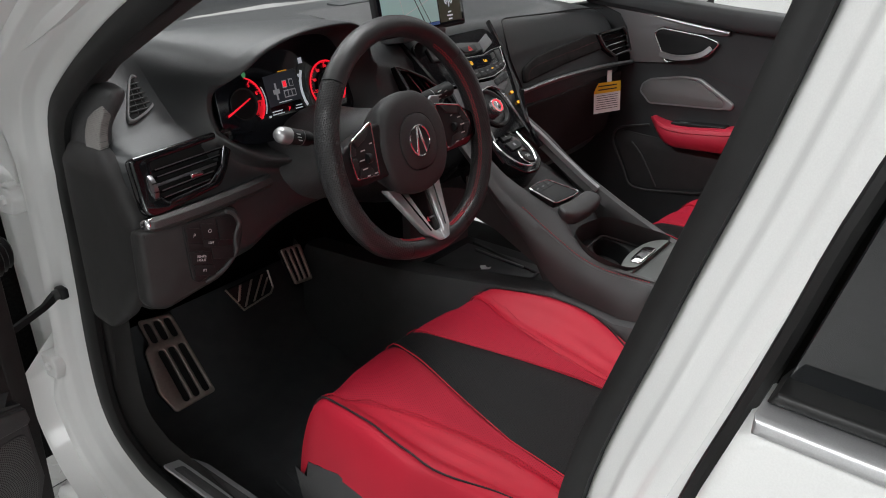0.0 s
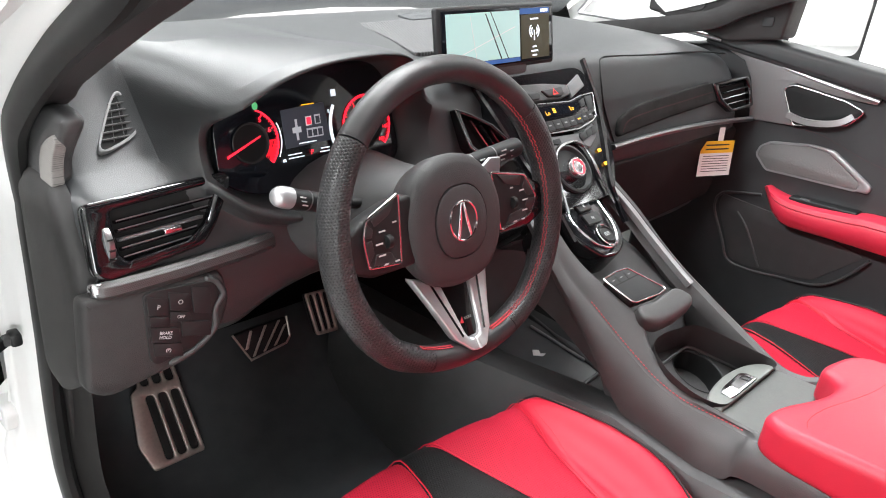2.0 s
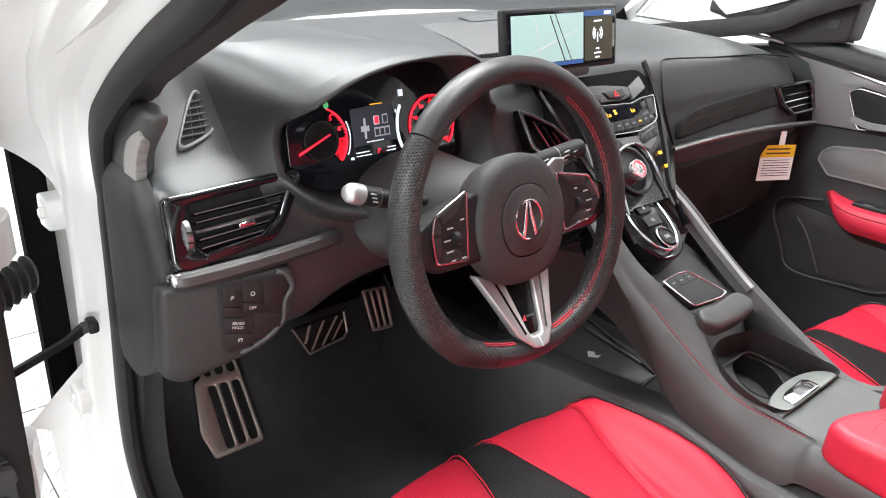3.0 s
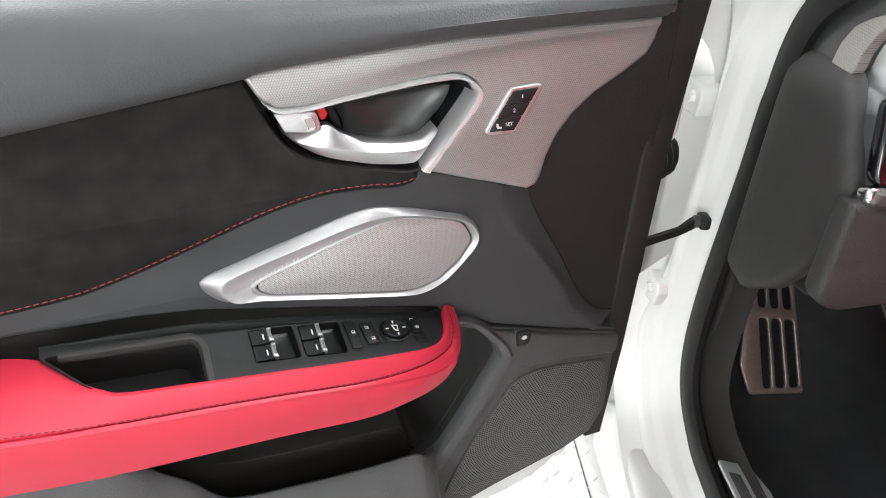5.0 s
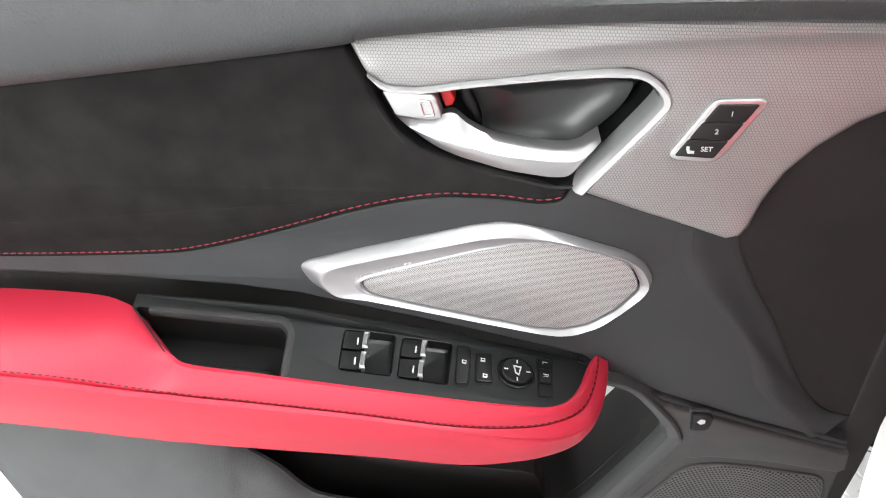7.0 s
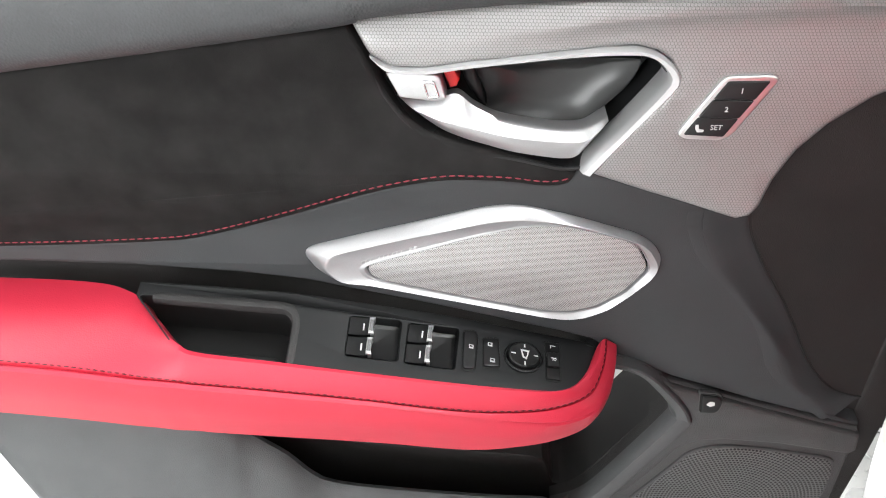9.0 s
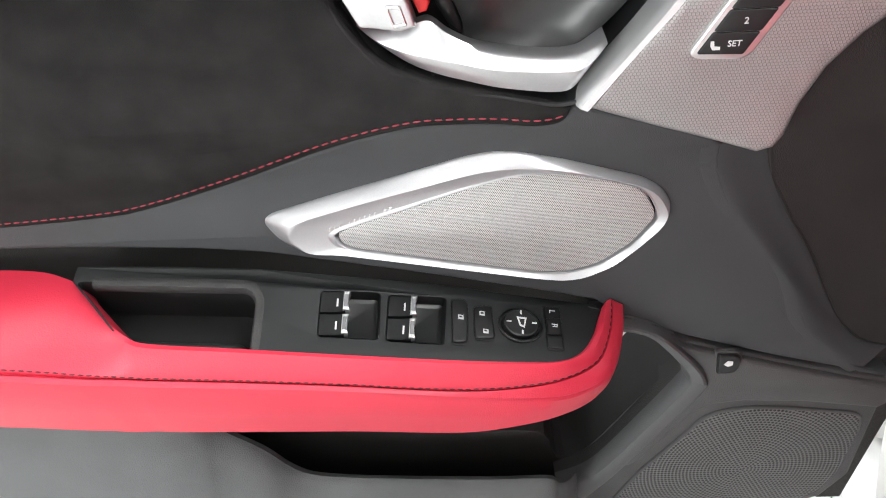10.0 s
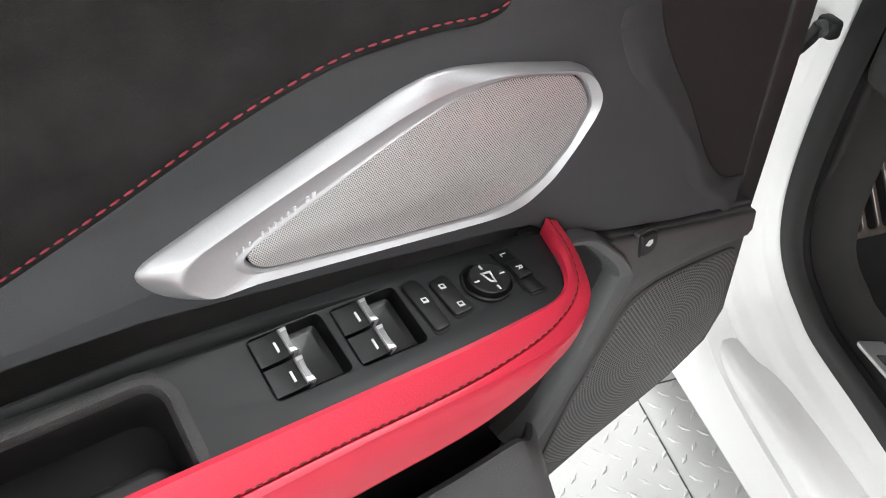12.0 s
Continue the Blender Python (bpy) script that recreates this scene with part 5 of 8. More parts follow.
fa = face(0.157, 0.35, 0.95)
VENT = [(-0.690, 1.058), (-0.532, 1.064), (-0.528, 1.052), (-0.555, 1.012), (-0.574, 0.994), (-0.680, 0.982), (-0.694, 0.990)]
VIN = [(-0.664, 1.048), (-0.545, 1.054), (-0.566, 1.016), (-0.590, 1.001), (-0.655, 0.996), (-0.664, 1.004)]
vent = plate("side_vent", rounded(VENT, 0.008), -0.004, 0.013, 0.004, gloss_black, dash, fa, "gloss black side air vent", holes=[rounded(VIN, 0.006)[::-1]])
plate("vent_floor", rounded(shrink(VIN, 1.02), 0.006), -0.012, 0.001, 0, shaded_black, vent, fa)
for i in range(5):
    z = 1.038 - i * 0.0088
    x1 = -0.5515 - i * 0.0085
    ob = part("vent_slat", sweep_mesh([fa(-0.660, z - 0.002, 0.005), fa(x1, z + 0.002, 0.005)], [(-0.0014, -0.007), (0.0014, -0.007), (0.0016, 0.003), (0, 0.005), (-0.0016, 0.003)], up=(0, -1, 0.3)), rail_metal if i == 2 else gloss_black, vent)
    part("slat_edge", sweep_mesh([fa(-0.659, z - 0.0008, 0.0094), fa(x1, z + 0.0032, 0.0094)], circle(0.0007, 6), up=(0, -1, 0.3)), rail_metal, ob)
part("vent_tab", box_mesh(0.020, 0.006, 0.006, Matrix.Translation(fa(-0.605, 1.017, 0.011)), 0.002), chrome, vent, "chrome vent tab")
plate("vent_lower", [(-0.654, 0.9975), (-0.592, 1.0025), (-0.575, 1.012), (-0.583, 0.9985), (-0.66, 0.989)], 0.008, 0.0135, 0.002, gloss_black, vent, fa)
for k in range(9):
    a = radians(60 + 30 * k)
    part("wheel_rib", box_mesh(0.0070, 0.0016, 0.0030, Matrix.Translation(fa(-0.672, 1.018, 0.0)) @ Matrix.Rotation(a, 4, "X") @ Matrix.Translation((0, 0, 0.0208))), rubber, vent)
part("vent_wheel", disc_mesh([(0.010, -0.004), (0.0205, -0.003), (0.021, 0), (0.0205, 0.003), (0.010, 0.004)], 24, Matrix.Translation(fa(-0.672, 1.018, 0.0)) @ Matrix.Rotation(math.pi / 2, 4, "Y")), rail_metal, vent, "ribbed dark metal vent wheel")
part("decor_strip", sweep_mesh(spl([fa(-0.692, 0.977, 0.006), fa(-0.68, 0.974, 0.010), fa(-0.6, 0.974, 0.010), fa(-0.52, 0.977, 0.008), fa(-0.488, 0.979, 0.002)], 5), [(-0.011, -0.006), (-0.010, 0.002), (-0.004, 0.006), (0.005, 0.005), (0.010, 0.0), (0.009, -0.006)], up=(0, -1, 0.35)), carbon, dash, "knurled metal decor strip")
part("strip_end", box_mesh(0.020, 0.020, 0.017, Matrix.Translation(fa(-0.689, 0.977, 0.003)) @ Matrix.Rotation(radians(-19), 4, "X"), 0.006, 3), chrome, dash, "bright strip end")
# lower switch panel
fs = face(0.157, 0.1, 0.95)
SWP = [(-0.652, 0.964), (-0.640, 0.966), (-0.578, 0.960), (-0.570, 0.952), (-0.568, 0.938), (-0.578, 0.926), (-0.582, 0.902), (-0.604, 0.888), (-0.646, 0.880), (-0.654, 0.888)]
lower = plate("knee_panel", rounded([(-0.712, 0.974), (-0.70, 0.974), (-0.56, 0.966), (-0.553, 0.930), (-0.568, 0.895), (-0.605, 0.872), (-0.70, 0.860), (-0.722, 0.875)], 0.012), -0.02, 0.008, 0.008, black_plastic, dash, fs, "dark grey knee panel with switches")
bank = plate("switch_bank", rounded(SWP, 0.005), 0.004, 0.0100, 0.0012, satin_black, lower, fs)
part("bank_rim", sweep_mesh(spl([fs(a, b, 0.008) for a, b in ((-0.582, 0.963), (-0.571, 0.957), (-0.563, 0.940), (-0.574, 0.924), (-0.578, 0.901), (-0.602, 0.884), (-0.634, 0.877))], 5), circle(0.0036, 10), up=(0, -1, 0), scales=[0.5] + [1.0] * 29 + [0.5]), dark_plastic, bank, "rounded switch bank edge")
for xl, xr, zl, zr, h, words in ((-0.649, -0.627, 0.951, 0.943, 0.021, "P"), (-0.6255, -0.602, 0.950, 0.941, 0.021, "O"), (-0.600, -0.579, 0.944, 0.937, 0.032, ""), (-0.649, -0.628, 0.934, 0.927, 0.011, ""), (-0.6265, -0.604, 0.9325, 0.925, 0.012, "OFF"),
                                  (-0.616, -0.583, 0.914, 0.904, 0.018, ""), (-0.650, -0.619, 0.918, 0.908, 0.018, "BRAKE\nHOLD"), (-0.649, -0.618, 0.900, 0.890, 0.016, "(P)")):
    b = plate("dash_switch", rounded([(xl, zl - h / 2), (xr, zr - h / 2), (xr, zr + h / 2), (xl, zl + h / 2)], 0.0012), 0.0085, 0.0115, 0.0006, satin_black, lower, fs)
    if words:
        o = fs((xl + xr) / 2, (zl + zr) / 2, 0.0118)
        part("marking", text_mesh(words, 0.0075 if len(words) < 3 else (0.0052 if len(words) < 4 else 0.0050), Matrix.Translation(o) @ Matrix.Rotation(radians(18), 4, "Y") @ Matrix.Rotation(radians(90 - 5.7), 4, "X"), 0.0002), badge_grey, b)
# corner grille on the slope beside the screen pillar
fg = face(0.303, 1.0, 1.128)
GR = [(-0.600, 1.131), (-0.592, 1.127), (-0.586, 1.115), (-0.588, 1.103), (-0.595, 1.094), (-0.611, 1.087), (-0.635, 1.081), (-0.642, 1.084), (-0.634, 1.095), (-0.613, 1.120)]
hole = shrink(GR, 0.88, (0.0005, 0))
corner = plate("corner_vent", spl(GR, 3, True), -0.012, 0.010, 0.0020, panel_light, dash, fg, "black corner vent in a grey surround", holes=[spl(hole, 3, True)[::-1]])
plate("vent_floor", spl(shrink(GR, 0.91, (0.0005, 0)), 3, True), 0.002, 0.0062, 0, shaded_black, corner, fg)
for i in range(6):
    z = 1.0915 + i * 0.0058
    x0, x1 = np.interp(z, (1.087, 1.097, 1.125), (-0.636, -0.630, -0.609)), np.interp(z, (1.087, 1.094, 1.103, 1.125), (-0.611, -0.598, -0.590, -0.595))
    part("vent_slat", sweep_mesh([fg(x0, z, 0.0078), fg(x1, z + 0.001, 0.0078)], [(-0.0006, -0.002), (0.0006, -0.002), (0.0007, 0.0014), (-0.0007, 0.0014)], up=(0, -1, 0)), dark_plastic, corner)
for i in range(2):
    part("vent_bar", sweep_mesh([fg(-0.622 + i * 0.012, 1.089, 0.0072), fg(-0.609 + i * 0.007, 1.123, 0.0072)], circle(0.0006, 6), up=(0, -1, 0)), dark_plastic, corner)
# defroster strip and sensor on the dash top
plate("defroster_strip", rounded([(-0.075, 0.548), (-0.127, 0.393), (-0.165, 0.29), (0.10, 0.30), (0.13, 0.545)], 0.015), 1.134, 1.1472, 0.002, woven_dash, dash, lambda a, b, c: (a, b, c - 0.05 * max(0.0, b - 0.45)), "ribbed speaker strip on the dash top")
plate("sensor_plate", rounded([(0.04, 0.53), (0.145, 0.535), (0.15, 0.59), (0.05, 0.585)], 0.008), 1.130, 1.1455, 0.002, panel_grey, dash)
part("windscreen_frit", sweep_mesh(spl([(x, 0.855 - 0.10 * (x / 0.7) ** 2, 1.108 - 0.02 * abs(x)) for x in (-0.66, -0.4, 0.0, 0.4, 0.66)], 6), [(-0.022, -0.004), (0.022, -0.004), (0.022, 0.004), (-0.022, 0.004)]), rubber, dash, "black strip under the windscreen")
# instruments
fc = face(0.20, 0.25, 1.07)
cluster = plate("gauge_face", rounded([(-0.536, 1.12), (-0.50, 1.155), (-0.40, 1.17), (-0.29, 1.165), (-0.275, 1.04), (-0.33, 1.02), (-0.50, 1.03), (-0.538, 1.05)], 0.02), 0.0, 0.006, 0.001, screen_black, dash, fc, "dark instrument cluster with red dials")


def ring_plate(name, cx, cz, r0, r1, a0, a1, mat, parent, fn, c0, c1, n=28):
    o = [(cx + r1 * math.cos(radians(a0 + (a1 - a0) * i / n)), cz + r1 * math.sin(radians(a0 + (a1 - a0) * i / n))) for i in range(n + 1)]
    o += [(cx + r0 * math.cos(radians(a1 + (a0 - a1) * i / n)), cz + r0 * math.sin(radians(a1 + (a0 - a1) * i / n))) for i in range(n + 1)]
    return part(name, plate_mesh([o], c0, c1, 0, fn), mat, parent)


for cx, cz, numbers in ((-0.494, 1.088, ("0", "1", "2", "3", "4", "5", "6", "7", "8")), (-0.326, 1.086, ("0", "20", "40", "60", "80", "100", "120", "140", "160"))):
    gauge = ring_plate("gauge", cx, cz, 0.0358, 0.0375, -45, 70 if cx < -0.4 else 225, glow_red, cluster, fc, 0.007, 0.008)
    part("gauge_bowl", disc_mesh([(0.0225, 0.004), (0.0235, 0.006), (0.0225, 0.0065), (0.021, 0.004)], 32, Matrix.Translation(fc(cx, cz, 0.004)) @ Matrix.Rotation(math.pi / 2 - 0.245, 4, "X")), satin_black, gauge)
    for k, words in enumerate(numbers):
        if cx < -0.4 and k < 5:
            continue
        a = radians(225 - 270 * k / 8)
        o = fc(cx + 0.0285 * math.cos(a), cz + 0.0285 * math.sin(a), 0.0085)
        part("numeral", text_mesh(words, 0.0085 if len(words) < 2 else 0.0066, Matrix.Translation(o) @ Matrix.Rotation(math.pi / 2 - 0.245, 4, "X"), 0.0001), screen_black if cx < -0.4 and k > 6 else glow_red, gauge)
        for j in range(5 if k < 8 else 1):
            b = radians(225 - 270 * (k + j / 5) / 8)
            r0 = 0.032 if j == 0 else 0.034
            d = np.array((math.cos(b), math.sin(b)))
            e = np.array((-d[1], d[0])) * 0.0004
            c0 = np.array((cx, cz))
            plate("tick", [tuple(c0 + d * r0 - e), tuple(c0 + d * 0.036 - e), tuple(c0 + d * 0.036 + e), tuple(c0 + d * r0 + e)], 0.0072, 0.0082, 0, glow_red, gauge, fc)
red_zone = ring_plate("red_zone", -0.494, 1.088, 0.0235, 0.0372, -45, 0, glow_deep, cluster, fc, 0.0064, 0.0074)
plate("needle", [(-0.494 + 0.012, 1.088 + 0.005), (-0.494 + 0.0125, 1.088 + 0.0062), (-0.494 - 0.031, 1.088 - 0.010), (-0.494 - 0.0315, 1.088 - 0.0125)], 0.009, 0.0105, 0, glow_red, cluster, fc)
plate("display", [(-0.449, 1.118), (-0.388, 1.121), (-0.384, 1.076), (-0.448, 1.074)], 0.0064, 0.0072, 0, glow_slate, cluster, fc)
for q, mt in (((-0.432, 1.106, -0.429, 1.082), glow_pale), ((-0.4365, 1.097, -0.4245, 1.0905), glow_pale), ((-0.417, 1.1075, -0.4085, 1.0965), glow_pale), ((-0.404, 1.108, -0.396, 1.097), glow_pale), ((-0.417, 1.0935, -0.394, 1.0825), glow_pale), ((-0.420, 1.1205, -0.402, 1.1215), glow_amber),
              ((-0.43, 1.0785, -0.405, 1.0765), glow_white), ((-0.447, 1.0675, -0.428, 1.0655), glow_white), ((-0.447, 1.0635, -0.425, 1.0615), glow_white), ((-0.400, 1.0685, -0.388, 1.0665), glow_white), ((-0.402, 1.0645, -0.388, 1.0625), glow_white), ((-0.376, 1.134, -0.369, 1.126), glow_white), ((-0.455, 1.063, -0.451, 1.060), glow_white), ((-0.3835, 1.1115, -0.3815, 1.1075), glow_white)):
    x0, z1, x1, z0 = q
    z0 = z0 + 0.0008 if mt is glow_white and x1 - x0 > 0.01 else z0
    plate("display_field", [(x0, z0), (x1, z0), (x1, z1), (x0, z1)], 0.0074, 0.0080, 0, mt, cluster, fc)
for i in range(3):
    plate("display_field", [(-0.4160 + i * 0.0074, 1.0840), (-0.4105 + i * 0.0074, 1.0840), (-0.4105 + i * 0.0074, 1.0915), (-0.4160 + i * 0.0074, 1.0915)], 0.0081, 0.0084, 0, glow_slate, cluster, fc)
for x0, x1, mt in ((-0.4157, -0.4098, glow_red), (-0.4027, -0.3973, glow_slate)):
    plate("display_field", [(x0, 1.0982), (x1, 1.0982), (x1, 1.1062), (x0, 1.1062)], 0.0081, 0.0084, 0, mt, cluster, fc)
ring_plate("fuel_arc", -0.326, 1.088, 0.0535, 0.0575, 150, 205, glow_white, cluster, fc, 0.0064, 0.0072)
ring_plate("heat_arc", -0.494, 1.088, 0.0410, 0.0420, -30, 25, glow_white, cluster, fc, 0.0064, 0.0072)
plate("green_lamp", [(-0.4815 + 0.0035 * math.cos(k), 1.127 + 0.0045 * math.sin(k)) for k in np.linspace(0, 6.28, 13)[:-1]], 0.0074, 0.0082, 0, glow_green, cluster, fc)
o = fc(-0.4135, 1.0655, 0.008)
part("gear_letter", text_mesh("P", 0.0085, Matrix.Translation(o) @ Matrix.Rotation(math.pi / 2 - 0.245, 4, "X"), 0.0001), glow_red, cluster)
# passenger side: suede insert, metal strip, vent
plate("suede_band", rounded([(0.225, 0.991), (0.234, 1.020), (0.283, 1.036), (0.353, 1.041), (0.570, 1.051), (0.590, 1.010), (0.401, 1.003), (0.275, 0.995)], 0.010), -0.006, 0.006, 0.004, suede, dash, fa, "black suede dash insert")
stitches("band_seam", spl([fa(0.238, 0.998, 0.0065), fa(0.256, 1.014, 0.0065), fa(0.31, 1.021, 0.0065), fa(0.45, 1.026, 0.0065), fa(0.575, 1.031, 0.0065)], 10), 0.004, 0.002, 0.0006, thread_dim, dash)
part("metal_strip", sweep_mesh(spl([fa(0.205, 0.977, 0.006), fa(0.35, 0.979, 0.010), fa(0.55, 0.972, 0.010), fa(0.735, 0.958, 0.008)], 5), [(-0.0055, -0.006), (-0.0045, 0.003), (0.0, 0.0045), (0.0045, 0.002), (0.0055, -0.006)], up=(0, -1, 0.35)), rail_metal, dash, "satin metal dash strip")
part("pad_seam", sweep_mesh(spl([(0.221, 0.173, 0.984), (0.202, 0.193, 1.044), (0.200, 0.205, 1.081), (0.207, 0.219, 1.107), (0.222, 0.230, 1.1205), (0.260, 0.2305, 1.1210), (0.373, 0.2255, 1.1155), (0.55, 0.223, 1.108), (0.665, 0.219, 1.096)], 8), circle(0.0017, 8)), rubber, dash, "groove round the passenger dash pad")
part("screen_strip", sweep_mesh(spl([(0.700, 0.640, 1.112), (0.694, 0.520, 1.117), (0.684, 0.410, 1.123), (0.692, 0.320, 1.121), (0.716, 0.258, 1.114)], 6), circle(0.0045, 10)), silver, dash, "satin silver strip below the windscreen")
PV = [(0.568, 1.047), (0.724, 1.048), (0.738, 1.030), (0.738, 0.984), (0.636, 0.983), (0.588, 1.011)]
pv = plate("passenger_vent", rounded(PV, 0.008), -0.004, 0.012, 0.004, gloss_black, dash, fa, "gloss black side air vent", holes=[rounded(shrink(PV, 0.8), 0.006)[::-1]])
plate("vent_floor", rounded(shrink(PV, 0.83), 0.006), -0.012, 0.001, 0, shaded_black, pv, fa)
for i in range(4):
    part("vent_slat", sweep_mesh([fa(0.592 + i * 0.008, 1.037 - i * 0.0125, 0.004), fa(0.722, 1.038 - i * 0.0125, 0.004)], [(-0.002, -0.006), (0.002, -0.006), (0.002, 0.003), (0, 0.005), (-0.002, 0.003)], up=(0, -1, 0.3)), chrome if i == 2 else gloss_black, pv)
plate("glovebox_door", rounded([(0.21, 0.945), (0.70, 0.945), (0.68, 0.78), (0.23, 0.76)], 0.02), -0.012, 0.006, 0.005, glove_black, dash, face(0.168, -0.16, 0.945), "dark grey glovebox lid")
# centre vents between wheel and stack
fv = face(0.150, 0.45, 1.03)
CV = [(-0.204, 1.094), (-0.177, 1.0845), (-0.1375, 1.0655), (-0.112, 1.044), (-0.094, 1.021), (-0.140, 1.008), (-0.190, 1.044)]
cvent = plate("centre_vent", rounded(CV, 0.004), -0.02, 0.018, 0.002, gloss_black, dash, fv, "gloss black angular centre vent", holes=[rounded(shrink(CV, 0.82), 0.003)[::-1]])
plate("vent_floor", rounded(shrink(CV, 0.86), 0.003), -0.012, 0.004, 0, shaded_black, cvent, fv)
for a, b, mt in (((-0.1755, 1.0765), (-0.148, 1.034), chrome), ((-0.157, 1.068), (-0.134, 1.033), gloss_black), ((-0.139, 1.058), (-0.119, 1.028), gloss_black)):
    part("vent_slat", sweep_mesh([fv(*a, 0.013), fv(*b, 0.013)], [(-0.0015, -0.008), (0.0015, -0.008), (0.0014, 0.002), (0.0, 0.0032), (-0.0014, 0.002)], up=(0, -1, 0.4)), mt, cvent)
part("vent_edge", sweep_mesh([fv(a, b, 0.0182) for a, b in ((-0.112, 1.044), (-0.1375, 1.0655), (-0.177, 1.0845), (-0.2025, 1.0932))], circle(0.0007, 6), up=(0, -1, 0.4)), rail_metal, cvent)
part("vent_edge", sweep_mesh([fv(a, b, 0.0182) for a, b in ((-0.2030, 1.0925), (-0.1965, 1.068), (-0.189, 1.044), (-0.165, 1.026))], circle(0.0011, 8), up=(0, -1, 0.4)), chrome, cvent, "chrome vent edge")

# ---- display screen ----
S0 = pose(-0.1075, 0.186, 1.186, 90 - 11.3, 0, 0)
display = thing("display_screen", "tablet-like centre display showing a navigation map", "screen", S0)
part("screen_case", box_mesh(0.240, 0.088, 0.012, None, 0.005, 3), satin_black, display, "black display case")
part("screen_glass", box_mesh(0.226, 0.077, 0.002, pose(0, 0, 0.0062), 0.0008), screen_black, display)
for n, x0, x1, y0, y1, mt in (("map_view", -0.106, 0.040, -0.030, 0.034, glow_map), ("side_list", 0.043, 0.106, -0.034, 0.027, glow_olive), ("map_bar", -0.106, 0.040, -0.036, -0.0305, glow_blue), ("status_bar", 0.041, 0.106, 0.028, 0.036, glow_blue)):
    part(n, box_mesh(x1 - x0, y1 - y0, 0.0004, pose((x0 + x1) / 2, (y0 + y1) / 2, 0.0076)), mt, display)
for n, x0, y0, x1, y1, r in (("map_road", -0.03, 0.032, 0.0, -0.03, 0.0010), ("map_road", -0.02, 0.034, 0.014, -0.03, 0.0007), ("map_road", -0.08, -0.02, 0.03, 0.012, 0.0005), ("map_road", -0.06, 0.03, -0.05, -0.028, 0.0004)):
    part(n, sweep_mesh([(x0, y0, 0.0079), (x1, y1, 0.0079)], [(-r, -0.0001), (r, -0.0001), (r, 0.0001), (-r, 0.0001)]), satin_black if r > 0.0006 else wall_white, display)
part("status_text", box_mesh(0.016, 0.004, 0.0003, pose(0.094, 0.032, 0.008)), glow_white, display)
for y, w in ((0.021, 0.018), (-0.018, 0.008), (-0.024, 0.016), (-0.030, 0.010)):
    part("list_text", box_mesh(w, 0.0022, 0.0003, pose(0.072, y, 0.008)), glow_white, display)
for r in (0.0055, 0.0095):
    for a in (-50, 130):
        ring_plate("radio_arc", 0.072, 0.004, r, r + 0.0018, a, a + 100, glow_white, display, same, 0.0078, 0.0082, 12)
part("radio_mast", box_mesh(0.002, 0.014, 0.0003, pose(0.072, -0.002, 0.008)), glow_white, display)
part("screen_foot", box_mesh(0.12, 0.03, 0.06, pose(0, -0.04, -0.025), 0.006), dark_plastic, display)


# ---- steering wheel ----
WHEEL = pose(-0.3716, -0.0166, 1.0452, 74.65, 0, -0.1)
wheel = thing("steering_wheel", "black leather flat-bottomed sports steering wheel with red stitching", "steering wheel", WHEEL)


def rim_point(a):
    r = 0.1597
    x, y = r * math.cos(a), r * math.sin(a)
    if y < -0.12:
        y = -0.12 - 0.78 * (-0.12 - y)
    return Vector((x, y, 0))


def rim_arc(name, a0, a1, mat, label, n, k=1.0):
    ctr = [rim_point(radians(a0 + (a1 - a0) * i / n)) for i in range(n + 1)]
    rings = []
    for i, p in enumerate(ctr):
        t = (ctr[min(i + 1, n)] - ctr[max(i - 1, 0)]).normalized()
        out = Vector((t.y, -t.x, 0))
        a = radians(a0 + (a1 - a0) * i / n)
        grip = 1.0 + 0.12 * max(0, math.cos(2 * (a - radians(25)))) * (abs(math.cos(a)) > 0.5)
        rings.append([p + out * (c * 0.0148 * k * grip) + Vector((0, 0, s * 0.0175 * k)) for c, s in circle(1, 16)])
    return part(name, loft_mesh(rings), mat, wheel, label)


thread_rim = material("dark red rim thread", (0.48, 0.035, 0.05), 0.7)
wheel_perf = dots(material("perforated wheel leather", (0.027, 0.027, 0.028), 0.36), (0, 1), 0.0034, 0.27, (0.002, 0.002, 0.002), 0.8, 0.866, math.pi / 4)
rim_arc("rim_top", 40, 140, wheel_leather, "smooth black leather rim", 40)
rim_arc("rim_right", -66.4, 39.6, wheel_perf, "perforated leather grip", 36, 1.01)
rim_arc("rim_left", 140.4, 246.4, wheel_perf, "perforated leather grip", 36, 1.01)
rim_arc("rim_bottom", 246.8, 293.2, wheel_leather, "smooth black leather rim", 16)
for a0, a1 in ((-62, 58), (240, 258), (282, 297)):
    n = 80
    for spin in (22, 33):
        path = []
        for i in range(n + 1):
            a = radians(a0 + (a1 - a0) * i / n)
            p = rim_point(a)
            t = (rim_point(a + 0.01) - rim_point(a - 0.01)).normalized()
            out = Vector((t.y, -t.x, 0))
            grip = 1.0 + 0.12 * max(0, math.cos(2 * (a - radians(25)))) * (abs(math.cos(a)) > 0.5)
            zig = 0.0019 * (1 if i % 2 else -1)
            path.append(p - out * (math.cos(radians(spin)) * 0.0152 * grip) + Vector((0, 0, math.sin(radians(spin)) * 0.0179 + zig)))
        stitches("rim_thread", path, 0.0034, 0.0008, 0.0007, thread_rim, wheel, "red cross stitching")
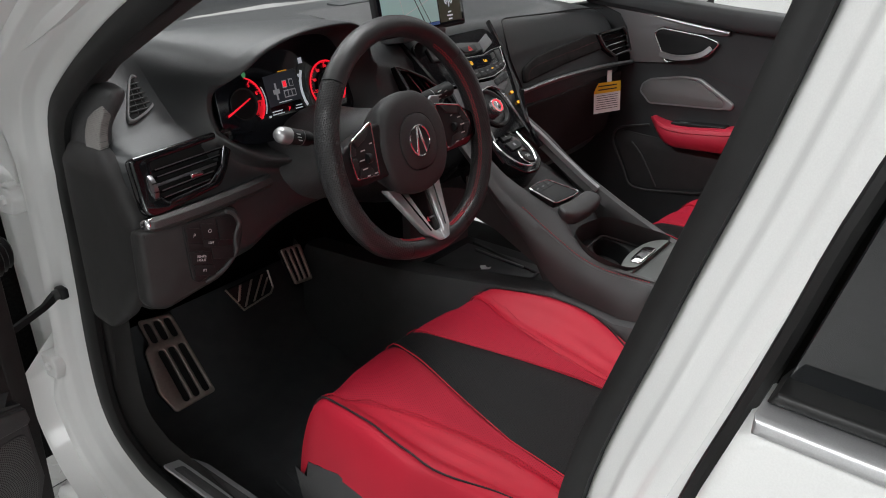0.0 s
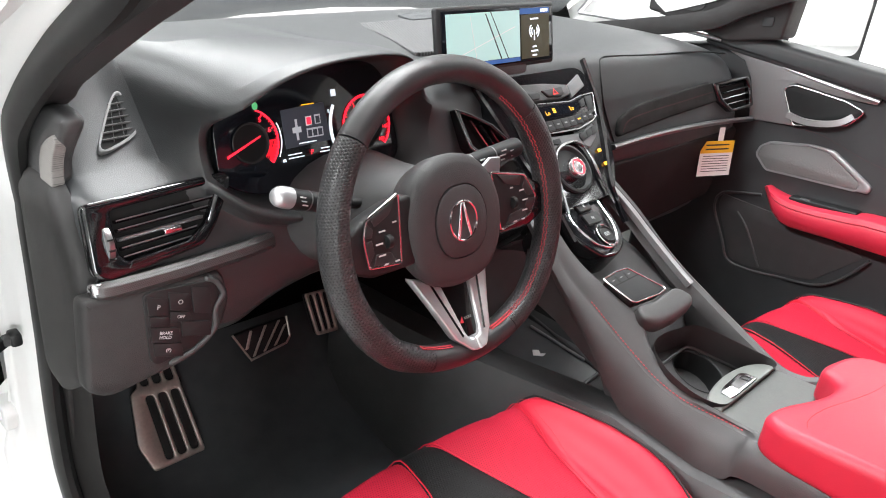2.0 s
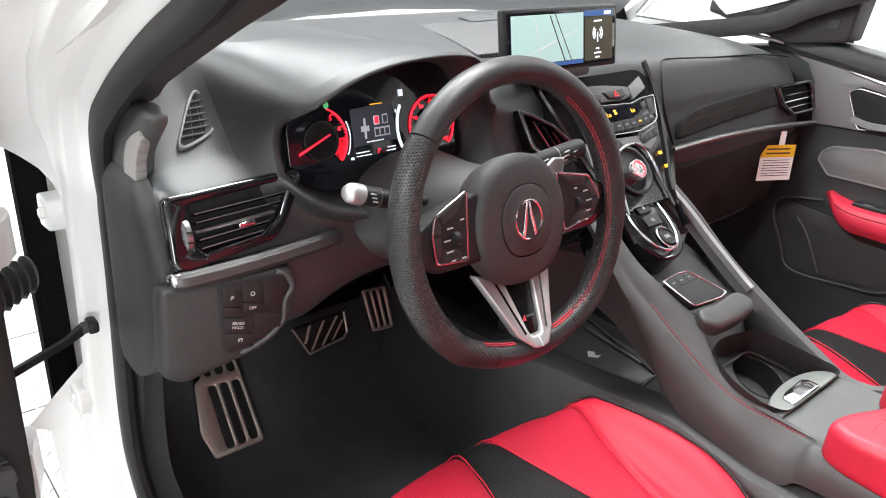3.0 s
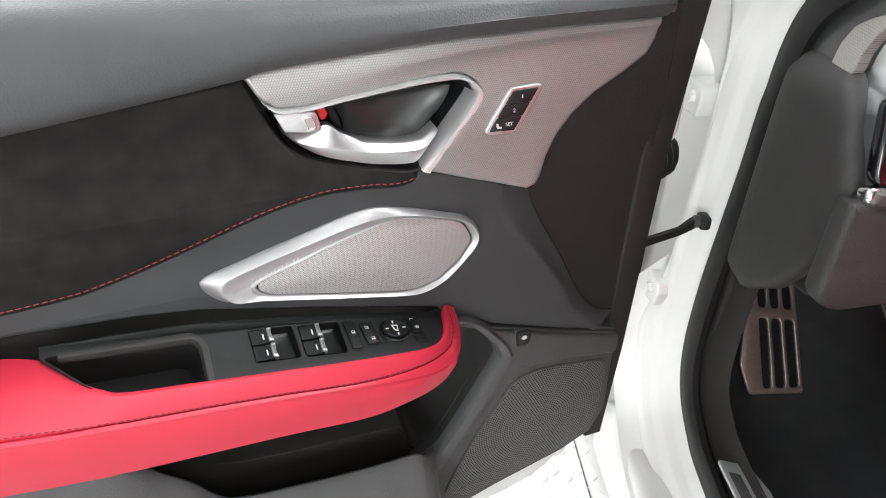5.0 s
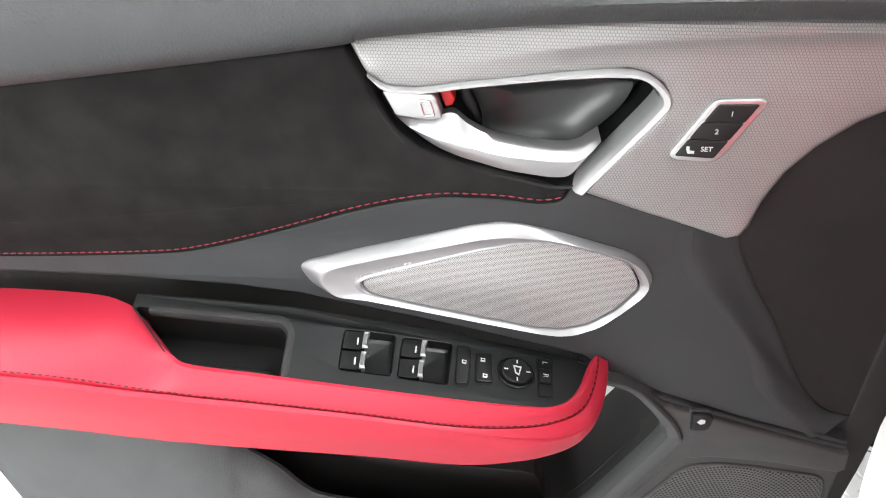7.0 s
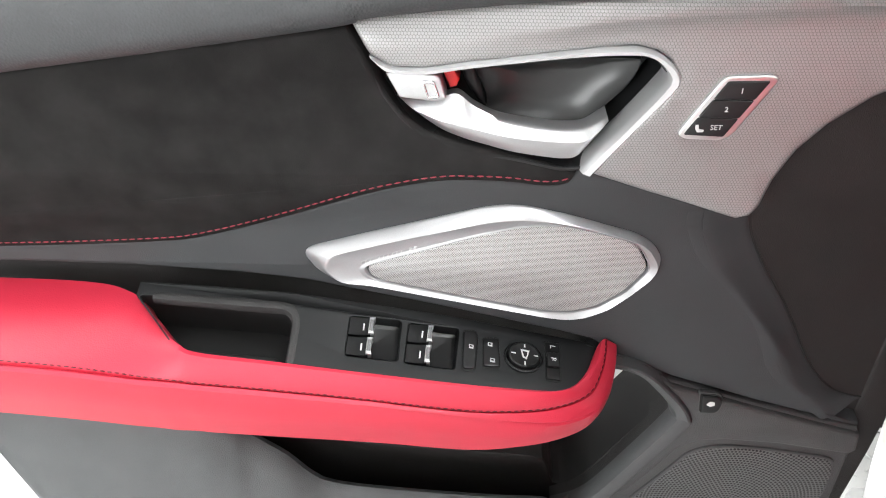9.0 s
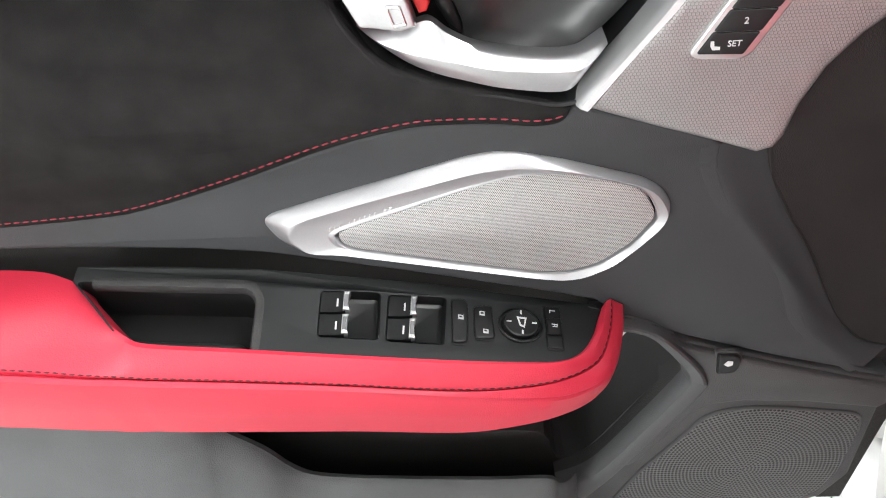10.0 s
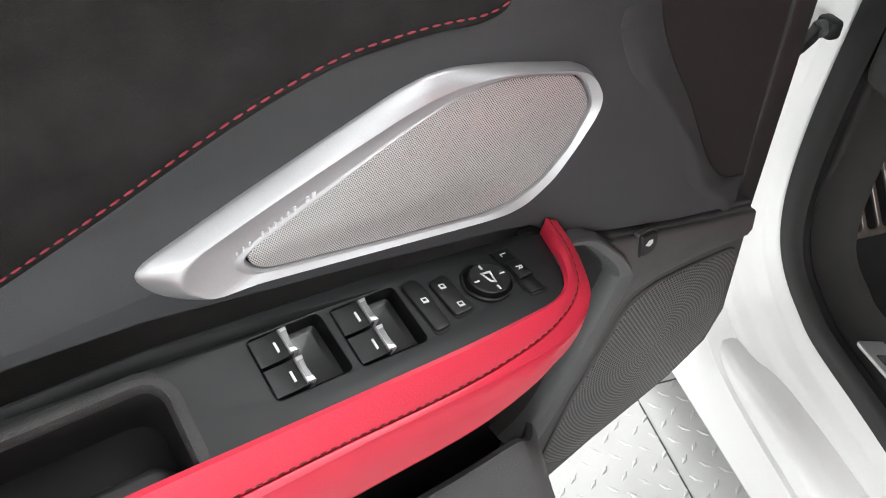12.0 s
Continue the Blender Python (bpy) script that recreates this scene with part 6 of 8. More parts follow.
# hub
hub_out = [(0.0, 0.069), (0.03, 0.064), (0.054, 0.044), (0.067, 0.012), (0.066, -0.02), (0.055, -0.048), (0.034, -0.066), (0.0, -0.072), (-0.034, -0.066), (-0.055, -0.048), (-0.066, -0.02), (-0.067, 0.012), (-0.054, 0.044), (-0.03, 0.064)]
ho = spl(hub_out, 4, True)
hub_cover = part("hub_cover", loft_mesh([[(x * k, y * k, z) for x, y in ho] for k, z in ((0.72, -0.055), (0.86, -0.042), (0.99, -0.022), (1.03, -0.010), (1.025, -0.001), (0.97, 0.006), (0.87, 0.0095), (0.60, 0.0110), (0.575, 0.0110), (0.572, 0.0070), (0.556, 0.0070), (0.552, 0.0120), (0.53, 0.0130), (0.3, 0.0130))]), hub_skin, wheel, "grained airbag cover")
# plain emblem: an oval ring and two bars
part("emblem", loft_mesh([[((0.0200 + dr) * math.cos(k), (0.0215 + dr) * math.sin(k), 0.0127 + dz) for k in np.linspace(0, 2 * math.pi, 33)[:-1]] for dr, dz in ((-0.0014, 0), (-0.0011, 0.0020), (0.0, 0.0027), (0.0011, 0.0020), (0.0014, 0))], True, False), bright_chrome, hub_cover, "chrome oval badge")
for s in (-1, 1):
    part("emblem", plate_mesh([[(s * 0.0004, 0.0205), (s * 0.0026, 0.0205), (s * 0.0110, -0.0165), (s * 0.0076, -0.0195), (s * 0.0026, 0.002)]], 0.0125, 0.0153, 0.001), bright_chrome, hub_cover)
# side spokes with keys
key_black = material("satin black wheel keys", (0.022, 0.022, 0.023), 0.4, spec=0.4)
for s in (-1, 1):
    out = [(s * 0.058, 0.040), (s * 0.085, 0.037), (s * 0.120, 0.026), (s * 0.147, 0.012), (s * 0.147, -0.022), (s * 0.120, -0.034), (s * 0.06, -0.034)]
    spoke = plate("spoke", rounded(out, 0.006), -0.022, 0.002, 0.004, gloss_black if s > 0 else satin_black, wheel, same, "black spoke")
    cl = [(0.058, 0.041), (0.113, 0.029), (0.131, 0.0), (0.118, -0.020), (0.066, -0.027)] if s > 0 else [(-0.078, 0.045), (-0.122, 0.026), (-0.1275, 0.008), (-0.125, -0.022), (-0.084, -0.026)]
    plate("key_pad", rounded(cl, 0.003), 0.0, 0.0050, 0.0012, satin_black, spoke)
    part("key_frame", sweep_mesh([(*q, 0.0042) for q in rounded(cl, 0.004)], circle(0.0016, 8), True), chrome, spoke, "chrome key surround")
    mid = shrink(cl, 0.55)
    for k in range(4):
        a, b = mid[k], mid[k + 1]
        plate("wheel_key", rounded([(a[0] * 0.9 + b[0] * 0.1, a[1] * 0.9 + b[1] * 0.1), (a[0] * 0.1 + b[0] * 0.9, a[1] * 0.1 + b[1] * 0.9), (cl[k + 1][0] * 0.85 + mid[k + 1][0] * 0.15 - (cl[k + 1][0] - cl[k][0]) * 0.1, cl[k + 1][1] * 0.85 + mid[k + 1][1] * 0.15 - (cl[k + 1][1] - cl[k][1]) * 0.1), (cl[k][0] * 0.85 + mid[k][0] * 0.15 + (cl[k + 1][0] - cl[k][0]) * 0.1, cl[k][1] * 0.85 + mid[k][1] * 0.15 + (cl[k + 1][1] - cl[k][1]) * 0.1)], 0.0015), 0.004, 0.0062, 0.0007, key_black, spoke)
    part("roller", disc_mesh([(0.004, -0.004), (0.0068, -0.003), (0.0072, 0), (0.0068, 0.003), (0.004, 0.004)], 16, Matrix.Translation((s * 0.094 - 0.004, 0.0, 0.0055)) @ Matrix.Rotation(math.pi / 2, 4, "Y")), satin_black, spoke)
    for x, y, w in ((0.105, 0.012, 0.008), (0.110, 0.0, 0.009), (0.108, -0.012, 0.009), (0.09, -0.022, 0.006), (0.104, -0.022, 0.005), (0.088, 0.018, 0.005)):
        plate("marking", [(s * x - w / 2, y - 0.0008), (s * x + w / 2, y - 0.0008), (s * x + w / 2, y + 0.0008), (s * x - w / 2, y + 0.0008)], 0.0060, 0.0065, 0, badge_grey, spoke)
# lower spoke: a silver V that rises from behind the hub and laps over the rim
vee = lambda a, b, c: (a, b, c + float(np.interp(b, (-0.147, -0.131, -0.056), (0.020, 0.0105, -0.019))))
for s in (-1, 1):
    leg = [(s * 0.056, -0.056), (s * 0.022, -0.068), (s * 0.0105, -0.128), (s * 0.007, -0.1325), (0.0, -0.1335), (0.0, -0.147), (s * 0.011, -0.1455), (s * 0.027, -0.130)]
    plate("lower_spoke", rounded(leg, 0.002), -0.012, 0.003, 0.003, spoke_silver, wheel, vee, "satin silver lower spoke")
    part("spoke_groove", sweep_mesh([vee(s * (0.0355 - 0.019 * k), -0.066 - 0.063 * k, 0.0026) for k in np.linspace(0, 1, 9)], [(-0.0014, -0.001), (0.0014, -0.001), (0.0014, 0.0007), (-0.0014, 0.0007)]), gloss_black, wheel)
plate("spoke_inlay", [(-0.026, -0.060), (0.026, -0.060), (0.0115, -0.128), (0.007, -0.133), (-0.007, -0.133), (-0.0115, -0.128)], -0.012, -0.003, 0.001, gloss_black, wheel, vee)
plate("spoke_mark", [(-0.010, -0.117), (-0.0045, -0.118), (-0.0045, -0.111)], -0.003, -0.0024, 0, thread_red, wheel, vee)
for k in range(4):
    plate("marking", [(-0.002 + 0.003 * k, -0.1150), (0.0 + 0.003 * k, -0.1150), (0.0 + 0.003 * k, -0.1125), (-0.002 + 0.003 * k, -0.1125)], -0.003, -0.0024, 0, tip_grey, wheel, vee)
# stalks and column
column = thing("steering_column", "black steering column shroud with two stalks", "steering column")
part("shroud", loft_mesh([[(-0.3688 + r * 1.0 * math.cos(k), y, z + 0.75 * r * math.sin(k)) for k in np.linspace(0, 2 * math.pi, 25)[:-1]] for r, y, z in ((0.050, 0.03, 1.035), (0.066, 0.05, 1.03), (0.085, 0.12, 1.005), (0.105, 0.19, 0.985), (0.105, 0.24, 0.975))]), dark_plastic, column, "dark grey column shroud")
light_stalk = part("light_stalk", sweep_mesh([(-0.43, 0.075, 1.045), (-0.480, 0.071, 1.058), (-0.490, 0.070, 1.0615), (-0.492, 0.070, 1.062), (-0.527, 0.068, 1.0745)], circle(0.0105, 20), scales=[0.55, 0.7, 0.75, 1.0, 1.05]), satin_black, column, "black light stalk with a silver end")
part("stalk_end", sweep_mesh([(-0.5265, 0.068, 1.0743), (-0.533, 0.0678, 1.0767), (-0.540, 0.0675, 1.0793), (-0.5445, 0.0672, 1.081), (-0.5465, 0.0671, 1.0817)], circle(0.0105, 20), scales=[1.08, 1.10, 1.02, 0.75, 0.4]), silver, light_stalk, "bright silver stalk end")
part("stalk_ring", sweep_mesh([(-0.5055, 0.0692, 1.0668), (-0.507, 0.0691, 1.0674)], circle(0.0112, 20)), rail_metal, light_stalk)
for k in range(3):
    part("marking", box_mesh(0.007, 0.0008, 0.0013, pose(-0.5165 + 0.0012 * k, 0.0580, 1.0765 - 0.0046 * k, 0, 20, 0)), print_white, light_stalk)
wiper = part("wiper_stalk", sweep_mesh([(-0.31, 0.080, 1.055), (-0.268, 0.068, 1.064), (-0.266, 0.067, 1.0645), (-0.190, 0.062, 1.074), (-0.186, 0.062, 1.0745)], circle(0.0115, 20), scales=[0.55, 0.7, 1.0, 1.1, 1.0]), satin_black, column, "black wiper stalk")
part("stalk_band", sweep_mesh([(-0.272, 0.0680, 1.0635), (-0.265, 0.0672, 1.0645)], circle(0.0120, 20)), rail_metal, wiper)
part("stalk_ring", sweep_mesh([(-0.232, 0.0648, 1.0687), (-0.230, 0.0647, 1.0689)], circle(0.0122, 20)), rail_metal, wiper)
for k, (x, z, w) in enumerate(((-0.258, 1.072, 0.008), (-0.256, 1.066, 0.010), (-0.246, 1.061, 0.006), (-0.222, 1.078, 0.009), (-0.222, 1.072, 0.010), (-0.222, 1.066, 0.007), (-0.204, 1.076, 0.011), (-0.203, 1.069, 0.009))):
    part("marking", box_mesh(w, 0.0008, 0.0015, pose(x, 0.0535 - 0.06 * (x + 0.25) * 0.5 - 0.0006, z, 0, -7, 0)), print_white, wiper)
paddle = part("shift_paddle", plate_mesh([[(0.066, 0.030), (0.10, 0.05), (0.118, 0.048), (0.112, 0.02), (0.08, 0.012)]], -0.04, -0.034, 0.002), silver, wheel, "silver shift paddle")


# ---- seats, console, pedals ----
def seat(name, cx, y_front, rise, label):
    base = pose(cx, y_front, rise)
    ob = thing(name, label, "car seat", base, "front seats")
    # cushion: rings across, from front edge to back; local y runs forward, front edge at 0
    cols = np.linspace(-1, 1, 15)

    def top(u, v):
        """Height of the cushion at u across (-1 to 1) and v back from the front edge (metres)."""
        z = 0.672 - 0.10 * v + 0.012 * math.sin(min(v / 0.16, 1) * math.pi / 2)
        z -= 0.075 * max(0.0, 1 - v / 0.055) ** 2.2
        side = max(0.0, (abs(u) - 0.60) / 0.4)
        z += 0.026 * math.sin(min(side * 1.25, 1) * math.pi / 2) * min(1, v / 0.16) * (1 - 0.8 * min(1.0, max(0.0, (v - 0.22) / 0.12))) - 0.085 * max(0, (abs(u) - 0.88) / 0.12) ** 2
        z -= 0.006 * math.exp(-((abs(u) - 0.60) / 0.035) ** 2)
        z -= (0.017 if u < 0 else 0.006) * math.exp(-((abs(u) - 0.72) / 0.06) ** 2) * min(1.0, max(0.0, (v - 0.01) / 0.05))
        return z

    vs = [0.0, 0.008, 0.02, 0.035, 0.055, 0.08, 0.12, 0.17, 0.23, 0.30, 0.38, 0.46, 0.52]

    def width(v):
        k = min(1.0, max(0.0, (v - 0.24) / 0.12))
        return 0.225 + 0.032 * min(1, v / 0.2) - 0.050 * k * k * (3 - 2 * k)

    def strip(nm, u0, u1, mat, lab, v0=0.0, n=9, lift=0.0):
        bm = bmesh.new()
        grid = []
        for v in vs:
            row = []
            a, b = u0(v), u1(v)
            for i in range(n):
                u = a + (b - a) * i / (n - 1)
                e = min(i, n - 1 - i)
                sag = 0.004 if e == 0 else 0.0
                front = 0.028 * (u * u)
                row.append(bm.verts.new((u * width(v), -v - front, top(u, v) - sag + lift)))
            grid.append(row)
        for r0, r1 in zip(grid, grid[1:]):
            for i in range(n - 1):
                bm.faces.new((r0[i], r0[i + 1], r1[i + 1], r1[i]))
        bmesh.ops.recalc_face_normals(bm, faces=bm.faces)
        pt = part(nm, bm, mat, ob, lab)
        return subdivided(pt, 1)

    def inner(v):
        return float(np.interp(v, (0, 0.1, 0.2, 0.3, 0.5), (0.020, 0.036, 0.066, 0.092, 0.108))) / width(v)

    def side(v):
        return float(np.interp(v, (0, 0.06, 0.14, 0.25, 0.32, 0.5), (0.186, 0.170, 0.143, 0.122, 0.112, 0.122))) / width(v)

    for s in (-1, 1):
        strip("cushion_panel", lambda v, s=s: s * inner(v), lambda v, s=s: s * side(v), red_perf, "perforated red leather panel")
        strip("side_bolster", lambda v, s=s: s * side(v), lambda v, s=s: s * 1.0, red_seat, "smooth red leather bolster", n=17)
    strip("centre_insert", lambda v: -inner(v), lambda v: inner(v), black_perf, "perforated black leather centre")
    def run(fu, v0, v1, dz):
        return [(fu(v) * width(v), -v - 0.028 * fu(v) ** 2, top(fu(v), v) + dz) for v in np.linspace(v0, v1, 40)]

    for q in (-1, 1):
        part("seam_piping", sweep_mesh(run(lambda v: q * side(v), 0.004, 0.5, 0.0005), circle(0.0009, 6)), red_seat, ob)
        part("insert_edge", sweep_mesh(run(lambda v: q * inner(v), 0.004, 0.5, -0.0005), circle(0.0010, 6)), red_seat, ob)
        part("bolster_piping", sweep_mesh(run(lambda v: q * 0.86, 0.02, 0.5, 0.001), circle(0.0014, 6)), thread_black, ob, "black bolster piping")
        stitches("seat_thread", run(lambda v: q * (side(v) + 0.05), 0.02, 0.5, 0.0012), 0.0040, 0.0016, 0.0006, red_perf, ob)
    rings = []
    for v in (0.0, 0.03, 0.10, 0.25, 0.52):
        w = width(v)
        rings.append([(-w, -v - 0.028, top(1, v) + 0.002), (-w * 0.5, -v - 0.008, 0.60), (w * 0.5, -v - 0.008, 0.60), (w, -v - 0.028, top(1, v) + 0.002), (w * 1.03, -v - 0.03, 0.56), (w * 0.98, -v - 0.03, 0.47), (-w * 0.98, -v - 0.03, 0.47), (-w * 1.03, -v - 0.03, 0.56)])
    part("cushion_base", loft_mesh(rings), dark_plastic, ob, "dark grey seat side shield")
    # backrest
    rings = []
    for k, (z, y, w, d) in enumerate(((0.58, -0.47, 0.235, 0.05), (0.70, -0.525, 0.245, 0.055), (0.90, -0.625, 0.25, 0.065), (1.10, -0.72, 0.235, 0.06), (1.18, -0.76, 0.19, 0.045))):
        rings.append([(-w, y + d * 0.95, z), (-w * 0.8, y + d * 1.1, z), (-w * 0.6, y + d * 0.25, z), (0, y + d * 0.05, z), (w * 0.6, y + d * 0.25, z), (w * 0.8, y + d * 1.1, z), (w, y + d * 0.95, z), (w * 1.04, y, z - 0.01), (w * 0.9, y - d, z - 0.02), (-w * 0.9, y - d, z - 0.02), (-w * 1.04, y, z - 0.01)])
    subdivided(part("backrest", loft_mesh(rings), red_seat, ob, "red leather backrest"), 2)
    for q in (-1, 1):
        stitches("bolster_thread", spl([(q * 0.205, -0.47 + 0.046, 0.60), (q * 0.212, -0.525 + 0.051, 0.70), (q * 0.213, -0.625 + 0.060, 0.90), (q * 0.198, -0.72 + 0.056, 1.10)], 12), 0.0045, 0.0018, 0.0006, thread_dim, ob)
    part("headrest", box_mesh(0.26, 0.09, 0.17, pose(0, -0.82, 1.31, -14), 0.035, 4), red_seat, ob)
    return ob


seat("front_seat", -0.392, 0.034, 0.058, "raised red leather seat with a perforated black centre")
seat("front_seat", 0.395, -0.045, 0.0, "red leather seat with black centre beside passenger door")


# ---- centre stack and console ----
console = thing("centre_console", "dark grey centre console with silver edges and gloss black shift keys", "console")
fk = face(0.096, 0.95, 0.994)
STACK = [(-0.10, 1.118), (0.135, 1.118), (0.150, 1.09), (0.115, 1.00), (0.075, 0.955), (-0.07, 0.955), (-0.105, 1.0), (-0.12, 1.08)]
part("stack_body", loft_mesh([[fk(a, b, -0.16) for a, b in rounded(shrink(STACK, 1.0), 0.02)], [fk(a, b, -0.006) for a, b in rounded(STACK, 0.02)], [fk(a, b, 0.0) for a, b in rounded(shrink(STACK, 0.985), 0.02)]], True, True), gloss_black, console, "gloss black centre stack")
for s, xs in ((1, (0.152, 0.135, 0.105, 0.068, 0.060)), (-1, (-0.128, -0.112, -0.098, -0.078, -0.072))):
    path = spl([fk(x, z, 0.003) for x, z in zip(xs, (1.125, 1.07, 1.02, 0.965, 0.92))], 5)
    part("stack_rail", sweep_mesh(path, [(-0.003, -0.006), (0.003, -0.006), (0.0032, 0.001), (0.0, 0.004), (-0.0032, 0.001)], up=(0, -1, 1)), gloss_black, console, "gloss black stack edge")
stack_grey = material("satin grey stack paint", (0.13, 0.13, 0.133), 0.38, metal=0.45, noise_scale=900, vary=0.05)
plate("stack_face", rounded([(-0.080, 1.0385), (-0.016, 1.0375), (0.049, 1.0345), (0.0935, 1.0425), (0.0865, 1.0255), (0.060, 1.015), (0.041, 1.0225), (0.024, 1.0285), (-0.0055, 1.0265), (-0.026, 1.0185), (-0.046, 1.000), (-0.086, 1.012)], 0.002), -0.002, 0.004, 0.0012, stack_grey, console, fk, "satin grey panel under the climate keys")
plate("stack_face", rounded([(0.080, 1.0955), (0.1185, 1.107), (0.1205, 1.0905), (0.0755, 1.0785)], 0.002), -0.002, 0.0035, 0.0012, stack_grey, console, fk)
plate("hazard_panel", rounded([(-0.075, 1.105), (-0.032, 1.104), (0.0234, 1.1015), (0.076, 1.0955), (0.0750, 1.0835), (0.050, 1.080), (-0.0144, 1.0815), (-0.078, 1.084)], 0.003), -0.002, 0.0045, 0.0015, dark_plastic, console, fk, "dark grey panel round the hazard key")
CLIM = [(-0.080, 1.0775), (-0.016, 1.0765), (0.0594, 1.0725), (0.0892, 1.077), (0.1235, 1.078), (0.105, 1.0505), (0.0915, 1.0455), (0.0488, 1.0395), (-0.016, 1.0415), (-0.082, 1.0435)]
climate = plate("climate_panel", rounded(CLIM, 0.002), 0.0, 0.009, 0.002, gloss_black, console, fk, "gloss black climate control panel")
for edge, r in (([(-0.080, 1.0425), (-0.016, 1.0408), (0.0488, 1.0388), (0.0920, 1.0448), (0.1060, 1.0500), (0.1243, 1.0782)], 0.0014), ([(-0.018, 1.0772), (0.0594, 1.0733), (0.0892, 1.0778), (0.1243, 1.0788)], 0.0009)):
    part("climate_trim", sweep_mesh([fk(a, b, 0.0078) for a, b in edge], circle(r, 8), up=(0, -1, 1)), chrome, climate, "chrome climate panel edge")
plate("climate_display", rounded([(-0.060, 1.0735), (0.0585, 1.0705), (0.078, 1.0725), (0.072, 1.0615), (0.046, 1.0585), (-0.060, 1.0605)], 0.002), 0.009, 0.0096, 0, screen_black, climate, fk)
for a, b in ((-0.007, 1.0635), (0.053, 1.0640)):
    part("display_text", text_mesh("Lo", 0.010, Matrix.Translation(fk(a, b, 0.0100)) @ Matrix.Rotation(radians(46.5), 4, "X"), 0.0001), glow_amber, climate)
for k in range(3):
    plate("display_mark", [(0.007, 1.0630 + 0.002 * k), (0.0135, 1.0630 + 0.002 * k), (0.0135, 1.0642 + 0.002 * k), (0.007, 1.0642 + 0.002 * k)], 0.0094, 0.0099, 0, glow_amber, climate, fk)
plate("climate_key", rounded([(0.080, 1.0715), (0.093, 1.0735), (0.089, 1.0650), (0.0775, 1.0635)], 0.001), 0.008, 0.0108, 0.0008, satin_black, climate, fk)
plate("climate_key", rounded([(0.097, 1.0750), (0.1155, 1.0755), (0.104, 1.0580), (0.092, 1.0570)], 0.001), 0.008, 0.0104, 0.0008, satin_black, climate, fk)
for x0, x1 in ((-0.066, -0.047), (-0.0465, -0.0270), (-0.0265, -0.0073), (-0.0065, 0.0125), (0.0133, 0.0305), (0.0313, 0.0475), (0.0483, 0.0650), (0.0658, 0.0800), (0.0808, 0.0950)):
    lift = 0.11 * max(0.0, (x0 + x1) / 2 - 0.045)
    b = plate("climate_key", rounded([(x0, 1.0545 + lift * 0.4), (x1, 1.0545 + lift * 0.4), (x1 + 0.03 * lift, 1.0425 + lift), (x0 + 0.03 * lift, 1.0425 + lift)], 0.001), 0.008, 0.0112, 0.0008, satin_black, climate, fk)
    plate("marking", [((x0 + x1) / 2 - 0.003, 1.0480 + lift * 0.7), ((x0 + x1) / 2 + 0.003, 1.0480 + lift * 0.7), ((x0 + x1) / 2 + 0.003, 1.0495 + lift * 0.7), ((x0 + x1) / 2 - 0.003, 1.0495 + lift * 0.7)], 0.0110, 0.0115, 0, glow_amber if x0 == 0.0483 else tip_grey, b, fk)
for q in ([(0.0445, 1.0300), (0.0500, 1.0342), (0.0660, 1.0352), (0.0615, 1.0265), (0.0475, 1.0238)], [(0.0668, 1.0354), (0.0820, 1.0380), (0.0770, 1.0283), (0.0625, 1.0264)], [(0.0828, 1.0382), (0.0965, 1.0400), (0.0925, 1.0300), (0.0780, 1.0284)], [(-0.0205, 1.0335), (-0.0035, 1.0338), (-0.0025, 1.0280), (-0.0120, 1.0262), (-0.0225, 1.0285)]):
    plate("climate_key", rounded(q, 0.001), 0.0, 0.0065, 0.001, satin_black, console, fk)
hz = plate("hazard_key", rounded([(0.0075, 1.0925), (0.0576, 1.0938), (0.0570, 1.0845), (0.0450, 1.0818), (0.0160, 1.0835)], 0.002), 0.0, 0.0078, 0.0015, satin_black, console, fk)
plate("hazard_mark", [(0.028, 1.0845), (0.042, 1.0845), (0.035, 1.0925)], 0.0076, 0.0084, 0, red_plastic, hz, fk, holes=[[(0.0315, 1.0862), (0.035, 1.0902), (0.0385, 1.0862)]])
plate("info_key", rounded([(-0.026, 1.0925), (-0.002, 1.0912), (0.0015, 1.0880), (-0.004, 1.0828), (-0.022, 1.0832)], 0.002), 0.0, 0.0072, 0.0015, satin_black, console, fk)
# drive mode dial
dial = part("mode_dial", disc_mesh([(0.0165, -0.004), (0.0165, 0.010), (0.0152, 0.0125), (0.0128, 0.0122), (0.0122, 0.010), (0.0115, 0.0108), (0.006, 0.0112), (0.005, 0.0108)], 40, Matrix.Translation(fk(-0.004, 0.995, 0.004)) @ Matrix.Rotation(radians(46.5), 4, "X")), chrome, console, "machined silver drive mode dial")
part("dial_surround", disc_mesh([(0.040, -0.002), (0.040, 0.003), (0.036, 0.004), (0.031, -0.004)], 40, Matrix.Translation(fk(-0.004, 0.997, 0.002)) @ Matrix.Rotation(radians(46.5), 4, "X")), satin_black, console)
arch = spl([(0.0505, 0.945), (0.0490, 0.985), (0.0495, 1.006), (0.0420, 1.0205), (0.0240, 1.0265), (-0.0055, 1.0245), (-0.0255, 1.0165), (-0.0420, 0.998), (-0.0510, 0.975), (-0.0600, 0.950)], 4)
part("dial_arch", sweep_mesh([fk(a, b, 0.005) for a, b in arch], circle(0.0024, 8), up=(0, -1, 1)), chrome, console, "chrome arch round the dial")
for z in (1.001, 0.984):
    part("airbag_sign", box_mesh(0.008, 0.001, 0.005, Matrix.Translation(fk(0.079, z + 0.008, 0.003)) @ Matrix.Rotation(radians(-43), 4, "X")), glow_amber, console, "amber lit sign")
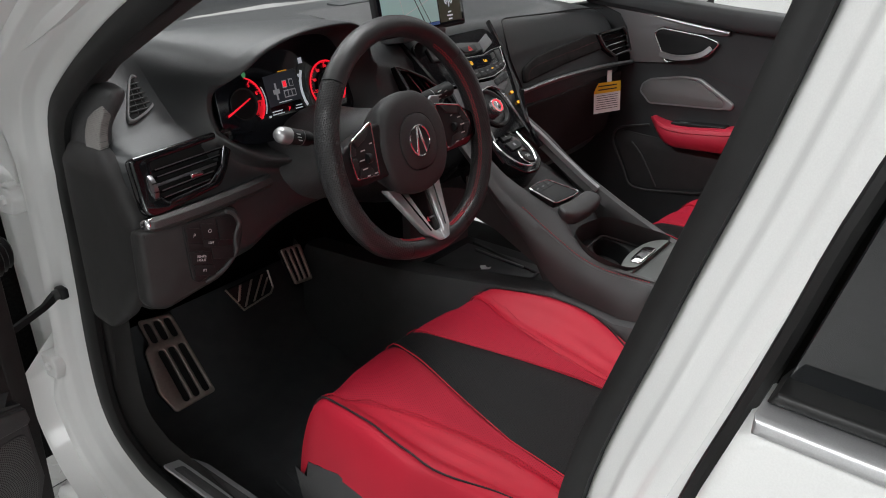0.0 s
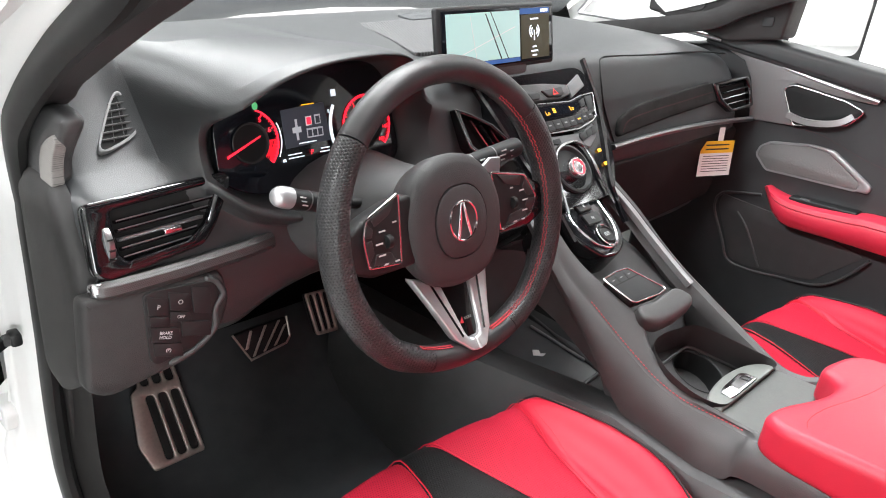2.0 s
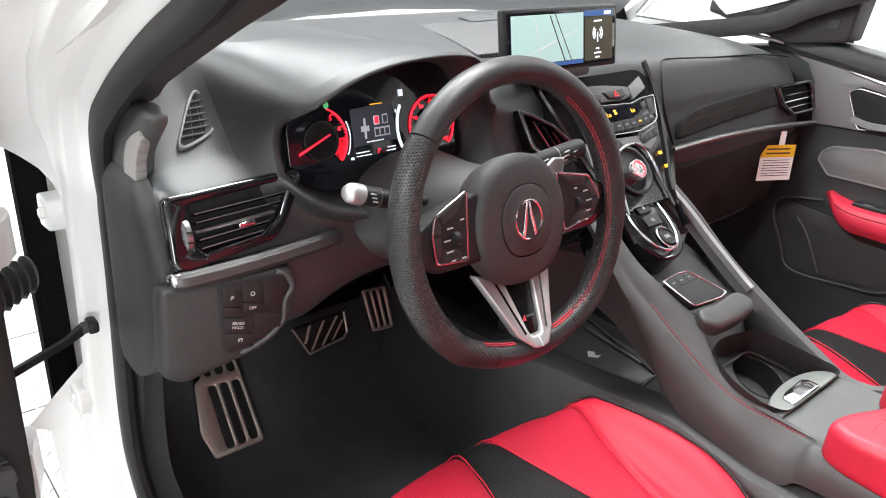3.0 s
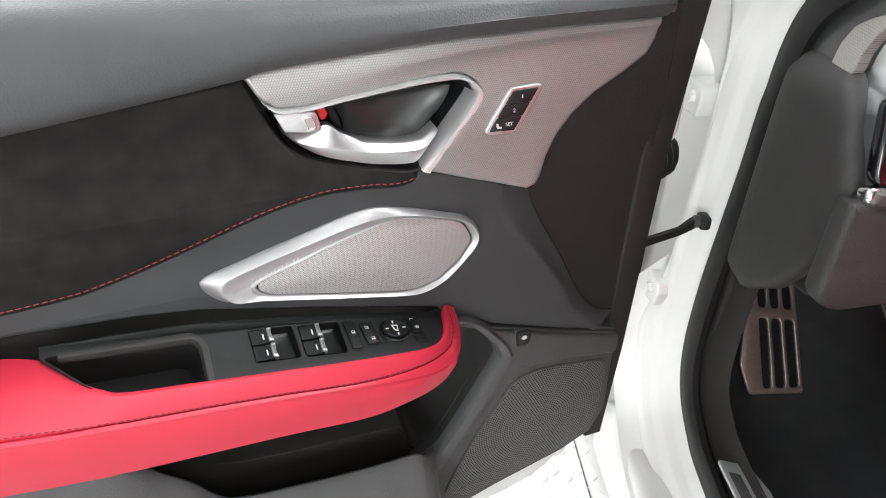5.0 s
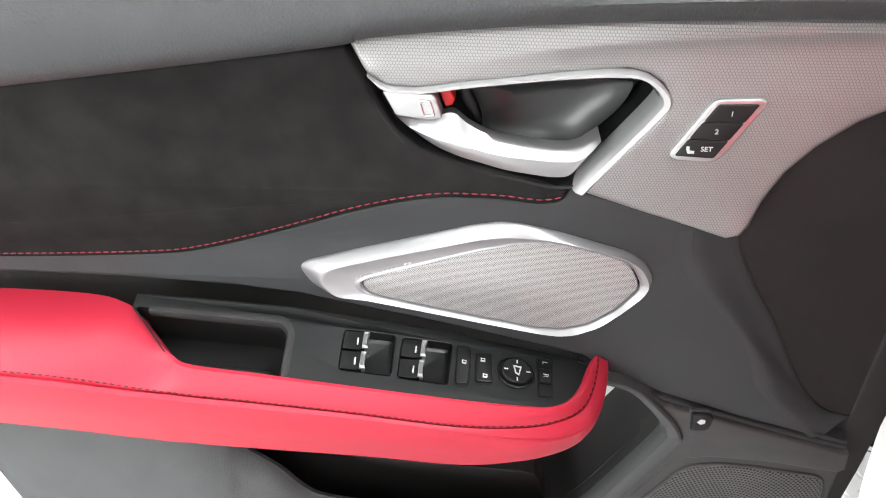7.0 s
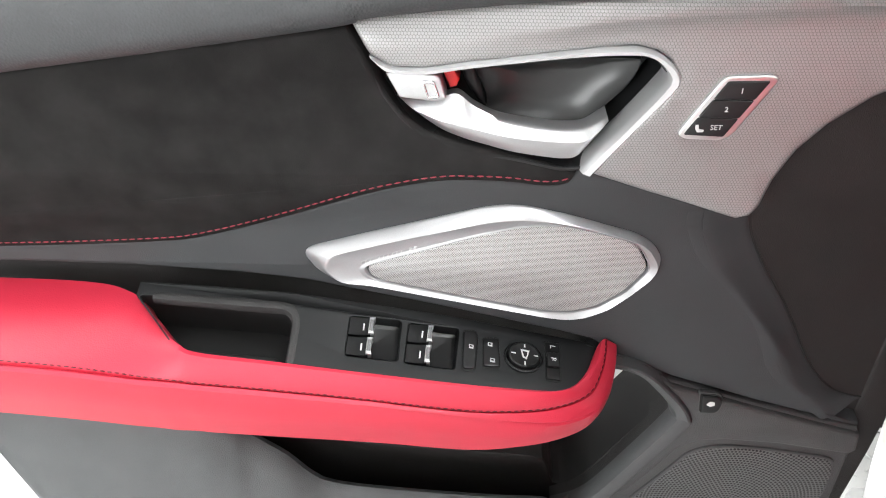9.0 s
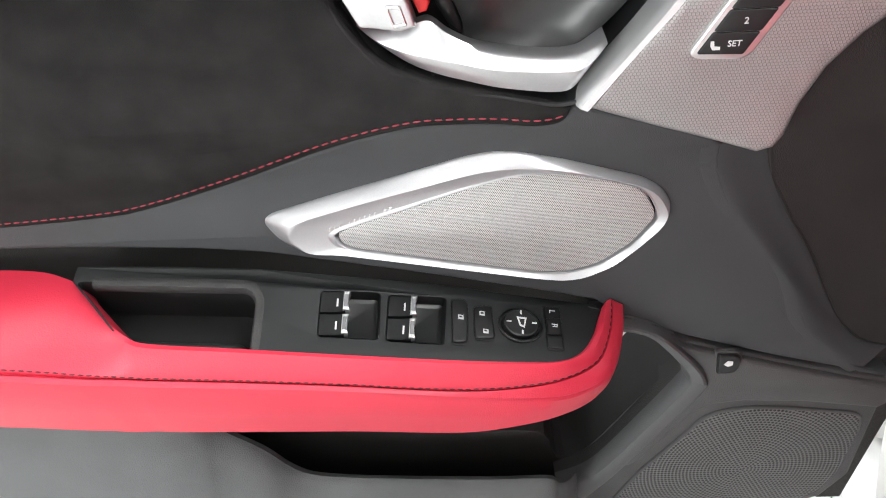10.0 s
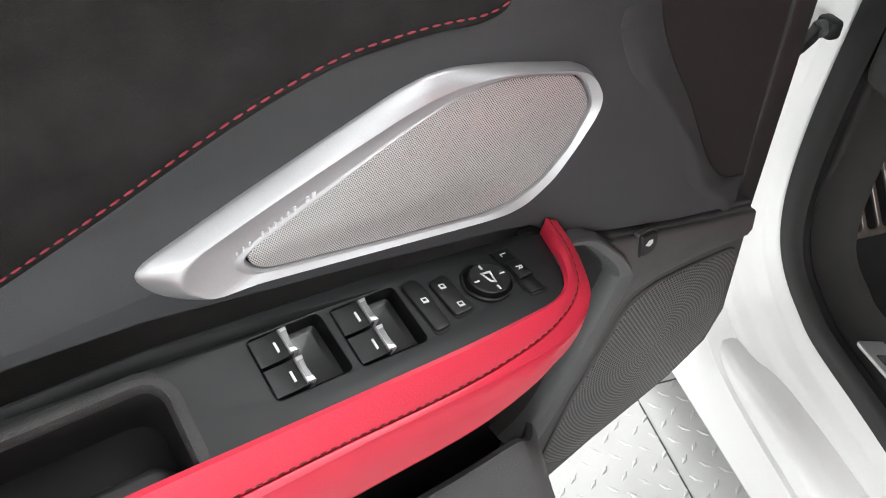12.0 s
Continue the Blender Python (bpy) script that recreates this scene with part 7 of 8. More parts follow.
part("dial_ring", sweep_mesh([tuple(Matrix.Translation(fk(-0.004, 0.995, 0.004)) @ Matrix.Rotation(radians(46.5), 4, "X") @ Vector((0.0118 * math.cos(k), 0.0118 * math.sin(k), 0.0112))) for k in np.linspace(0, 2 * math.pi, 33)[:-1]], circle(0.0009, 6), True), glow_red, console, "red lit dial ring")
# shift plinth and pad
fp = lambda a, b, c: (a, b - c * 0.51, 0.921 + 0.6 * (b - 0.016) + c * 0.86)
plinth = plate("shift_plinth", rounded([(-0.058, 0.085), (0.046, 0.085), (0.035, 0.02), (0.020, -0.004), (-0.01, -0.016), (-0.045, -0.012), (-0.068, 0.02), (-0.072, 0.06)], 0.012), -0.10, 0.0, 0.004, gloss_black, console, fp, "gloss black push-button shifter")
RIMP = rounded([(-0.046, 0.080), (0.030, 0.080), (0.022, 0.022), (0.005, 0.000), (-0.020, -0.005), (-0.042, 0.006), (-0.056, 0.04)], 0.012)
part("plinth_rim", sweep_mesh([fp(a, b, 0.001) for a, b in RIMP], circle(0.0023, 8), True), chrome, plinth, "chrome shifter surround")
part("drive_button", disc_mesh([(0.0150, -0.002), (0.0150, 0.004), (0.0135, 0.0055), (0.0120, 0.0045), (0.0115, 0.0035), (0.004, 0.0035)], 32, Matrix.Translation(fp(-0.010, 0.014, 0.001)) @ Matrix.Rotation(radians(31), 4, "X")), satin_black, plinth, "round drive button")
part("button_ring", sweep_mesh([fp(-0.010 + 0.0158 * math.cos(k), 0.014 + 0.0158 * math.sin(k), 0.003) for k in np.linspace(0, 2 * math.pi, 33)[:-1]], circle(0.0013, 8), True), chrome, plinth, "chrome button ring")
part("drive_mark", text_mesh("D/S", 0.008, Matrix.Translation(fp(-0.010, 0.014, 0.0052)) @ Matrix.Rotation(radians(31), 4, "X"), 0.0001), print_white, plinth)
for a, b, w, h, words in ((-0.012, 0.042, 0.034, 0.016, "N"), (-0.012, 0.062, 0.030, 0.014, "R"), (-0.010, 0.078, 0.030, 0.010, "P")):
    k = plate("shift_key", rounded([(a - w / 2, b - h / 2), (a + w / 2, b - h / 2), (a + w / 2, b + h / 2), (a - w / 2, b + h / 2)], 0.002), 0.0, 0.004, 0.001, satin_black, plinth, fp)
    part("marking", text_mesh(words, 0.008, Matrix.Translation(fp(a, b, 0.0044)) @ Matrix.Rotation(radians(31), 4, "X"), 0.0001), print_white, plinth)
plate("park_light", [(0.004, 0.0775), (0.016, 0.0765), (0.016, 0.0795), (0.004, 0.0805)], 0.003, 0.0055, 0, glow_red, plinth, fp)
ft = lambda a, b, c: (a, b - c * 0.37, 0.885 + 0.4 * (b + 0.05) + c * 0.93)
PAD = [(-0.0805, -0.0395), (-0.048, -0.0375), (-0.0225, -0.0395), (0.0065, -0.0880), (-0.0136, -0.0905), (-0.0690, -0.0860)]
pad = plate("touch_pad", rounded(PAD, 0.005), -0.012, 0.002, 0.0015, satin_black, console, ft, "satin black touch pad")
part("pad_rim", sweep_mesh([ft(a, b, 0.002) for a, b in rounded(shrink(PAD, 1.05), 0.006)], circle(0.0013, 8), True), chrome, pad, "chrome pad surround")
for k in range(3):
    plate("marking", [(-0.070 + 0.019 * k, -0.0475), (-0.065 + 0.019 * k, -0.0472), (-0.065 + 0.019 * k, -0.0460), (-0.070 + 0.019 * k, -0.0463)], 0.0018, 0.0024, 0, tip_grey, pad, ft)
plate("pad_split", [(-0.0585, -0.0545), (-0.0575, -0.0545), (-0.0575, -0.0400), (-0.0585, -0.0400)], 0.002, 0.0024, 0, shaded_black, pad, ft)
plate("pad_split", [(-0.0390, -0.0540), (-0.0380, -0.0540), (-0.0360, -0.0395), (-0.0370, -0.0395)], 0.002, 0.0024, 0, shaded_black, pad, ft)
plate("pad_split", [(-0.077, -0.0540), (-0.016, -0.0530), (-0.0155, -0.0542), (-0.077, -0.0553)], 0.002, 0.0024, 0, shaded_black, pad, ft)
part("wrist_rest", plate_mesh([rounded([(-0.0700, -0.0915), (-0.030, -0.0955), (0.0114, -0.0925), (0.0331, -0.0925), (0.0460, -0.1140), (0.0360, -0.1240), (-0.0137, -0.1270), (-0.0610, -0.1250), (-0.0790, -0.1120)], 0.010)], -0.022, 0.0015, 0.006, lambda a, b, c: (a, b - c * 0.30, 0.885 + 0.4 * (b + 0.05) - 5.0 * max(0.0, -0.112 - b) ** 2 * 4 + c * 0.93), 4), flank_grey, console, "padded dark grey wrist rest")
# sides: padded flanks that hang from the top edge and leave the tray open below
top = [(0.090, 0.115, 0.985), (0.104, 0.043, 0.935), (0.110, 0.0, 0.902), (0.1125, -0.053, 0.867), (0.114, -0.098, 0.843), (0.112, -0.148, 0.820), (0.106, -0.202, 0.800), (0.096, -0.250, 0.787), (0.098, -0.285, 0.788), (0.108, -0.322, 0.795), (0.11, -0.50, 0.80)]
low = [(0.110, 0.105, 0.955), (0.122, 0.040, 0.905), (0.126, -0.01, 0.858), (0.127, -0.06, 0.815), (0.127, -0.098, 0.770), (0.126, -0.135, 0.735), (0.126, -0.19, 0.725), (0.125, -0.24, 0.717), (0.125, -0.285, 0.728), (0.124, -0.318, 0.745), (0.124, -0.50, 0.745)]
rings = []
for a, b in zip(spl(top, 4), spl(low, 4)):
    rings.append([tuple(p) for p in (a + np.array((-0.024, 0, -0.022)), a + np.array((-0.014, 0, -0.002)), a + np.array((-0.005, 0, 0.002)), a + np.array((0.004, 0, -0.003)), a * 0.75 + b * 0.25 + np.array((0.005, 0, 0.003)), (a + b) / 2 + np.array((0.007, 0, 0.004)), b * 0.8 + a * 0.2 + np.array((0.004, 0, 0)), b, b + np.array((-0.006, 0, -0.003)), b + np.array((-0.03, 0, 0.004)))])
part("console_flank", loft_mesh(rings), flank_grey, console, "padded dark grey console side")
# driver's side: a broad padded top between an inner edge and a stitched crease
inner = [(-0.080, 0.115, 0.990), (-0.090, 0.043, 0.936), (-0.088, 0.0, 0.905), (-0.078, -0.053, 0.877), (-0.068, -0.098, 0.853), (-0.081, -0.132, 0.826), (-0.089, -0.165, 0.808), (-0.090, -0.205, 0.797), (-0.084, -0.255, 0.789), (-0.082, -0.285, 0.788), (-0.085, -0.322, 0.793), (-0.085, -0.50, 0.798)]
crease = [(-0.094, 0.115, 0.982), (-0.108, 0.043, 0.928), (-0.113, 0.0, 0.892), (-0.110, -0.053, 0.859), (-0.110, -0.098, 0.834), (-0.110, -0.135, 0.815), (-0.109, -0.165, 0.801), (-0.105, -0.205, 0.790), (-0.093, -0.255, 0.784), (-0.093, -0.285, 0.785), (-0.104, -0.322, 0.793), (-0.106, -0.50, 0.798)]
low = [(-0.110, 0.105, 0.955), (-0.122, 0.040, 0.905), (-0.126, -0.01, 0.858), (-0.127, -0.06, 0.815), (-0.127, -0.098, 0.770), (-0.126, -0.135, 0.735), (-0.126, -0.165, 0.729), (-0.125, -0.21, 0.721), (-0.125, -0.255, 0.719), (-0.125, -0.285, 0.728), (-0.124, -0.318, 0.745), (-0.124, -0.50, 0.745)]
rings, thread = [], []
for i, c, b in zip(spl(inner, 5), spl(crease, 5), spl(low, 5)):
    q = [i + np.array((0.010, 0, -0.040)), i + np.array((0.003, 0, -0.007)), i + np.array((0.0008, 0, -0.0015)), i + np.array((-0.002, 0, 0.0008)), i * 0.65 + c * 0.35 + np.array((0, 0, 0.0035)), i * 0.3 + c * 0.7 + np.array((0, 0, 0.0028)), c + np.array((0.003, 0, 0.0008)), c + np.array((0.0006, 0, -0.0012)), c + np.array((-0.0008, 0, -0.0018)), c + np.array((-0.0028, 0, -0.0016)), c * 0.78 + b * 0.22 + np.array((-0.008, 0, 0.002)), (c + b) / 2 + np.array((-0.009, 0, 0.003)), b * 0.8 + c * 0.2 + np.array((-0.005, 0, 0)), b, b + np.array((0.006, 0, -0.003)), b + np.array((0.03, 0, 0.004))]
    rings.append([tuple(p) for p in q])
    thread.append(tuple(c + np.array((0.0022, 0, 0.0010))))
part("console_flank", loft_mesh(rings), flank_grey, console, "padded dark grey console side with red stitching")
stitches("flank_seam", spl(thread[14:46], 3), 0.0038, 0.0014, 0.0008, thread_red, console, "red console stitching")
part("console_rail", sweep_mesh(spl([(0.072, 0.115, 0.990), (0.086, 0.043, 0.940), (0.092, 0.0, 0.907), (0.0945, -0.053, 0.872), (0.094, -0.088, 0.852)], 5), [(-0.0042, -0.010), (0.0042, -0.010), (0.0045, 0.0), (0.001, 0.003), (-0.0045, 0.001)]), silver, console, "satin silver console rail")
fcup = lambda a, b, c: (a, b - c * 0.287, 0.780 + 0.3 * (b + 0.261) + c * 0.958)
CUP = [(-0.078, -0.127), (-0.041, -0.122), (0.032, -0.135), (0.090, -0.245), (-0.075, -0.245), (-0.098, -0.215), (-0.101, -0.167)]
well_black = material("black cup well plastic", (0.020, 0.020, 0.0205), 0.5, noise_scale=40, vary=0.1, bump=0.2, bump_scale=1200)
cupwell = part("cup_well", loft_mesh([[fcup(a, b, 0.010) for a, b in rounded(CUP, 0.02)], [fcup(a, b, 0.004) for a, b in rounded(shrink(CUP, 0.985), 0.02)], [fcup(a, b, -0.036) for a, b in rounded(shrink(CUP, 0.95), 0.02)]], True, False), well_black, console, "dark grey cup holder well")
hole = [(0.003 + 0.037 * math.cos(k), -0.180 + 0.037 * math.sin(k)) for k in np.linspace(0, 2 * math.pi, 33)[:-1]]
plate("well_floor", rounded(shrink(CUP, 0.97), 0.02), -0.040, -0.034, 0.001, well_black, cupwell, fcup, "", [hole[::-1]])
part("cup_hole", loft_mesh([[fcup(a, b, c) for a, b in shrink(hole, k)] for k, c in ((1.05, -0.0335), (1.03, -0.0325), (1.0, -0.0335), (0.98, -0.040), (0.93, -0.085))], True, "end"), satin_black, cupwell, "round black cup hole")
part("well_step", sweep_mesh([fcup(a, b, -0.030) for a, b in rounded([(0.030, -0.142), (0.072, -0.215), (-0.03, -0.236), (-0.075, -0.20), (-0.07, -0.145)], 0.012)], circle(0.0022, 8), True), dark_plastic, cupwell)
latch_grey = material("grey metallic latch paint", (0.17, 0.18, 0.17), 0.42, metal=0.3, noise_scale=400, vary=0.05)
flid = lambda a, b, c: (a, b, 0.7865 + 0.05 * (-0.25 - b) + c)
lid = plate("bin_lid", rounded([(-0.080, -0.246), (0.080, -0.246), (0.092, -0.38), (-0.092, -0.38)], 0.004), -0.012, 0.0, 0.002, lid_grey, console, flid, "grey sliding bin lid")
plate("lid_latch", spl([(-0.080, -0.2455), (-0.080, -0.230), (-0.066, -0.219), (-0.040, -0.211), (0.0, -0.207), (0.040, -0.211), (0.066, -0.221), (0.079, -0.234), (0.079, -0.2455)], 5), -0.014, 0.0035, 0.003, latch_grey, console, flid, "grey metallic lid latch")
latch = plate("latch_key", rounded([(-0.046, -0.243), (-0.046, -0.226), (-0.030, -0.221), (0.020, -0.219), (0.028, -0.226), (0.028, -0.243)], 0.004), 0.002, 0.0065, 0.0022, bright_chrome, console, flid, "bright chrome latch")
plate("latch_slot", rounded([(-0.020, -0.240), (-0.018, -0.226), (0.004, -0.225), (0.006, -0.240)], 0.002), 0.0062, 0.0072, 0.0004, rail_metal, latch, flid)
# armrest lid in red: the front edge is hollow, with a point on the driver's side
rim = [(-0.130, -0.670), (-0.132, -0.560), (-0.132, -0.450), (-0.131, -0.380), (-0.129, -0.335), (-0.114, -0.309), (-0.079, -0.311), (-0.027, -0.334), (0.016, -0.341), (0.036, -0.327), (0.048, -0.311), (0.078, -0.312), (0.120, -0.332), (0.130, -0.40), (0.130, -0.670)]
part("armrest_lid", plate_mesh([spl(rim, 4)], 0.786, 0.840, 0.013, lambda a, b, c: (a, b, c + 0.10 * (-0.31 - b) * (c - 0.786) / 0.054), 5), red_leather, console, "padded red leather armrest")
stitches("lid_seam", spl([(-0.126, -0.385, 0.8445), (-0.105, -0.352, 0.8442), (-0.06, -0.350, 0.8442), (0.02, -0.375, 0.8467), (0.09, -0.39, 0.8482), (0.122, -0.42, 0.849)], 12), 0.0035, 0.0014, 0.0005, thread_dim, console)
# lower tray beside the driver's leg
part("console_foot", loft_mesh([[(-0.085, y, z - 0.006), (-0.120, y, z), (-0.140, y, z - 0.004), (-0.152, y, z - 0.022), (-0.158, y, z - 0.10), (-0.165, y, 0.40), (-0.085, y, 0.40)] for y, z in ((0.50, 0.655), (0.30, 0.668), (0.167, 0.685), (0.069, 0.703), (-0.04, 0.723), (-0.129, 0.738), (-0.18, 0.732), (-0.25, 0.722), (-0.30, 0.728), (-0.36, 0.735), (-0.6, 0.735))]), dark_plastic, console, "dark grey console foot")
part("console_core", box_mesh(0.19, 0.55, 0.14, pose(0, -0.43, 0.62), 0.01), dark_plastic, console)
part("core_bridge", loft_mesh([[(x, y, z) for x, z in ((-0.095, z0), (0.095, z0), (0.095, z0 - 0.07), (-0.095, z0 - 0.07))] for y, z0 in ((0.09, 0.89), (0.02, 0.87), (-0.07, 0.825), (-0.11, 0.755), (-0.24, 0.715))]), dark_plastic, console)
tray = part("cubby_tray", box_mesh(0.21, 0.34, 0.012, pose(0.0, 0.07, 0.655), 0.004), satin_black, console, "black open tray under the console")
part("tray_back", box_mesh(0.20, 0.02, 0.22, pose(0.0, 0.235, 0.76)), dark_plastic, console)
part("tray_mat", box_mesh(0.12, 0.20, 0.004, pose(0.005, 0.10, 0.6625, 0, 0, 0), 0.002), mat_rubber, tray)
plate("tray_mark", [(-0.024, 0.100), (-0.012, 0.112), (-0.004, 0.104), (-0.010, 0.096), (-0.002, 0.090), (-0.012, 0.088)], 0.6645, 0.6655, 0, print_white, tray)
part("tray_rib", box_mesh(0.004, 0.13, 0.006, pose(0.040, 0.10, 0.666, 0, 0, -4), 0.002), silver, tray)
part("tray_edge", sweep_mesh([(-0.06, -0.01, 0.664), (0.03, 0.0, 0.664), (0.075, 0.19, 0.664)], circle(0.004, 8)), dark_plastic, tray)

# ---- pedals, mat ----
def slotted(name, label, quad, slots, fn, mat, thick=0.010, outline=None):
    ob = thing(name, label, "pedal")
    q = [np.array(p) for p in quad]
    at = lambda s, t: (q[0] * (1 - s) + q[1] * s) * (1 - t) + (q[3] * (1 - s) + q[2] * s) * t
    holes = [rounded([at(a, c), at(b, c), at(b2, d), at(a2, d)], 0.006)[::-1] for a, b, c, d, a2, b2 in slots]
    plate("pedal_face", rounded(outline or quad, 0.006), 0.0, 0.006, 0.002, mat, ob, fn, "brushed metal pedal face", holes=holes)
    plate("pedal_rubber", rounded(shrink(outline or quad, 0.96), 0.006), -thick, 0.001, 0.002, rubber, ob, fn)
    return ob


ff = face(0.45, 0.9, 0.46)
slotted("footrest", "brushed metal footrest with slots", [(-0.540, 0.602), (-0.455, 0.592), (-0.457, 0.456), (-0.548, 0.456)],
        [(a, b, c, d, a, b) for c, d in ((0.04, 0.27), (0.36, 0.95)) for a, b in ((0.26, 0.42), (0.50, 0.67), (0.75, 0.92))], ff, pedal_metal,
        outline=[(-0.523, 0.601), (-0.455, 0.592), (-0.457, 0.456), (-0.548, 0.456), (-0.559, 0.492), (-0.541, 0.556), (-0.525, 0.562)])
fb = face(0.482, 0.4, 0.635)
brake = thing("brake_pedal", "black rubber brake pedal with slanted metal bars", "pedal")
BQ = [np.array(p) for p in ((-0.376, 0.640), (-0.267, 0.641), (-0.268, 0.606), (-0.278, 0.597), (-0.352, 0.590))]
on_pedal = lambda s, t: tuple((BQ[0] * (1 - s) + BQ[1] * s) * (1 - t) + (BQ[4] * (1 - s) + (BQ[3] * 0.5 + BQ[2] * 0.5) * s) * t)
plate("pedal_pad", rounded(BQ, 0.008), -0.012, 0.0015, 0.004, rubber, brake, fb, "black rubber pedal pad")
for s0, t0, s1, t1 in ((0.32, 0.06, 0.05, 0.62), (0.60, 0.05, 0.09, 0.93), (0.86, 0.05, 0.36, 0.95), (0.97, 0.30, 0.64, 0.95)):
    plate("pedal_bar", rounded([on_pedal(s1 - 0.03, t1), on_pedal(s1 + 0.04, t1), on_pedal(s0 + 0.02, t0), on_pedal(s0 - 0.03, t0)], 0.002), 0.0005, 0.0045, 0.0012, pedal_metal, brake, fb, "brushed metal bar")
part("pedal_frame", sweep_mesh([fb(*p, 0.002) for p in (BQ[0], BQ[4], BQ[3], BQ[2], BQ[1])], circle(0.0022, 8)), pedal_metal, brake, "brushed metal pedal edge")
slotted("throttle_pedal", "brushed metal throttle pedal with slots", [(-0.226, 0.672), (-0.172, 0.668), (-0.170, 0.590), (-0.219, 0.594)],
        [(0.14, 0.30, 0.05, 0.93, 0.14, 0.30), (0.42, 0.58, 0.05, 0.93, 0.42, 0.58), (0.70, 0.86, 0.05, 0.93, 0.70, 0.86)], face(0.48, 0.4, 0.65), pedal_metal)
liner = thing("floor_liner", "black ribbed rubber floor liner", "floor mat")
part("liner_tray", loft_mesh([[(-0.66, y, z + 0.05), (-0.64, y, z + 0.004), (-0.60, y, z), (-0.14, y, z), (-0.10, y, z + 0.004), (-0.09, y, z + 0.04), (-0.085, y, z + 0.035), (-0.095, y, z - 0.006), (-0.65, y, z - 0.006), (-0.67, y, z + 0.045)] for y, z in ((-0.35, 0.405), (0.30, 0.405), (0.45, 0.44), (0.60, 0.58))]), mat_rubber, liner)
for i in range(18):
    x0 = -0.600 + 0.0265 * i
    part("liner_rib", sweep_mesh([(x0 + 0.15 * y, y, 0.4052) for y in (-0.34, -0.15, 0.05, 0.185, 0.20)], [(-0.0050, -0.002), (-0.0034, 0.0014), (-0.0016, 0.0022), (0.0016, 0.0022), (0.0034, 0.0014), (0.0050, -0.002)], scales=[1, 1, 1, 1, 0.4]), mat_rubber, liner)
part("liner_edge", sweep_mesh(spl([(-0.145, 0.50, 0.478), (-0.112, 0.455, 0.447), (-0.100, 0.40, 0.432), (-0.098, 0.30, 0.420), (-0.103, 0.10, 0.420), (-0.105, -0.20, 0.420)], 6), [(-0.012, -0.012), (-0.008, 0.004), (-0.002, 0.008), (0.004, 0.006), (0.008, -0.010)]), mat_rubber, liner, "raised liner edge")
# ---- warning tag on the glovebox ----
tag = thing("hang_tag", "yellow and white printed warning tag hanging from the glovebox", "tag", pose(0.592, 0.150, 0.905, 84, 0, -24))
part("tag_card", box_mesh(0.085, 0.075, 0.0006, pose(0, -0.012, 0)), tag_white, tag)
part("tag_head", box_mesh(0.085, 0.026, 0.0004, pose(0, 0.0135, 0.0006)), tag_yellow, tag, "yellow tag heading")
part("tag_strap", box_mesh(0.014, 0.03, 0.0006, pose(0.006, 0.040, 0.0)), tag_white, tag)
for i in range(2):
    part("print_line", box_mesh(0.06, 0.003, 0.0002, pose(0, 0.018 - i * 0.009, 0.001)), ink, tag)
for i in range(7):
    part("print_line", box_mesh(0.068, 0.0014, 0.0002, pose(0, -0.006 - i * 0.0055, 0.0005)), ink, tag)


# ---- passenger door, mirror, seat buckle ----
pdoor = thing("passenger_door", "closed passenger door with black, silver and red trim", "car door")
px = lambda a, b, c: (0.742 - c, a, b)
plate("door_skin", [(0.40, 0.45), (0.40, 1.08), (0.25, 1.11), (-0.9, 1.07), (-0.9, 0.45)], -0.08, 0.0, 0.01, panel_grey, pdoor, px, "dark grey passenger door panel")
plate("belt_pad", rounded([(0.30, 1.100), (0.30, 1.130), (0.149, 1.131), (-0.079, 1.113), (-0.9, 1.070), (-0.9, 1.030), (-0.10, 1.062)], 0.008), -0.05, 0.022, 0.012, pad_grey, pdoor, px)
PS = [(0.263, 1.100), (0.256, 1.110), (0.148, 1.095), (0.032, 1.076), (-0.088, 1.062), (-0.085, 1.049), (-0.007, 1.048), (0.080, 1.056), (0.101, 1.041), (0.061, 0.968), (0.160, 0.958), (0.178, 1.044), (0.202, 1.079)]
plate("decor_panel", PS, -0.01, 0.009, 0.003, decor_silver, pdoor, px, "silver door decor panel")
part("belt_strip", sweep_mesh(spl([px(0.26, 1.106, 0.010), px(0.148, 1.090, 0.012), px(0.032, 1.071, 0.012), px(-0.088, 1.057, 0.012)], 5), circle(0.0042, 8), up=(1, 0, 0)), silver, pdoor)
PB_ = [(0.101, 1.041), (0.080, 1.053), (-0.029, 1.043), (-0.069, 1.031), (-0.043, 0.996), (0.062, 0.970)]
plate("handle_bowl", rounded(PB_, 0.008), 0.002, 0.0105, 0.003, satin_black, pdoor, px)
part("handle_bezel", sweep_mesh([px(a, b, 0.0115) for a, b in rounded(PB_, 0.010)], circle(0.0022, 8), True, (1, 0, 0)), chrome, pdoor)
part("door_handle", sweep_mesh(spl([px(0.078, 0.990, 0.013), px(0.040, 0.986, 0.019), px(0.0, 0.991, 0.021), px(-0.03, 1.001, 0.018), px(-0.050, 1.018, 0.013)], 5), [(-0.006, -0.005), (0.006, -0.005), (0.0065, 0.002), (0.0, 0.0045), (-0.0065, 0.002)], up=(1, 0, 0)), silver, pdoor, "satin silver pull handle")
stitches("panel_seam", spl([px(0.059, 0.964, 0.0015), px(0.001, 0.963, 0.0015), px(-0.067, 0.944, 0.0015), px(-0.121, 0.932, 0.0015), px(-0.25, 0.915, 0.0015)], 8), 0.004, 0.0016, 0.0005, thread_dim, pdoor)
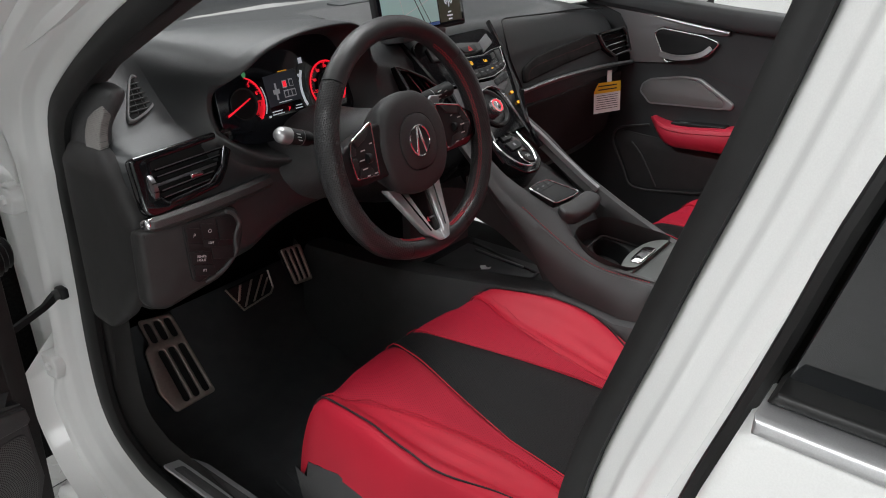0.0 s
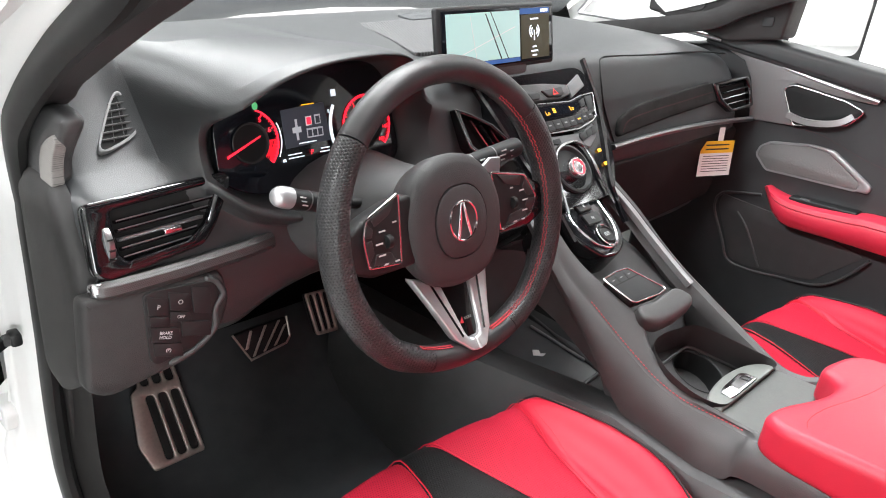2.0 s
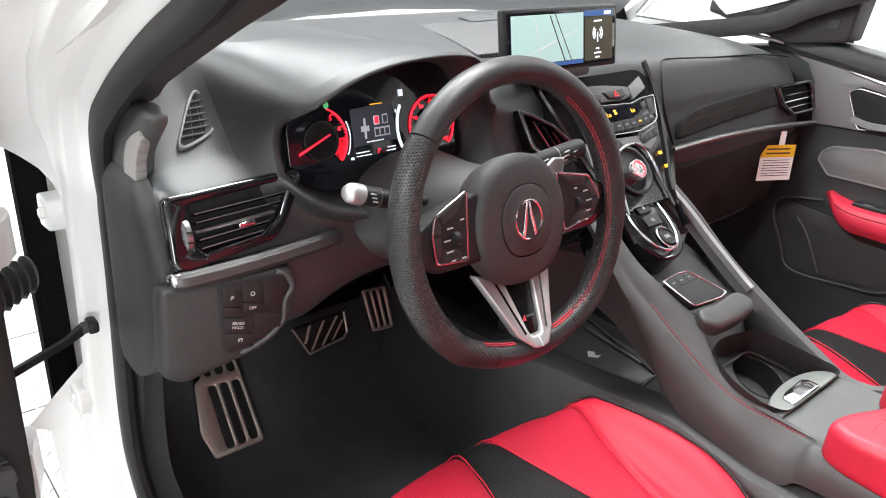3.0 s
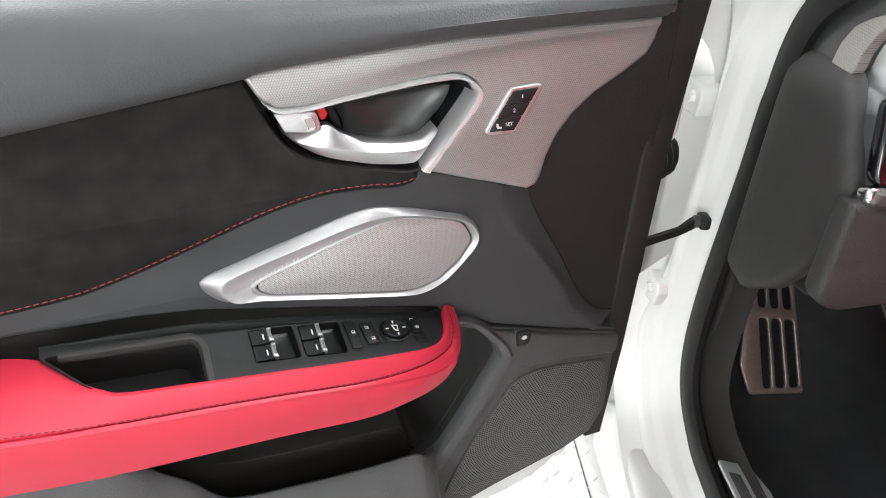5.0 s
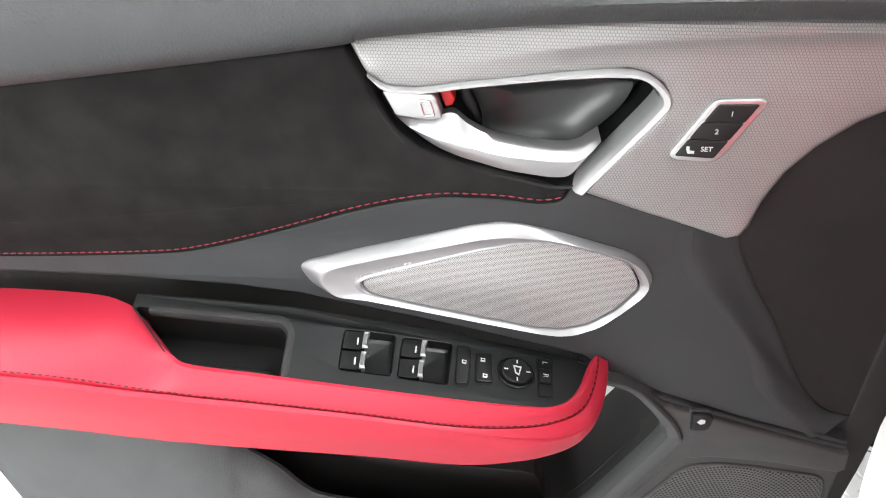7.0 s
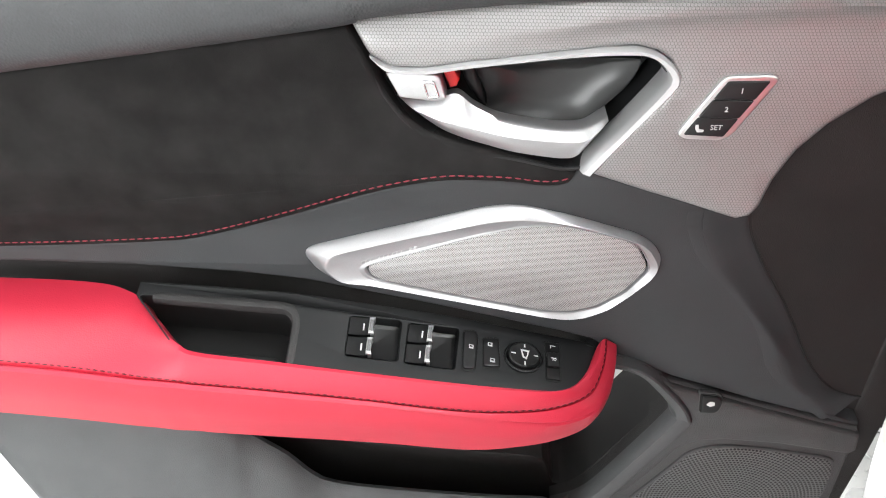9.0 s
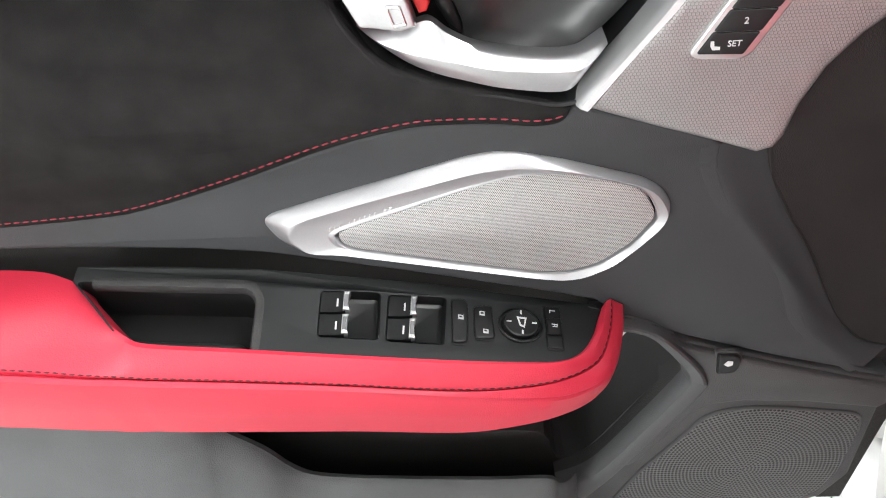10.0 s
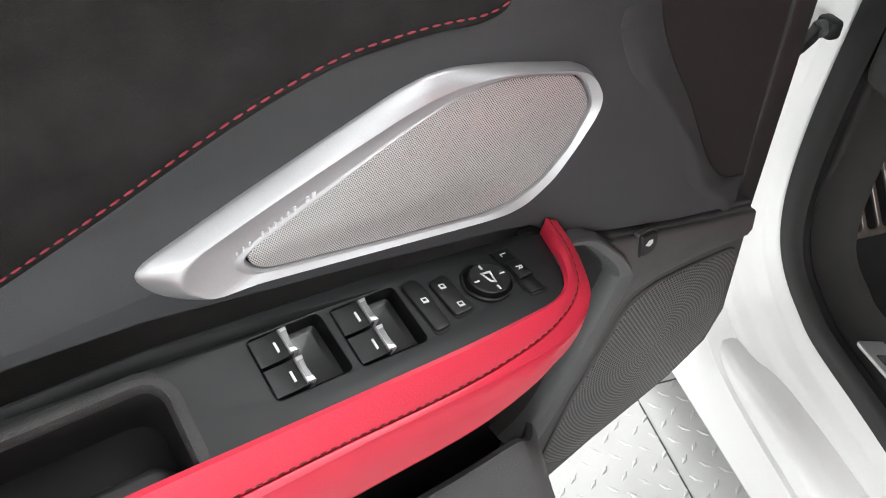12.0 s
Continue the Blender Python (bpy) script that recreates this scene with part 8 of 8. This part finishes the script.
SP = [(0.126, 0.887), (0.120, 0.909), (0.100, 0.923), (0.014, 0.940), (-0.034, 0.940), (-0.125, 0.888), (-0.122, 0.871), (0.025, 0.862), (0.094, 0.857)]
psp = plate("speaker_trim", rounded(SP, 0.008), -0.002, 0.008, 0.004, speaker_silver, pdoor, px, "satin silver speaker surround", holes=[rounded(shrink(SP, 0.88, (0.008, -0.001)), 0.006)[::-1]])
plate("speaker_grille", rounded(shrink(SP, 0.885, (0.008, -0.001)), 0.006), 0.0, 0.007, 0.001, grille_grey, psp, px, "grey speaker grille")
top = spl([(0.084, 0.823), (0.074, 0.828), (0.058, 0.8245), (0.022, 0.819), (-0.03, 0.820), (-0.111, 0.830), (-0.19, 0.840), (-0.6, 0.86)], 6)
low = spl([(0.080, 0.815), (0.068, 0.803), (0.039, 0.777), (0.008, 0.764), (-0.049, 0.766), (-0.132, 0.771), (-0.204, 0.774), (-0.6, 0.79)], 6)
deep = spl([(0, 0.012), (0, 0.022), (0, 0.042), (0, 0.052), (0, 0.056), (0, 0.058), (0, 0.060), (0, 0.060)], 6)
rings, edge = [], []
for a, b, d in zip(top, low, deep):
    at = lambda k: a * (1 - k) + b * k
    rings.append([px(*at(0.03), 0.0), px(*at(0.0), d[1] * 0.72), px(*at(0.05), d[1] * 0.90), px(*at(0.20), d[1] * 0.985), px(*at(0.24), d[1] * 0.965), px(*at(0.30), d[1]), px(*at(0.6), d[1] * 1.02), px(*at(0.88), d[1] * 0.97), px(*at(0.98), d[1] * 0.86), px(*at(1.0), d[1] * 0.6), px(*at(0.97), 0.0)])
    edge.append(px(*at(0.17), d[1] * 1.0))
rest = part("armrest", loft_mesh(rings), red_leather, pdoor, "padded red leather armrest")
stitches("armrest_seam", edge[6:], 0.0040, 0.0014, 0.0004, thread_black, rest)
plate("switch_panel", rounded([(0.02, 0.814), (-0.045, 0.816), (-0.12, 0.826), (-0.12, 0.834), (0.02, 0.824)], 0.003), 0.0, 0.030, 0.002, satin_black, pdoor, px, "black window switch panel")
plate("window_key", rounded([(0.000, 0.820), (-0.022, 0.821), (-0.022, 0.8275), (0.000, 0.826)], 0.002), 0.014, 0.026, 0.002, tip_grey, pdoor, px)
edge_run = spl([px(0.088, 0.800, 0.004), px(0.163, 0.781, 0.004), px(0.184, 0.766, 0.004), px(0.189, 0.750, 0.004), px(0.184, 0.724, 0.005), px(0.150, 0.665, 0.006), px(0.127, 0.622, 0.006), px(0.080, 0.616, 0.008), px(0.003, 0.628, 0.010), px(-0.076, 0.643, 0.012), px(-0.114, 0.666, 0.012), px(-0.140, 0.696, 0.012), px(-0.168, 0.739, 0.012)], 5)
part("pocket_border", sweep_mesh(edge_run, circle(0.0032, 8), up=(1, 0, 0)), dark_plastic, pdoor)
plate("map_pocket", rounded([(0.175, 0.772), (0.182, 0.745), (0.122, 0.625), (0.08, 0.622), (-0.07, 0.648), (-0.155, 0.74), (0.0, 0.765)], 0.01), -0.002, 0.003, 0.001, dark_plastic, pdoor, px)
part("pocket_rib", sweep_mesh(spl([px(0.132, 0.742, 0.004), px(0.102, 0.714, 0.006), px(0.068, 0.663, 0.008), px(0.049, 0.632, 0.008)], 4), circle(0.003, 8), up=(1, 0, 0)), dark_plastic, pdoor)
plate("window_pane", [(0.35, 1.10), (-0.9, 1.12), (-0.85, 1.45), (-0.1, 1.45)], -0.05, -0.046, 0, clear_glass, pdoor, px).visible_shadow = False
plate("mirror_sail", rounded([(0.446, 1.151), (0.242, 1.115), (0.122, 1.140), (0.115, 1.228), (0.20, 1.290), (0.446, 1.24)], 0.008), -0.03, 0.042, 0.006, black_plastic, pdoor, px, "black triangular mirror base cover")
plate("sail_button", rounded([(0.168, 1.160), (0.146, 1.163), (0.146, 1.182), (0.168, 1.180)], 0.003), 0.041, 0.0445, 0.001, panel_grey, pdoor, px)
plate("sail_speaker", [(0.335 + 0.032 * math.cos(k), 1.185 + 0.020 * math.sin(k)) for k in np.linspace(0, 2 * math.pi, 25)[:-1]], 0.040, 0.0445, 0.001, dark_plastic, pdoor, px)
part("mirror_housing", box_mesh(0.225, 0.08, 0.165, pose(1.045, 0.195, 1.152, 0, 0, -29), 0.03, 3), white_paint, pdoor, "white mirror housing")
def rounded_glass():
    bm = plate_mesh([rounded([(-0.104, -0.074), (0.104, -0.074), (0.104, 0.074), (-0.104, 0.074)], 0.03)], -0.003, 0.003, 0.001, lambda a, b, c: (a, -c, b))
    bm.transform(pose(1.0190, 0.1495, 1.152, 0, 0, -29))
    return bm


part("mirror_rim", box_mesh(0.246, 0.020, 0.186, pose(1.0245, 0.161, 1.152, 0, 0, -29), 0.006, 2), rubber, pdoor, "black mirror rim")
part("mirror_glass", rounded_glass(), bright_chrome, pdoor, "mirror glass")
# door check strap of the open door
check = thing("door_check", "black door check strap bolted to the pillar", "door check")
part("check_arm", sweep_mesh([(-0.730, 0.394, 0.815), (-0.742, 0.386, 0.814), (-0.76, 0.374, 0.812), (-0.83, 0.345, 0.808)], [(-0.003, -0.005), (0.003, -0.005), (0.003, 0.005), (-0.003, 0.005)], scales=[1.3, 1.3, 1.0, 1.0]), satin_black, check)
part("check_bracket", box_mesh(0.014, 0.022, 0.018, pose(-0.723, 0.391, 0.816), 0.004), satin_black, check)
part("check_bolt", disc_mesh([(0.008, -0.004), (0.008, 0.004), (0.005, 0.006), (0.002, 0.006)], 12, pose(-0.732, 0.390, 0.816, 0, -90, 0)), dark_plastic, check)
# seat belt buckle
buckle = thing("belt_buckle", "black seat belt buckle with a red release", "buckle", pose(-0.150, -0.322, 0.648, -6, -4, 0))
part("buckle_body", box_mesh(0.03, 0.05, 0.10, None, 0.01, 3), dark_plastic, buckle)
part("release_key", box_mesh(0.022, 0.032, 0.014, pose(0, 0, 0.052), 0.004), red_plastic, buckle, "red release key")
# lower left pillar trim
pt = thing("pillar_trim", "dark grey pillar trim with a light cloth strip", "trim", None, "", "structure")
plate("trim_block", rounded([(0.345, 1.040), (0.332, 1.108), (0.312, 1.126), (0.278, 1.139), (0.212, 1.154), (0.186, 1.148), (0.190, 1.134), (0.212, 1.114), (0.236, 1.090), (0.242, 1.064)], 0.010), 0.672, 0.694, 0.008, dark_plastic, pt, side)
plate("cloth_strip", rounded([(0.275, 1.058), (0.268, 1.085), (0.255, 1.104), (0.234, 1.117), (0.212, 1.127), (0.208, 1.119), (0.217, 1.108), (0.226, 1.096), (0.232, 1.084), (0.236, 1.064)], 0.004), 0.684, 0.6965, 0.002, beige_trim, pt, side)
COVER = rounded([(0.346, 1.055), (0.31, 1.066), (0.235, 1.068), (0.213, 1.045), (0.205, 1.02), (0.188, 0.997), (0.176, 0.966), (0.176, 0.940), (0.187, 0.902), (0.210, 0.862), (0.245, 0.815), (0.31, 0.768), (0.36, 0.772), (0.352, 0.95)], 0.012)
part("side_cover", loft_mesh([[side(a, b, c) for a, b in shrink(COVER, k)] for k, c in ((1.0, 0.684), (1.0, 0.690), (0.985, 0.695), (0.95, 0.6995), (0.86, 0.7035), (0.66, 0.706), (0.35, 0.707))]), black_plastic, pt, "rounded dark grey dash end cover")
plate("kick_panel", rounded([(0.20, 0.83), (0.36, 0.80), (0.372, 0.60), (0.50, 0.48), (0.62, 0.50), (0.62, 0.90), (0.36, 0.95)], 0.02), 0.66, 0.682, 0.006, front_black, pt, lambda a, b, c: (-c, a, b))
